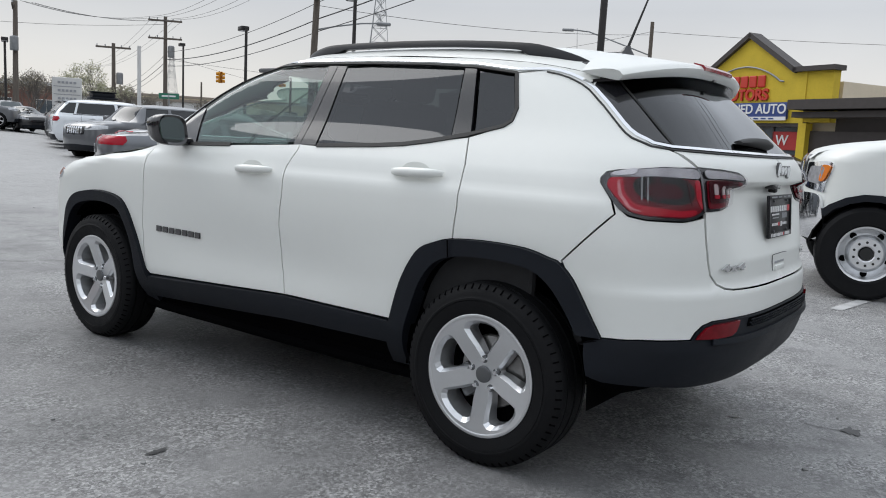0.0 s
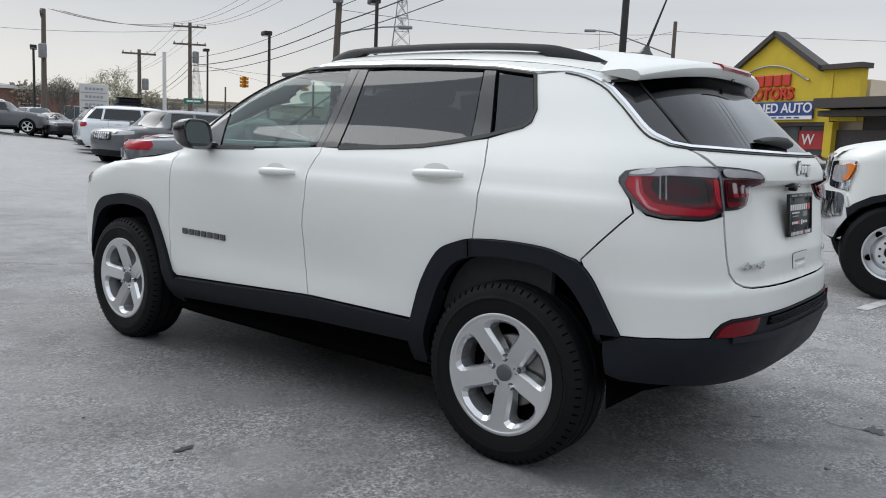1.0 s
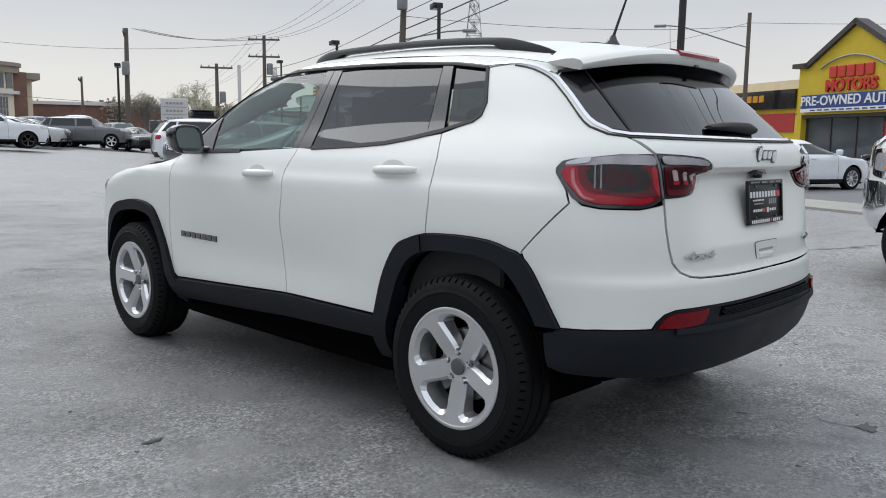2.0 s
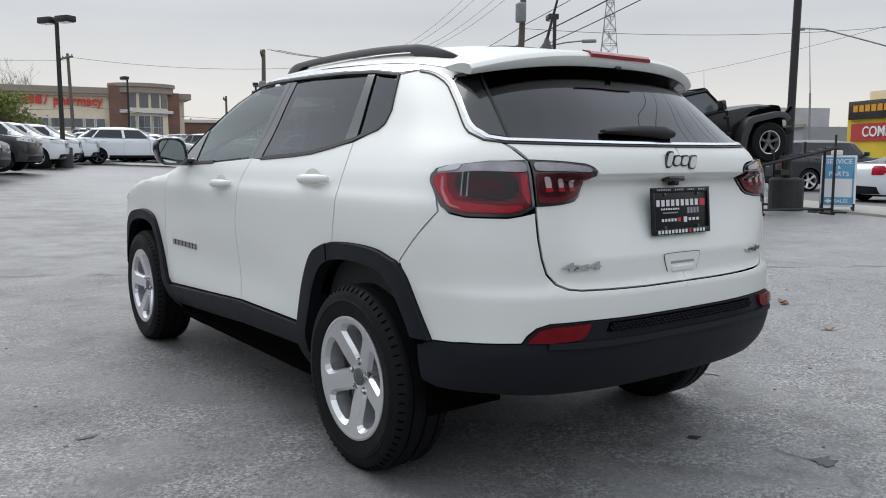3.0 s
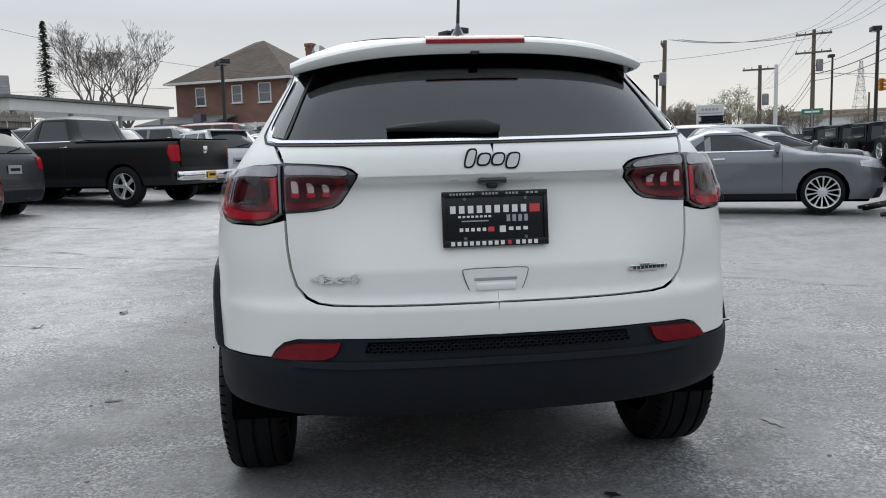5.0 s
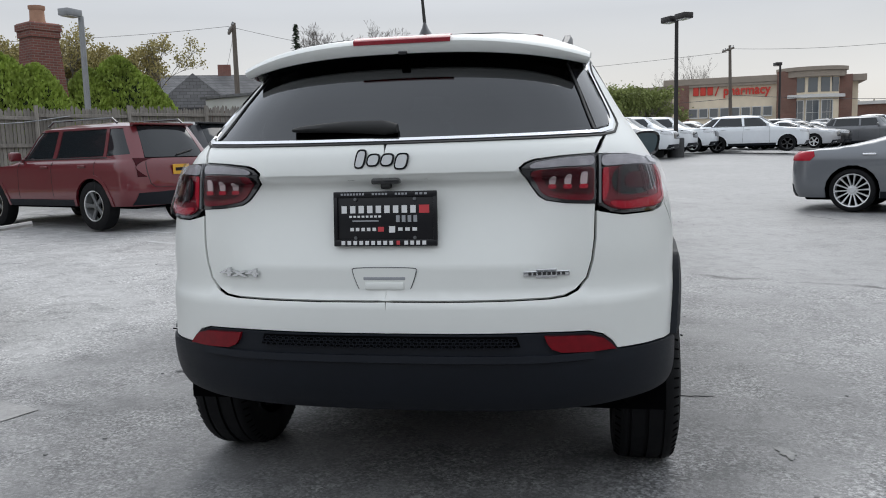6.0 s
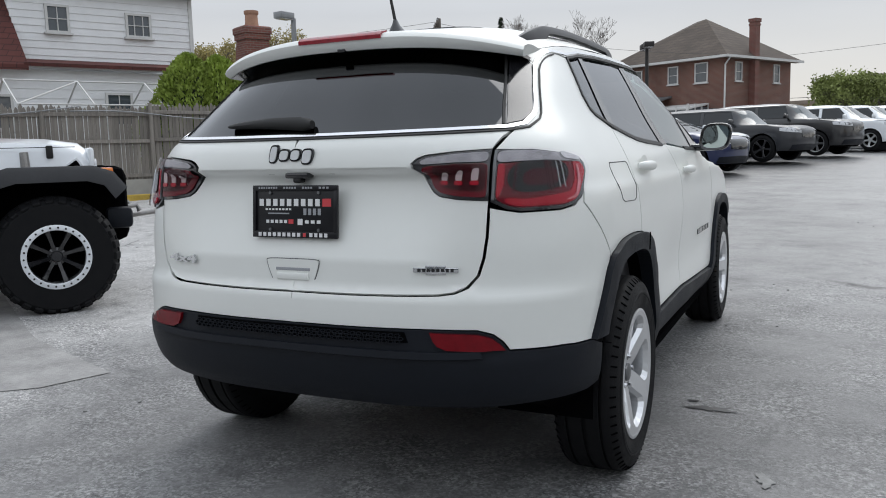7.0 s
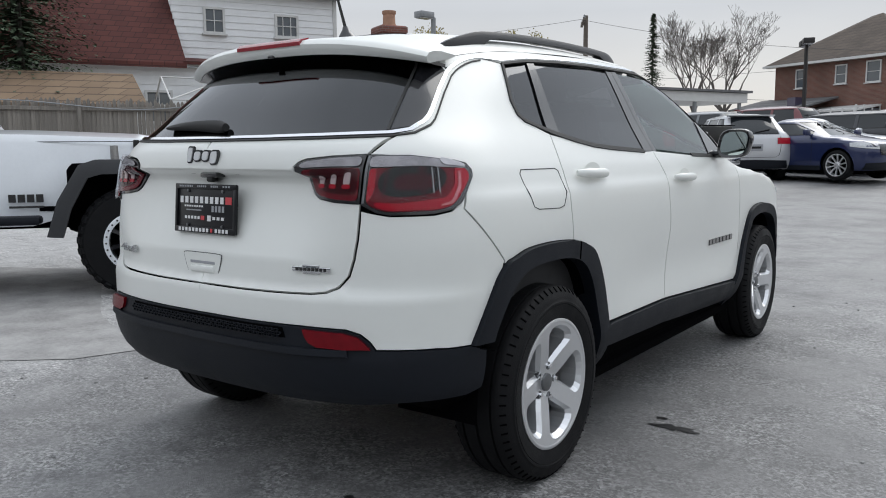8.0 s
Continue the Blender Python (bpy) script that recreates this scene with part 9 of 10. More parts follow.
# brick house with hip roof; local origin at its near corner, x to the right-hand wall, y along the left-hand wall
hm = Matrix.Translation((-3.95, 46.9, 0.95)) @ Matrix.Rotation(math.atan2(0.89, 0.45), 4, "Z")
house = thing("brick_house", "two-storey red brick house with a brown hip roof", "house", hm)
LX, LY, EH = 7.3, 8.1, 5.15
hb = bmesh.new()
box(hb, LX, LY, EH, (LX / 2, LY / 2, EH / 2))
part("wall", hb, M["brick_red"], house)
rf = bmesh.new()
o_ = 0.5
b4_ = [(-o_, -o_, EH), (LX + o_, -o_, EH), (LX + o_, LY + o_, EH), (-o_, LY + o_, EH)]
pk_ = [(LX / 2 - 0.25, LY / 2 - 0.5, EH + 2.80), (LX / 2 + 0.25, LY / 2 + 0.5, EH + 2.80)]
bv = [rf.verts.new(v) for v in b4_]
pv_ = [rf.verts.new(v) for v in pk_]
for f_ in ((bv[0], bv[1], pv_[0]), (bv[1], bv[2], pv_[1], pv_[0]), (bv[2], bv[3], pv_[1]), (bv[3], bv[0], pv_[0], pv_[1]), tuple(bv[::-1])):
    rf.faces.new(f_)
roof_o = part("roof", rf, M["shingle_brown"], house)
part("gutter", boxes((LX + 2 * o_ + 0.1, 0.12, 0.14, (LX / 2, -o_ - 0.03, EH - 0.06)), (0.12, LY + 2 * o_, 0.14, (-o_ - 0.03, LY / 2, EH - 0.06))), M["trim_white"], house)
part("eave_board", boxes((LX + 2 * o_ - 0.1, 0.45, 0.06, (LX / 2, -o_ / 2 - 0.02, EH - 0.09)), (0.45, LY + 2 * o_ - 0.1, 0.06, (-o_ / 2 - 0.02, LY / 2, EH - 0.09))), M["taupe"], house)
ch = part("chimney", boxes((0.44, 0.44, 7.4, (2.75, -0.22, 3.7)), (0.54, 0.54, 0.20, (2.75, -0.22, 7.3)), (0.50, 0.50, 0.12, (2.75, -0.22, 7.05))), M["brick_dark"], house)
dp_ = bmesh.new()
tube(dp_, [(-0.06, -0.45, EH - 0.1), (-0.06, -0.12, EH - 0.5), (-0.06, -0.08, 0.0)], 0.05, 6)
part("downpipe", dp_, M["trim_white"], house)
for xx, zz, wd, hh in ((1.45, 4.30, 0.70, 1.15), (5.6, 4.30, 0.70, 1.15), (1.6, 1.55, 0.95, 1.1), (5.6, 1.55, 0.7, 0.9)):
    window(house, Matrix.Translation((xx, -0.02, zz)), wd, hh, 1, 2)
LW = Matrix.Rotation(radians(-90), 4, "Z")
for yy, zz, wd, hh in ((1.5, 4.30, 0.90, 1.20), (3.5, 4.30, 0.75, 1.10), (6.2, 4.25, 0.75, 1.15), (7.0, 1.5, 0.9, 1.2)):
    window(house, Matrix.Translation((-0.02, yy, zz)) @ LW, wd, hh, 1, 2)
# glazed porch on its left wall
por = part("porch", boxes((2.0, 4.6, 1.0, (-1.0, 3.3, 0.5)), (2.05, 4.7, 0.10, (-1.0, 3.3, 2.32), 0.0, Matrix.Rotation(radians(-8), 4, "Y")), *[(0.08, 0.08, 1.3, (-1.98, 1.1 + 0.72 * k, 1.65)) for k in range(7)], *[(0.08, 0.08, 1.5, (-1.98 + 0.66 * k, 1.02, 1.7)) for k in range(4)]), M["trim_white"], house)
part("pane", boxes((0.02, 4.4, 1.25, (-1.96, 3.3, 1.6)), (1.9, 0.02, 1.25, (-1.0, 1.05, 1.65))), M["window_dark"], por)
part("porch_roof", boxes((3.0, 5.6, 0.10, (-1.3, 6.4, 2.75), 0.0, Matrix.Rotation(radians(-12), 4, "Y"))), M["shingle_grey"], house)
vt = part("purple_flue", boxes((0.55, 0.55, 1.6, (-2.4, 4.6, 2.2))), P["purple"], house)
gar = thing("tan_garage", "low tan building with a flat roof beside the brick house", "house", Matrix.Translation((2.6, 58.5, 0.95)) @ Matrix.Rotation(1.1, 4, "Z"))
gar.scale = (0.6, 0.6, 0.75)
part("wall", boxes((7, 6, 3.6, (3, 3, 1.8))), M["stucco"], gar)
part("roof", boxes((7.6, 6.6, 0.35, (3, 3, 3.75))), M["taupe"], gar)
window(gar, Matrix.Translation((2.0, -0.02, 1.8)), 1.2, 1.2)

# white house with red roof behind the fence
wh = thing("white_house", "white sided house with dark red roof and two small windows", "house", Matrix.Translation(nk(23.2, 0, 0.5)) @ FR)
zf = 3.45


def boards(parent, y0, y1, z0, z1, x_, lap=0.21, slant=0.0):
    n = int(round((z1 - z0) / lap))
    for i in range(n):
        b = bmesh.new()
        za = z0 + (z1 - z0) * i / n
        zb_ = z0 + (z1 - z0) * (i + 1) / n
        ya = y0 - slant * (za - z0)
        loft(b, [[(x_ + 0.030, yy, za), (x_ + 0.006, yy, zb_ + 0.01), (x_ - 0.02, yy, zb_ + 0.01), (x_ - 0.02, yy, za)] for yy in (ya, y1)])
        part("siding_board", b, M["siding"], parent)


boards(wh, 3.45, 8.4, zf, 5.75, 0.0, slant=0.22)
part("upper_wall", boxes((2.6, 4.9, 2.3, (-1.35, 5.92, zf + 1.15))), M["siding"], wh)
boards(wh, -7.0, 8.7, 0.0, 3.2, 0.35, lap=0.27)
part("lower_wall", boxes((4.0, 15.6, 3.2, (-1.7, 0.85, 1.6))), M["siding"], wh)
rfm = bmesh.new()
vs = [rfm.verts.new(v) for v in ((0.75, -7.2, 3.30), (0.75, 3.40, 3.30), (-2.4, 2.7, 8.6), (-2.4, -7.2, 8.6), (0.75, -7.2, 3.15), (0.75, 3.40, 3.15), (-2.5, 2.7, 8.4), (-2.5, -7.2, 8.4))]
for f_ in ((0, 1, 2, 3), (7, 6, 5, 4), (0, 4, 5, 1), (1, 5, 6, 2), (2, 6, 7, 3), (3, 7, 4, 0)):
    rfm.faces.new([vs[i] for i in f_])
part("roof", rfm, M["shingle_red"], wh)
part("dormer_roof", boxes((3.2, 5.5, 0.16, (-1.2, 5.85, 5.86), 0.0, Matrix.Rotation(radians(6), 4, "Y"))), M["shingle_grey"], wh)
part("gutter", boxes((0.14, 5.5, 0.13, (0.30, 5.85, 5.80)), (0.12, 12.0, 0.12, (0.62, 2.9, 3.30))), M["trim_white"], wh)
part("skirt_roof", boxes((0.7, 5.4, 0.10, (0.42, 6.0, 3.40), 0.0, Matrix.Rotation(radians(14), 4, "Y"))), M["shingle_red"], wh)
part("corner_board", boxes((0.06, 0.12, 2.3, (0.03, 8.42, zf + 1.15))), M["trim_white"], wh)
FW = Matrix.Rotation(radians(90), 4, "Z")
window(wh, Matrix.Translation((0.05, 4.42, 4.72)) @ FW, 0.66, 0.82, 2, 2)
window(wh, Matrix.Translation((0.05, 6.75, 4.68)) @ FW, 0.78, 0.74, 3, 2)
window(wh, Matrix.Translation((0.40, 2.6, 2.0)) @ FW, 0.8, 1.0, 2, 2)
window(wh, Matrix.Translation((0.40, 5.9, 2.1)) @ FW, 0.8, 1.0, 2, 2)
# shed with a weathered tan roof
shed = thing("garden_shed", "low shed with a weathered tan roof behind the fence", "shed", Matrix.Translation(nk(19.2, 0.4, 0.5)) @ FR)
part("wall", boxes((2.4, 9.0, 1.7, (-1.2, -3.4, 0.85))), M["fence_wood"], shed)
sr = bmesh.new()
loft(sr, [[(0.25, yy, 1.75), (0.25, yy, 1.85), (-1.3, yy - 0.15 * (yy > 0), 2.75), (-2.8, yy, 1.85), (-2.8, yy, 1.75)] for yy in (-8.2, 1.35)])
part("roof", sr, M["shingle_tan"], shed)
# brick chimney
chm = thing("brick_chimney", "tall red brick chimney with a clay pot behind the hedge", "chimney", Matrix.Translation((-13.8, 16.6, 0.5)) @ FR)
cb = bmesh.new()
loft(cb, [[(sx * a, sy * b, z) for sx, sy in ((-1, -1), (1, -1), (1, 1), (-1, 1))] for z, a, b in ((0, 0.42, 0.95), (1.6, 0.42, 0.90), (2.4, 0.36, 0.50), (3.95, 0.33, 0.36), (3.96, 0.37, 0.40), (4.12, 0.37, 0.40), (4.13, 0.40, 0.43), (4.30, 0.40, 0.43), (4.34, 0.35, 0.38))])
part("shaft", cb, M["brick_dark"], chm)
pt__ = bmesh.new()
lathe(pt__, [(0.0, 4.34), (0.22, 4.34), (0.19, 4.45), (0.18, 4.68), (0.21, 4.72), (0.21, 4.80), (0.0, 4.80)], 16, "Z")
part("clay_pot", pt__, mat("clay", (0.38, 0.22, 0.15), 0.9, var=0.2, scale=6), chm, smooth=True)
# canopy frame of pale tubes behind the fence
cf = thing("canopy_frame", "bare canopy frame of pale metal tubes behind the fence", "canopy frame", Matrix.Translation(nk(19.6, 0, 0.5)) @ FR)
for yy in (2.2, 3.9, 5.6, 7.3):
    tb_ = bmesh.new()
    tube(tb_, [(1.4, yy, 0.4), (1.4, yy, 1.95), (0.0, yy, 2.62), (-1.4, yy, 1.95), (-1.4, yy, 0.4)], 0.024, 6)
    part("hoop", tb_, M["trim_white"], cf)
for xx, zz in ((1.4, 1.95), (0.0, 2.62), (-1.4, 1.95)):
    tb_ = bmesh.new()
    tube(tb_, [(xx, 2.2, zz), (xx, 7.3, zz)], 0.024, 6)
    part("purlin", tb_, M["trim_white"], cf)
for ya, yb in ((2.2, 3.9), (5.6, 7.3)):
    tb_ = bmesh.new()
    tube(tb_, [(1.4, ya, 1.95), (0.0, yb, 2.62)], 0.02, 6)
    part("brace", tb_, M["trim_white"], cf)
# grey-roofed house further back
gh_ = thing("grey_house", "house with a grey gabled roof beyond the trees", "house", Matrix.Translation((-23.5, 43.0, 0.9)) @ Matrix.Rotation(radians(22), 4, "Z"))
part("wall", boxes((9.0, 6.0, 3.4, (0, 3, 1.7))), M["brick_red"], gh_)
g2 = bmesh.new()
loft(g2, [[(xx, -0.5, 3.3), (xx, 3.0, 5.6), (xx, 6.5, 3.3), (xx, 6.5, 3.15), (xx, 3.0, 5.4), (xx, -0.5, 3.15)] for xx in (-4.9, 4.9)])
part("roof", g2, M["shingle_grey"], gh_)
g3 = bmesh.new()
loft(g3, [[(-1.8, yy, 3.3), (0.6, yy, 5.3), (3.0, yy, 3.3)] for yy in (-1.4, 3.0)])
part("front_gable", g3, M["shingle_grey"], gh_)
part("chimney", boxes((0.8, 0.6, 1.3, (2.2, 3.2, 5.6))), M["brick_dark"], gh_)
for xx in (-3.4, -0.4, 1.6, 3.6):
    window(gh_, Matrix.Translation((xx, -0.02 if abs(xx) > 2 else -0.04, 1.8)), 0.8, 1.1)
# long white canopy roof over the second row
cn = thing("long_canopy", "long low canopy with a white fascia and posts", "canopy", at(-11.6, 31.5, -66))
part("fascia", boxes((9.0, 3.0, 0.42, (0, 0, 2.55), 0.02)), M["trim_white"], cn)
part("roof", boxes((9.3, 3.3, 0.10, (0, 0, 2.82))), M["shingle_grey"], cn)
for xx in (-4.2, -1.4, 1.4, 4.2):
    for yy in (-1.3, 1.3):
        part("post", boxes((0.12, 0.12, 2.4, (xx, yy, 1.2))), M["metal_grey"], cn)


# ---------- pharmacy ----------
def lettering(parent, txt, size, material, m, depth=0.03, bold=0.0, name="lettering"):
    o = link(name, text_mesh(txt, size, depth, bold), M[material], parent, smooth=False)
    o.matrix_local = m
    return o


UP = Matrix.Rotation(radians(90), 4, "X")
cx = polar((0.59, -3.06), 9.3, 98)
ph_ = thing("pharmacy", "cream and brick pharmacy with red sign and glazed corner tower", "shop", Matrix.Translation((cx.x, cx.y, 0.98)) @ Matrix.Rotation(radians(-9.5), 4, "Z"))
ph_.scale = (1, 1, 1.15)
part("wall", boxes((13.6, 9, 6.3, (0.6, 4.6, 3.15))), M["stucco"], ph_)
part("brick_pier", boxes((1.3, 0.5, 6.2, (-5.0, -0.1, 3.1))), M["brick_red"], ph_)
part("brick_pier", boxes((2.0, 0.6, 6.9, (6.0, -0.2, 3.45))), M["brick_red"], ph_)
part("cornice", boxes((14.4, 1.0, 0.62, (0.0, 0.1, 6.35), 0.05), (13.9, 0.7, 0.3, (0.0, 0.05, 5.95))), M["taupe"], ph_)
part("side_wing", boxes((9.0, 8, 5.6, (-10.2, 5.0, 2.8)), (9.2, 8.2, 0.6, (-10.2, 5.0, 5.8))), M["taupe"], ph_)
for k in range(8):
    window(ph_, Matrix.Translation((-3.9 + k * 1.14, -0.02, 3.25)), 1.0, 0.95, 1, 1, "trim_white")
tw_ = bmesh.new()
loft(tw_, [[(8.6 + 3.1 * math.sin(a), 1.6 - 2.4 * math.cos(a), z) for a in np.linspace(-1.25, 1.25, 13)] + [(11.6, 5.0, z), (5.6, 5.0, z)] for z in (0, 6.3)])
tower = part("corner_tower", tw_, M["stucco"], ph_)
for z, h_, o_ in ((6.55, 0.6, 0.5), (4.45, 0.30, 0.55), (7.0, 0.35, 0.7)):
    c2 = bmesh.new()
    loft(c2, [[(8.6 + (3.1 + o_) * math.sin(a), 1.6 - (2.4 + o_) * math.cos(a), zz) for a in np.linspace(-1.3, 1.3, 15)] + [(11.9, 4.0, zz), (5.3, 4.0, zz)] for zz in (z - h_ / 2, z + h_ / 2)])
    part("tower_cornice", c2, M["taupe"] if z > 5 else M["trim_white"], tower)
for k in range(5):
    a = -0.85 + 0.425 * k
    o = part("tower_window", boxes((0.95, 0.12, 1.35, (0, 0, 5.5))), M["window_dark"], tower)
    o.matrix_local = Matrix.Translation((8.6 + 3.05 * math.sin(a), 1.6 - 2.38 * math.cos(a), 0)) @ Matrix.Rotation(a * 0.9, 4, "Z")
for k in range(3):
    a = -0.5 + 0.5 * k
    o = window(ph_, Matrix.Translation((8.6 + 3.08 * math.sin(a), 1.6 - 2.42 * math.cos(a), 2.3)) @ Matrix.Rotation(a * 0.9, 4, "Z"), 1.35, 3.6, 2, 3)
part("brick_pier", boxes((1.5, 1.4, 6.4, (11.9, 1.2, 3.2))), M["brick_red"], ph_)
part("side_wall", boxes((1.2, 6.0, 5.9, (12.8, 5.0, 2.95))), M["stucco"], ph_)
part("side_pier", boxes((1.3, 1.2, 6.0, (13.4, 8.0, 3.0))), M["brick_red"], ph_)
part("side_cornice", boxes((2.2, 8.0, 0.6, (13.0, 5.0, 6.1))), M["taupe"], ph_)
# the maker's mark as plain blocks, then the readable word
for k in range(3):
    part("sign_block", boxes((0.62, 0.12, 0.86, (-3.60 + 0.78 * k, -0.12, 5.40), 0.12)), M["sign_red"], ph_)
part("sign_slash", boxes((0.14, 0.10, 1.05, (-1.30, -0.12, 5.38), 0.0, Matrix.Rotation(radians(22), 4, "Y"))), M["sign_red"], ph_)
lettering(ph_, "pharmacy", 1.28, "sign_red", Matrix.Translation((1.85, -0.12, 5.33)) @ UP, 0.05, 0.03)
lettering(ph_, "pharmacy", 0.8, "sign_red", Matrix.Translation((13.45, 4.2, 4.8)) @ Matrix.Rotation(radians(90), 4, "Z") @ UP, 0.05, 0.02)

# ---------- yellow shop across the street ----------
YB = Matrix.Translation((44.6, 12.95, 0.1)) @ Matrix.Rotation(radians(-26 - 90), 4, "Z")
# local x runs along the front to the viewer's right, y into the building
ys_ = thing("yellow_shop", "yellow gabled used-car shop with red and blue signs", "shop", YB)
fw_ = bmesh.new()
prism(fw_, [(-4.0, 3.0), (4.0, 3.0), (4.0, 5.75), (3.3, 5.75), (0.0, 7.85), (-3.3, 5.75), (-4.0, 5.75)], 0.0, 0.6, "Y")
part("gable_wall", fw_, M["yellow_wall"], ys_)
gt = bmesh.new()
for a, b in (((-4.3, 5.85), (-3.25, 5.85)), ((-3.35, 5.80), (0.0, 7.95)), ((0.0, 7.95), (3.35, 5.80)), ((3.25, 5.85), (5.75, 5.85))):
    v = Vector((b[0] - a[0], 0, b[1] - a[1]))
    box(gt, v.length + 0.12, 0.9, 0.26, ((a[0] + b[0]) / 2, 0.2, (a[1] + b[1]) / 2), 0.0, Matrix.Rotation(-math.atan2(v.z, v.x), 4, "Y"))
part("roof_trim", gt, M["brown_trim"], ys_)
part("yellow_side", boxes((1.6, 0.5, 2.7, (4.8, 0.3, 4.4))), M["yellow_wall"], ys_)
part("brown_canopy", boxes((9.2, 1.6, 0.5, (8.6, -0.5, 3.9)), (9.2, 1.2, 0.3, (8.6, -0.3, 3.4))), M["brown_trim"], ys_)
part("side_section", boxes((9.0, 0.6, 4.6, (-8.5, 0.5, 2.3))), M["yellow_wall"], ys_)
part("black_fascia", boxes((8.4, 0.2, 1.15, (-8.5, 0.1, 4.0))), M["gloss_black"], ys_)
part("fascia_lettering_bars", boxes(*[(0.42, 0.05, 0.42, (-12.0 + 0.55 * k, -0.02, 4.1)) for k in range(10)]), M["signal_yellow"], ys_)
bn_ = part("red_banner", boxes((8.2, 0.06, 1.1, (-8.4, 0.12, 2.6))), M["banner_red"], ys_)
lettering(ys_, "COMPLETE", 0.9, "sign_white", Matrix.Translation((-9.2, 0.06, 2.6)) @ UP, 0.02, 0.01)
part("back_building", boxes((17.5, 10, 5.2, (-3.2, 5.9, 2.6))), M["stucco"], ys_)
part("low_block", boxes((8.6, 9.6, 3.9, (9.8, 5.5, 1.95))), M["brown_trim"], ys_)
part("pier", boxes((0.5, 0.5, 3.0, (-3.9, 0.25, 1.5))), M["yellow_wall"], ys_)
part("pier", boxes((0.5, 0.5, 3.0, (4.0, 0.25, 1.5))), M["yellow_wall"], ys_)
part("shop_window", boxes((7.4, 0.06, 2.5, (0.0, 0.5, 1.55))), M["window_dark"], ys_)
for k in range(5):
    part("mullion", boxes((0.09, 0.10, 2.6, (-3.6 + 1.8 * k, 0.45, 1.5))), M["brown_trim"], ys_)
part("window_head", boxes((8.2, 0.3, 0.28, (0, 0.2, 2.95))), M["brown_trim"], ys_)
part("window_poster", boxes((2.0, 0.04, 1.0, (2.75, 0.42, 2.05))), M["banner_red"], ys_)
lettering(ys_, "W", 0.8, "sign_white", Matrix.Translation((2.45, 0.38, 2.05)) @ UP, 0.01, 0.01)
part("low_front", boxes((9.0, 0.3, 2.6, (8.5, 0.5, 1.3))), M["brown_trim"], ys_)
sb = part("blue_sign", boxes((6.6, 0.16, 0.92, (-0.25, -0.12, 3.66), 0.01)), M["sign_blue"], ys_)
lettering(sb, "PRE-OWNED AUTO", 0.74, "sign_white", Matrix.Translation((-0.25, -0.215, 3.74)) @ UP, 0.02, 0.012)
part("sign_strip", boxes((6.6, 0.06, 0.20, (-0.25, -0.19, 3.24)), ), M["sign_white"], sb)
part("phone_bars", boxes(*[(0.34, 0.03, 0.07, (-2.6 + 0.52 * k, -0.225, 3.24)) for k in range(10)]), M["sign_blue"], sb)
# the owner's name stays as plain bars above the readable word
for k in range(5):
    part("name_bar", boxes((0.52, 0.12, 0.66, (-1.42 + 0.62 * k, -0.07, 5.32), 0.05)), M["sign_red"], ys_)
lettering(ys_, "MOTORS", 0.86, "sign_red", Matrix.Translation((-0.15, -0.07, 4.55)) @ UP, 0.06, 0.03)
ar = bmesh.new()
tube(ar, [(-2.3 + 4.9 * t, -0.1, 5.55 + 0.75 * math.sin(math.pi * min(1, t * 1.05)) ** 0.8 - 0.30 * t) for t in np.linspace(0, 1, 20)], 0.05, 6)
part("sign_arc", ar, M["metal_grey"], ys_)
gsh = thing("grey_street_shops", "low grey commercial buildings along the street", "shop", Matrix.Translation((62, 40, 0.1)) @ Matrix.Rotation(radians(-116), 4, "Z"))
gsh.scale = (1, 1, 0.68)
part("wall", boxes((18, 8, 5.0, (0, 4, 2.5))), mat("grey_render", (0.26, 0.27, 0.28), 0.85, var=0.12, scale=0.8), gsh)
part("upper_storey", boxes((8, 6, 3.0, (-3.0, 5, 6.4))), mat("pale_render", (0.40, 0.40, 0.40), 0.85, var=0.12, scale=0.8), gsh)
part("parapet", boxes((18.4, 0.4, 0.35, (0, -0.05, 5.1))), M["taupe"], gsh)
for k in range(6):
    window(gsh, Matrix.Translation((-7.2 + 2.9 * k, -0.04, 2.2)), 1.8, 1.8, 2, 1)
for k in range(3):
    window(gsh, Matrix.Translation((-5.6 + 2.5 * k, 1.96, 6.3)), 1.2, 1.2, 1, 1)
part("shop_board", boxes((3.2, 0.12, 0.7, (4.5, -0.1, 3.9))), M["sign_white"], gsh)
for nm, x_, y_, lx, hz, mt in (("pale_warehouse", 92, 118, 46, 6.5, "stucco"), ("white_warehouse", 70, 108, 24, 5.2, "trim_white"), ("brick_store", 36, 104, 30, 4.6, "brick_red")):
    w_ = thing(nm, "long low %s building far along the street" % ("red brick" if "brick" in nm else "pale"), "building", at(x_, y_) @ Matrix.Rotation(radians(-30 if x_ > 60 else -22), 4, "Z"))
    part("wall", boxes((lx, 12, hz, (0, 6, hz / 2))), M[mt], w_)
    part("roof_edge", boxes((lx + 0.6, 12.6, 0.4, (0, 6, hz + 0.1))), M["taupe"] if mt != "brick_red" else M["trim_white"], w_)
    for k in range(int(lx / 5)):
        window(w_, Matrix.Translation((-lx / 2 + 2.5 + 5 * k, -0.05, 1.9)), 2.4, 1.8, 2, 1)
far = thing("pale_store", "pale two-storey store with dark windows along the street", "building", Matrix.Translation((59.9, 63.0, 0.9)) @ Matrix.Rotation(radians(-47), 4, "Z"))
far.scale = (1, 1, 0.72)
part("wall", boxes((12.0, 10.0, 4.6, (1.0, 5.0, 2.3))), M["stucco"], far)
part("upper_storey", boxes((6.5, 8.0, 1.3, (0.6, 5.0, 5.2))), M["trim_white"], far)
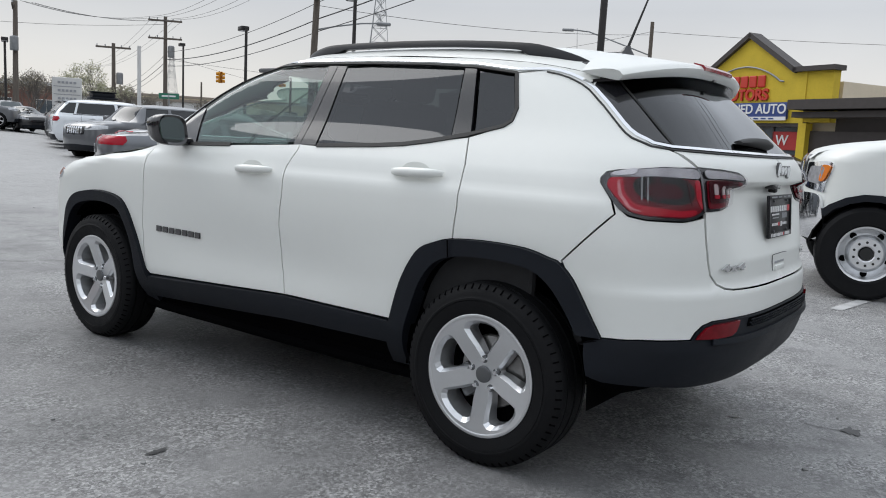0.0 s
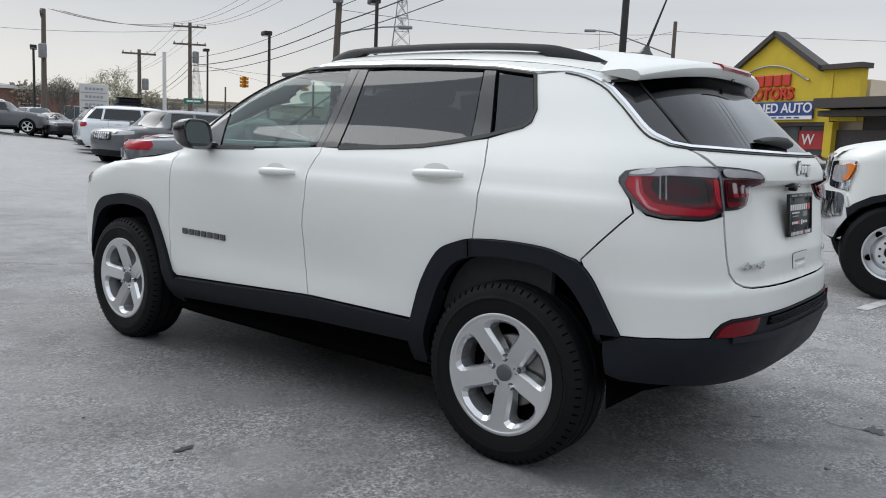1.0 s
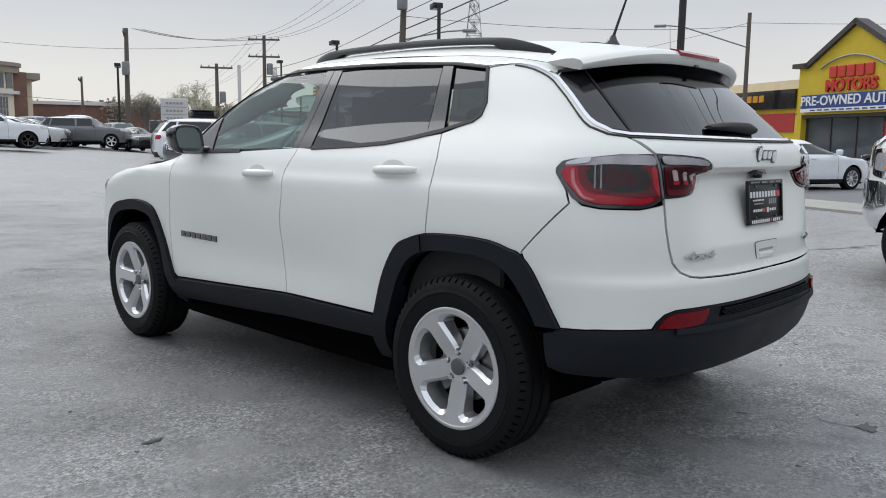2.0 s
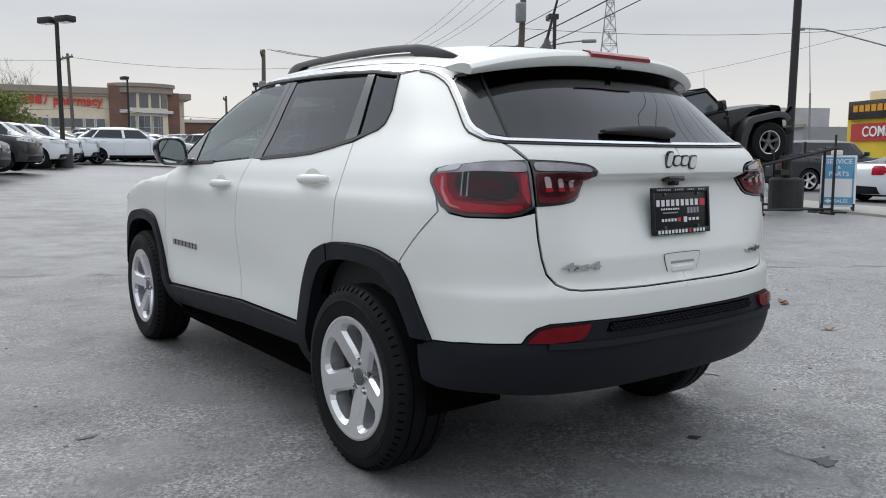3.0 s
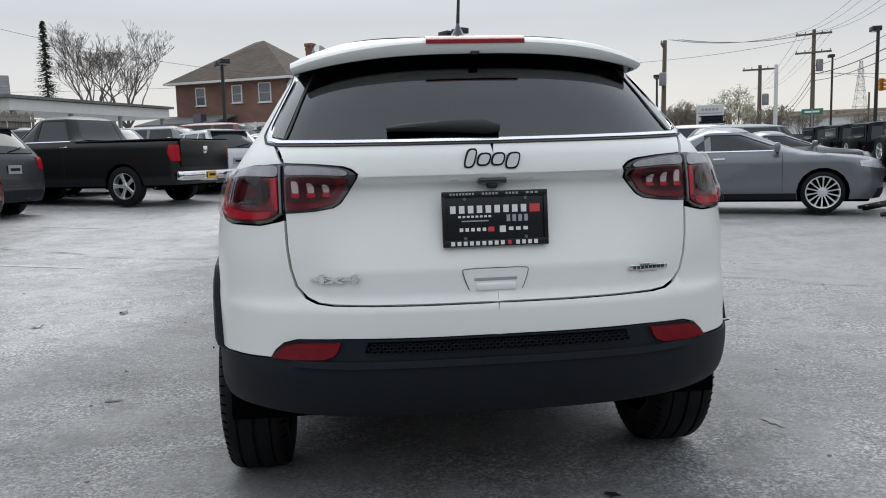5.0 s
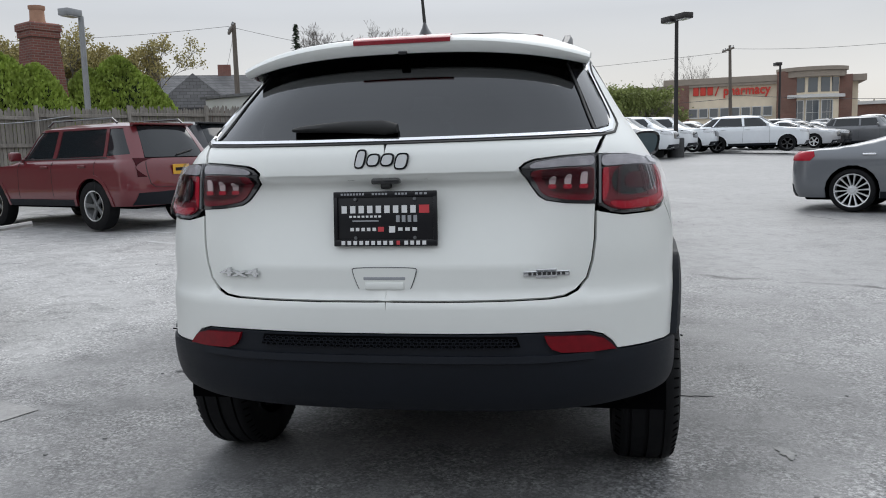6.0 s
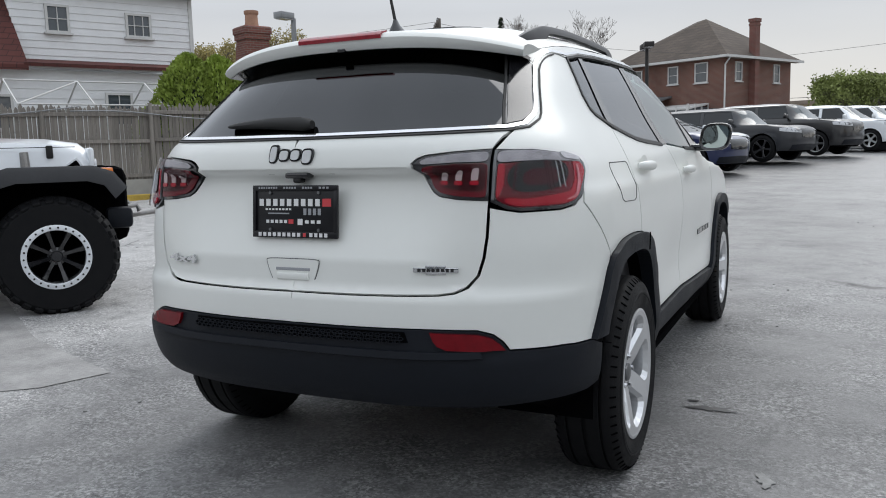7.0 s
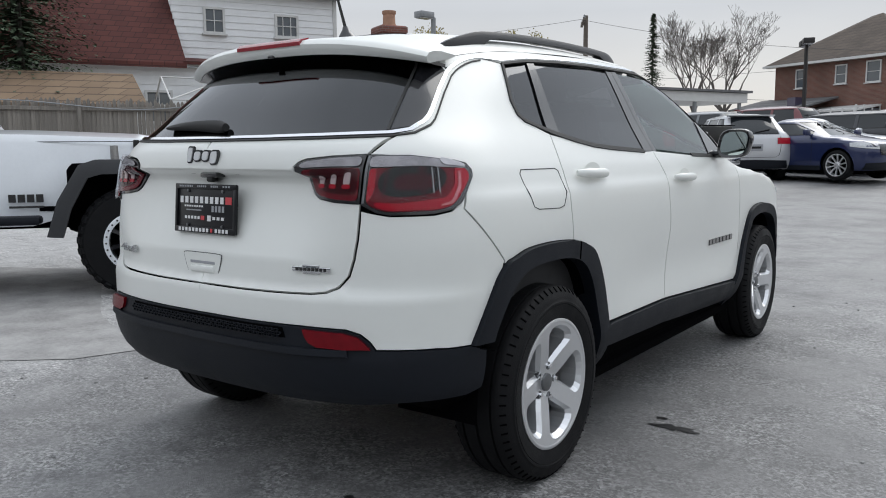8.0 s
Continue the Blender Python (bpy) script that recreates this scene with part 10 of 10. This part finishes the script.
part("roof_edge", boxes((12.3, 10.3, 0.22, (1.0, 5.0, 4.65))), M["trim_white"], far)
for k in range(5):
    window(far, Matrix.Translation((-3.6 + 2.2 * k, -0.05, 3.1)), 1.6, 1.0, 2, 1)
# unseen wall added behind the camera: closes the place and blocks low sky
shr = thing("showroom", "plain grey showroom wall behind the lot", "building", pose(0, -18, 0))
part("wall", boxes((70, 6, 5.5, (0, -3, 2.75))), mat("showroom_cladding", (0.22, 0.23, 0.24), 0.6, var=0.1, scale=0.6), shr)
part("fascia", boxes((70.4, 0.3, 1.0, (0, 0.1, 5.5))), M["trim_white"], shr)
for k in range(12):
    part("shop_window", boxes((4.2, 0.1, 3.0, (-30 + 5.4 * k, 0.02, 1.7))), M["window_dark"], shr)


# ---------- poles, lamps, signals, wires ----------
def lot_lamp(x, y, top, heads, az, mat_="metal_dark", r_=0.075, base=True, label="dark shoebox lot lamp on a square pole"):
    z0 = gz(x, y)
    ob = thing("lot_lamp", label, "street lamp", Matrix.Translation((x, y, z0)) @ Matrix.Rotation(radians(-az), 4, "Z"), "lot lamps")
    hh = top - z0
    pb = bmesh.new()
    rod(pb, (0, 0, 0), (0, 0, hh - 0.1), r_ * 1.25, r_, 6)
    part("pole", pb, M[mat_], ob)
    for s_ in heads:
        part("lamp_head", boxes((0.62, 0.42, 0.22, (s_ * 0.44, 0, hh - 0.05), 0.03)), M[mat_], ob, smooth=True)
        part("arm", boxes((0.16, 0.07, 0.07, (s_ * 0.09, 0, hh - 0.08))), M[mat_], ob)
        part("lens", boxes((0.5, 0.32, 0.02, (s_ * 0.44, 0, hh - 0.17))), M["lens_clear"], ob)
    if base:
        bb = bmesh.new()
        lathe(bb, [(0, 0.0), (0.32, 0.0), (0.32, 0.72), (0.29, 0.75), (0, 0.75)], 20, "Z")
        part("concrete_base", bb, M["bin"], ob)
    return ob


lot_lamp(3.97, 29.54, 6.05, (1, -1), 60)
part_b = thing("concrete_planter", "dark square concrete planter beside the lamp", "planter", at(3.1, 29.4))
part("tub", boxes((0.75, 0.75, 0.85, (0, 0, 0.42), 0.04)), M["bin"], part_b)
lot_lamp(-5.78, 33.84, 5.5, (1, -1), 70)
lot_lamp(24.2, 32.3, 6.5, (-1,), 110)
lot_lamp(36.54, 55.3, 7.9, (-1,), 110)
lot_lamp(21.2, 21.8, 6.9, (-1,), 120, label="dark shoebox lot lamp near the ramp")
lot_lamp(22.6, 55.2, 6.5, (1, -1), 115)
lot_lamp(13.9, 57.5, 6.7, (-1,), 80, base=False)
lot_lamp(-15.57, 21.17, 5.95, (1,), 100, "metal_grey", 0.09, False, "grey lamp post with one flat head behind the fence")
big = thing("sign_pole", "tall dark steel pole on a round concrete base", "pole", at(14.0, 7.1))
bp_ = bmesh.new()
rod(bp_, (0, 0, 0), (0.35, 0.1, 9.5), 0.088, 0.08, 12)
part("pole", bp_, M["metal_dark"], big)
bb = bmesh.new()
lathe(bb, [(0, 0.0), (0.36, 0.0), (0.36, 0.66), (0.33, 0.70), (0, 0.70)], 20, "Z")
part("concrete_base", bb, M["bin"], big)
part("stop_bracket", boxes((0.5, 0.14, 0.12, (-0.1, 0, 0.82))), M["metal_dark"], big)

# folding pavement sign
sgn = thing("folding_sign", "blue and white folding pavement sign for service and parts", "sign", at(14.25, 6.1, 0) @ Matrix.Rotation(radians(-60), 4, "Z"))
for s_ in (1, -1):
    bd = bmesh.new()
    box(bd, 0.66, 0.03, 1.06, (0, 0, 0), 0.006)
    face = part("board", bd, M["sign_white"], sgn)
    face.matrix_local = Matrix.Translation((0, -s_ * 0.16, 0.66)) @ Matrix.Rotation(s_ * radians(-9), 4, "X")
    fp = part("blue_field", boxes((0.58, 0.006, 0.44, (0, -s_ * 0.018, 0.27)), (0.58, 0.006, 0.16, (0, -s_ * 0.018, -0.42)), (0.03, 0.006, 0.60, (-0.27, -s_ * 0.018, -0.1)), (0.03, 0.006, 0.60, (0.27, -s_ * 0.018, -0.1))), M["sky_blue"], face)
    if s_ > 0:
        for txt, zz, sz in (("SERVICE", 0.40, 0.135), ("&", 0.28, 0.09), ("PARTS", 0.14, 0.135)):
            lettering(face, txt, sz, "sign_white", Matrix.Translation((0, -0.024, zz)) @ UP, 0.002, 0.002)
        lettering(face, "SALES", 0.10, "sign_white", Matrix.Translation((0.06, -0.024, -0.42)) @ UP, 0.002, 0.001)
        aw = bmesh.new()
        prism(aw, [(-0.25, -0.42), (-0.16, -0.37), (-0.16, -0.40), (-0.10, -0.40), (-0.10, -0.44), (-0.16, -0.44), (-0.16, -0.47)], -0.026, -0.020, "Y")
        part("arrow", aw, M["sign_white"], face)
    for xx in (-0.3, 0.3):
        part("leg", boxes((0.04, 0.04, 0.2, (xx, -s_ * 0.25, 0.1))), M["metal_dark"], sgn)
part("foot_bar", boxes((1.3, 0.06, 0.03, (0.1, -0.3, 0.015)), (1.3, 0.06, 0.03, (0.1, 0.3, 0.015))), M["metal_dark"], sgn)
part("handle", boxes((0.22, 0.05, 0.10, (-0.05, 0, 1.24), 0.02)), M["sign_white"], sgn)


def utility_pole(x, y, top, az, arms=1, lean=(0, 0), gear=True, r_=0.17, label="weathered wooden utility pole with a crossarm"):
    z0 = gz(x, y)
    ob = thing("utility_pole", label, "utility pole", Matrix.Translation((x, y, z0)) @ Matrix.Rotation(radians(-az), 4, "Z"), "utility poles")
    hh = top - z0
    pb = bmesh.new()
    rod(pb, (0, 0, 0), (lean[0], lean[1], hh), r_ * 1.15, r_ * 0.8, 10)
    part("pole", pb, M["wood_pole"], ob)
    for k in range(arms):
        zz = hh - 0.35 - 1.4 * k
        part("crossarm", boxes((2.6, 0.12, 0.14, (lean[0], lean[1] - 0.15, zz))), M["wood_pole"], ob)
        for xx in (-1.2, -0.6, 0.6, 1.2):
            ins = bmesh.new()
            lathe(ins, [(0, zz + 0.06), (0.05, zz + 0.08), (0.03, zz + 0.14), (0.06, zz + 0.18), (0, zz + 0.24)], 8, "Z")
            bmesh.ops.translate(ins, verts=ins.verts, vec=(xx + lean[0], lean[1] - 0.15, 0))
            part("insulator", ins, M["metal_grey"], ob)
    if gear:
        tr = bmesh.new()
        lathe(tr, [(0, 0), (0.24, 0), (0.26, 0.05), (0.26, 0.85), (0.2, 0.92), (0, 0.92)], 14, "Z")
        bmesh.ops.translate(tr, verts=tr.verts, vec=(0.45 + lean[0] * 0.8, 0, hh - 3.2))
        part("transformer", tr, M["metal_grey"], ob, smooth=True)
    return ob


utility_pole(35.9, 56.8, 10.0, 40, 2)
street_pole = utility_pole(24.55, 27.9, 10.8, 116, 2, (0.25, 0.3))
utility_pole(22.05, 52.7, 8.8, 116, 1, (-0.5, 0.1), True)
utility_pole(32.8, 59.2, 7.6, 34, 1, gear=True)
utility_pole(-17.58, 37.32, 8.15, 60, 1, gear=False, r_=0.14)
utility_pole(12.4, 68.0, 9.3, 80, 1, (-0.5, 0), False, 0.14)
utility_pole(28.0, 75.0, 7.0, 116, 1, gear=False, r_=0.12)
utility_pole(50.5, 58.0, 6.5, 116, 0, gear=False, r_=0.13, label="plain wooden pole along the street")
utility_pole(60.0, 85.0, 7.0, 116, 0, gear=False, r_=0.13, label="plain wooden pole along the street")
utility_pole(41.0, 44.5, 6.6, 116, 0, gear=False, r_=0.12, label="plain wooden pole along the street")
wp_ = thing("white_post", "pale steel post along the street", "pole", at(27.75, 47.6))
pb = bmesh.new()
rod(pb, (0, 0, 0), (0, 0, 6.3), 0.13, 0.12, 12)
part("post", pb, M["trim_white"], wp_)
sl = thing("street_lamp", "dark street lamp pole with a long curved arm", "street lamp", pose(46.6, 19.9, 0.1, 0, 0, 0))
pb = bmesh.new()
rod(pb, (0, 0, 0), (0, 0, 9.3), 0.15, 0.12, 10)
part("pole", pb, M["wood_pole"], sl)
ab = bmesh.new()
tube(ab, [(0, 0, 7.2), (-1.2, 2.0, 8.0), (-2.0, 3.4, 8.55), (-2.5, 4.3, 8.65)], 0.045, 6)
part("arm", ab, M["metal_grey"], sl)
part("lamp_head", boxes((0.3, 0.75, 0.16, (-2.65, 4.6, 8.63), 0.05, Matrix.Rotation(radians(30), 4, "Z"))), M["metal_grey"], sl, smooth=True)
# lamp arm on the tall pole by the street
ab = bmesh.new()
tube(ab, [(0.1, 0.1, 6.2), (0.5, 1.1, 6.45), (1.0, 2.2, 6.65), (1.3, 2.9, 6.70)], 0.040, 6)
part("lamp_arm", ab, M["metal_grey"], street_pole)
part("lamp_head", boxes((0.28, 0.70, 0.15, (1.45, 3.2, 6.68), 0.05, Matrix.Rotation(radians(-24), 4, "Z"))), M["metal_grey"], street_pole, smooth=True)


def signal(p, label="yellow traffic signal hanging on a wire"):
    ob = thing("traffic_signal", label, "traffic signal", Matrix.Translation(p) @ Matrix.Rotation(radians(-30), 4, "Z"), "traffic signals")
    part("housing", boxes((0.36, 0.36, 1.05, (0, 0, 0), 0.03)), M["signal_yellow"], ob)
    for k in range(3):
        vb = bmesh.new()
        for dx, dy, a in ((0, -1, 0), (1, 0, 1), (-1, 0, 1), (0, 1, 0)):
            rod(vb, (dx * 0.17, dy * 0.17, 0.34 - 0.34 * k), (dx * 0.40, dy * 0.40, 0.32 - 0.34 * k), 0.14, 0.14, 10, False)
        part("visor", vb, M["signal_yellow"], ob)
    return ob


signal((45.4, 62.1, 6.1))
signal((47.0, 55.4, 5.85))

gs_ = thing("street_name_sign", "small green street name sign", "sign", pose(33.0, 52.0, 0.3, 0, 0, -60))
part("blade", boxes((1.6, 0.05, 0.42, (0, 0, 3.2))), mat("green_sign", (0.02, 0.16, 0.10), 0.5), gs_)
part("blade_bars", boxes((1.1, 0.07, 0.12, (0, 0, 3.2))), M["sign_white"], gs_)
pb = bmesh.new()
rod(pb, (0, 0, 0), (0, 0, 3.4), 0.05, n=8)
part("post", pb, M["metal_grey"], gs_)
# dealer board: white panel with grey bars
ds = thing("dealer_sign", "white dealer sign panel with grey bars on two posts", "sign", at(26.2, 54.0) @ Matrix.Rotation(radians(-28), 4, "Z"))
part("panel", boxes((1.9, 0.3, 2.5, (0, 0, 2.65), 0.04)), M["trim_white"], ds)
for k in range(4):
    part("sign_bars", boxes(*[(0.18, 0.04, 0.16, (-0.5 + 0.25 * i, -0.16, 3.55 - 0.55 * k)) for i in range(5)]), M["plate_grey"] if k < 3 else M["metal_dark"], ds)
    part("bar_line", boxes((1.7, 0.03, 0.05, (0, -0.16, 3.28 - 0.55 * k))), M["plate_grey"], ds)
for xx in (-0.6, 0.6):
    part("post", boxes((0.14, 0.14, 1.5, (xx, 0, 0.75))), M["metal_grey"], ds)


def pylon(x, y, hh, wd, label):
    """Lattice power pylon."""
    ob = thing("power_pylon", label, "pylon", pose(x, y, 0, 0, 0, 40), "power pylons")
    bm = bmesh.new()
    lv = [0, 0.12, 0.24, 0.35, 0.46, 0.56, 0.65, 0.73, 0.81, 0.88, 0.94, 1.0]

    def cor(t):
        w_ = wd * (1 - t) ** 1.25 * 0.5 + wd * 0.07
        return [Vector((sx * w_, sy * w_, hh * t)) for sx, sy in ((-1, -1), (1, -1), (1, 1), (-1, 1))]
    for a, b in zip(lv, lv[1:]):
        A, B = cor(a), cor(b)
        for i in range(4):
            j = (i + 1) % 4
            for u, v in ((A[i], B[i]), (A[i], B[j]), (A[j], B[i]), (B[i], B[j])):
                rod(bm, u, v, hh * 0.0015, n=4, caps=False)
    part("lattice", bm, M["metal_grey"], ob)
    for t, ln_ in ((0.70, 0.17), (0.80, 0.15), (0.90, 0.13)):
        am = bmesh.new()
        for s_ in (1, -1):
            rod(am, (0, 0, hh * (t + 0.025)), (s_ * hh * ln_, 0, hh * t), hh * 0.0015, n=4)
            rod(am, (0, 0, hh * t), (s_ * hh * ln_, 0, hh * t), hh * 0.0015, n=4)
            rod(am, (s_ * hh * ln_, 0, hh * t), (s_ * hh * ln_, 0, hh * (t - 0.04)), hh * 0.0012, n=4)
        part("arm", am, M["metal_grey"], ob)
    return ob


p_ = polar((-1.9, -2.7), 47.7, 300)
pylon(p_.x, p_.y, 63, 13, "tall lattice power pylon beyond the street")
p_ = polar((-0.9, -3.0), 34.0, 620)
pylon(p_.x, p_.y, 56, 12, "distant lattice power pylon")


def wire(a, b, sag, r_=0.016, name="overhead_wire"):
    a, b = Vector(a), Vector(b)
    bm = bmesh.new()
    tube(bm, [a.lerp(b, t) - Vector((0, 0, sag * 4 * t * (1 - t))) for t in np.linspace(0, 1, 16)], r_ * 0.62, 4)
    return tagged(part(name, bm, M["wire"]), "black overhead wire between poles", "wire", "overhead wires")


for dz, dx in ((0.0, -1.1), (0.0, -0.5), (0.0, 0.6), (0.0, 1.2)):
    wire((35.9 + dx * 0.9, 56.8 - dx * 0.44, 9.9 + dz), (24.7 + dx * 0.9, 27.7 - dx * 0.44, 10.6 + dz), 0.9, 0.020)
    wire((24.7 + dx * 0.9, 27.7 - dx * 0.44, 10.6), (8.0 + dx, -9.0 - dx * 0.4, 11.5), 0.9, 0.020)
    wire((35.9 + dx * 0.9, 56.8 - dx * 0.44, 9.9), (22.6 + dx * 0.4, 52.0, 8.7), 0.5, 0.018)
    wire((35.9 + dx * 0.9, 56.8 - dx * 0.44, 9.7), (64 + dx, 118, 10.0), 1.0, 0.022)
for z0, z1, r_ in ((6.6, 6.8, 0.05), (6.1, 6.2, 0.035), (7.2, 7.6, 0.03)):
    wire((35.9, 56.8, z0), (24.9, 27.7, z1), 0.5, r_)
    wire((24.9, 27.7, z1), (10.0, -8.0, z1 + 2.6), 0.5, r_)
    wire((35.9, 56.8, z0 - 0.2), (70, 122, z0), 0.8, r_)
wire((24.9, 27.7, 7.4), (46.6, 19.9, 8.6), 0.4, 0.02)
wire((46.6, 19.9, 8.8), (62.0, -12.0, 8.8), 0.5, 0.02)
wire((46.6, 19.9, 8.8), (64.0, 60.0, 8.8), 0.6, 0.02)
wire((35.9, 56.8, 6.62), (58.1, 54.0, 6.12), 0.0, 0.02)
wire((35.9, 56.8, 6.9), (54.9, 67.4, 6.34), 0.0, 0.02)
wire((12.0, 68.0, 9.0), (35.9, 56.8, 9.4), 0.9, 0.022)
wire((12.0, 68.0, 8.7), (-60.0, 80.0, 9.3), 1.2, 0.022)
wire((12.4, 68.0, 5.2), (40.0, 75.0, 5.0), 0.5, 0.03)
wire((12.4, 68.0, 4.9), (-20.0, 70.0, 5.4), 0.6, 0.03)
wire((-17.58, 37.32, 8.0), (-42.0, 34.0, 8.2), 0.5, 0.016)
wire((-17.58, 37.32, 7.9), (-4.0, 47.0, 6.2), 0.4, 0.016)
wire((-17.58, 37.32, 7.8), (-30.0, 62.0, 8.0), 0.5, 0.016)
for x_, y_, hh in ((46.0, 5.2, 7.2), (45.0, 24.0, 9.0), (54.0, 38.0, 8.0), (58, 47, 8.0)):
    fp_ = thing("thin_mast", "thin pale mast along the street", "pole", pose(x_, y_, 0.05), "thin masts")
    pb = bmesh.new()
    rod(pb, (0, 0, 0), (0.1, 0.2, hh * 0.55), 0.07, 0.06, 8)
    rod(pb, (0.1, 0.2, hh * 0.55), (0.35, 0.6, hh), 0.035, 0.012, 6)
    part("mast", pb, M["metal_grey"], fp_)
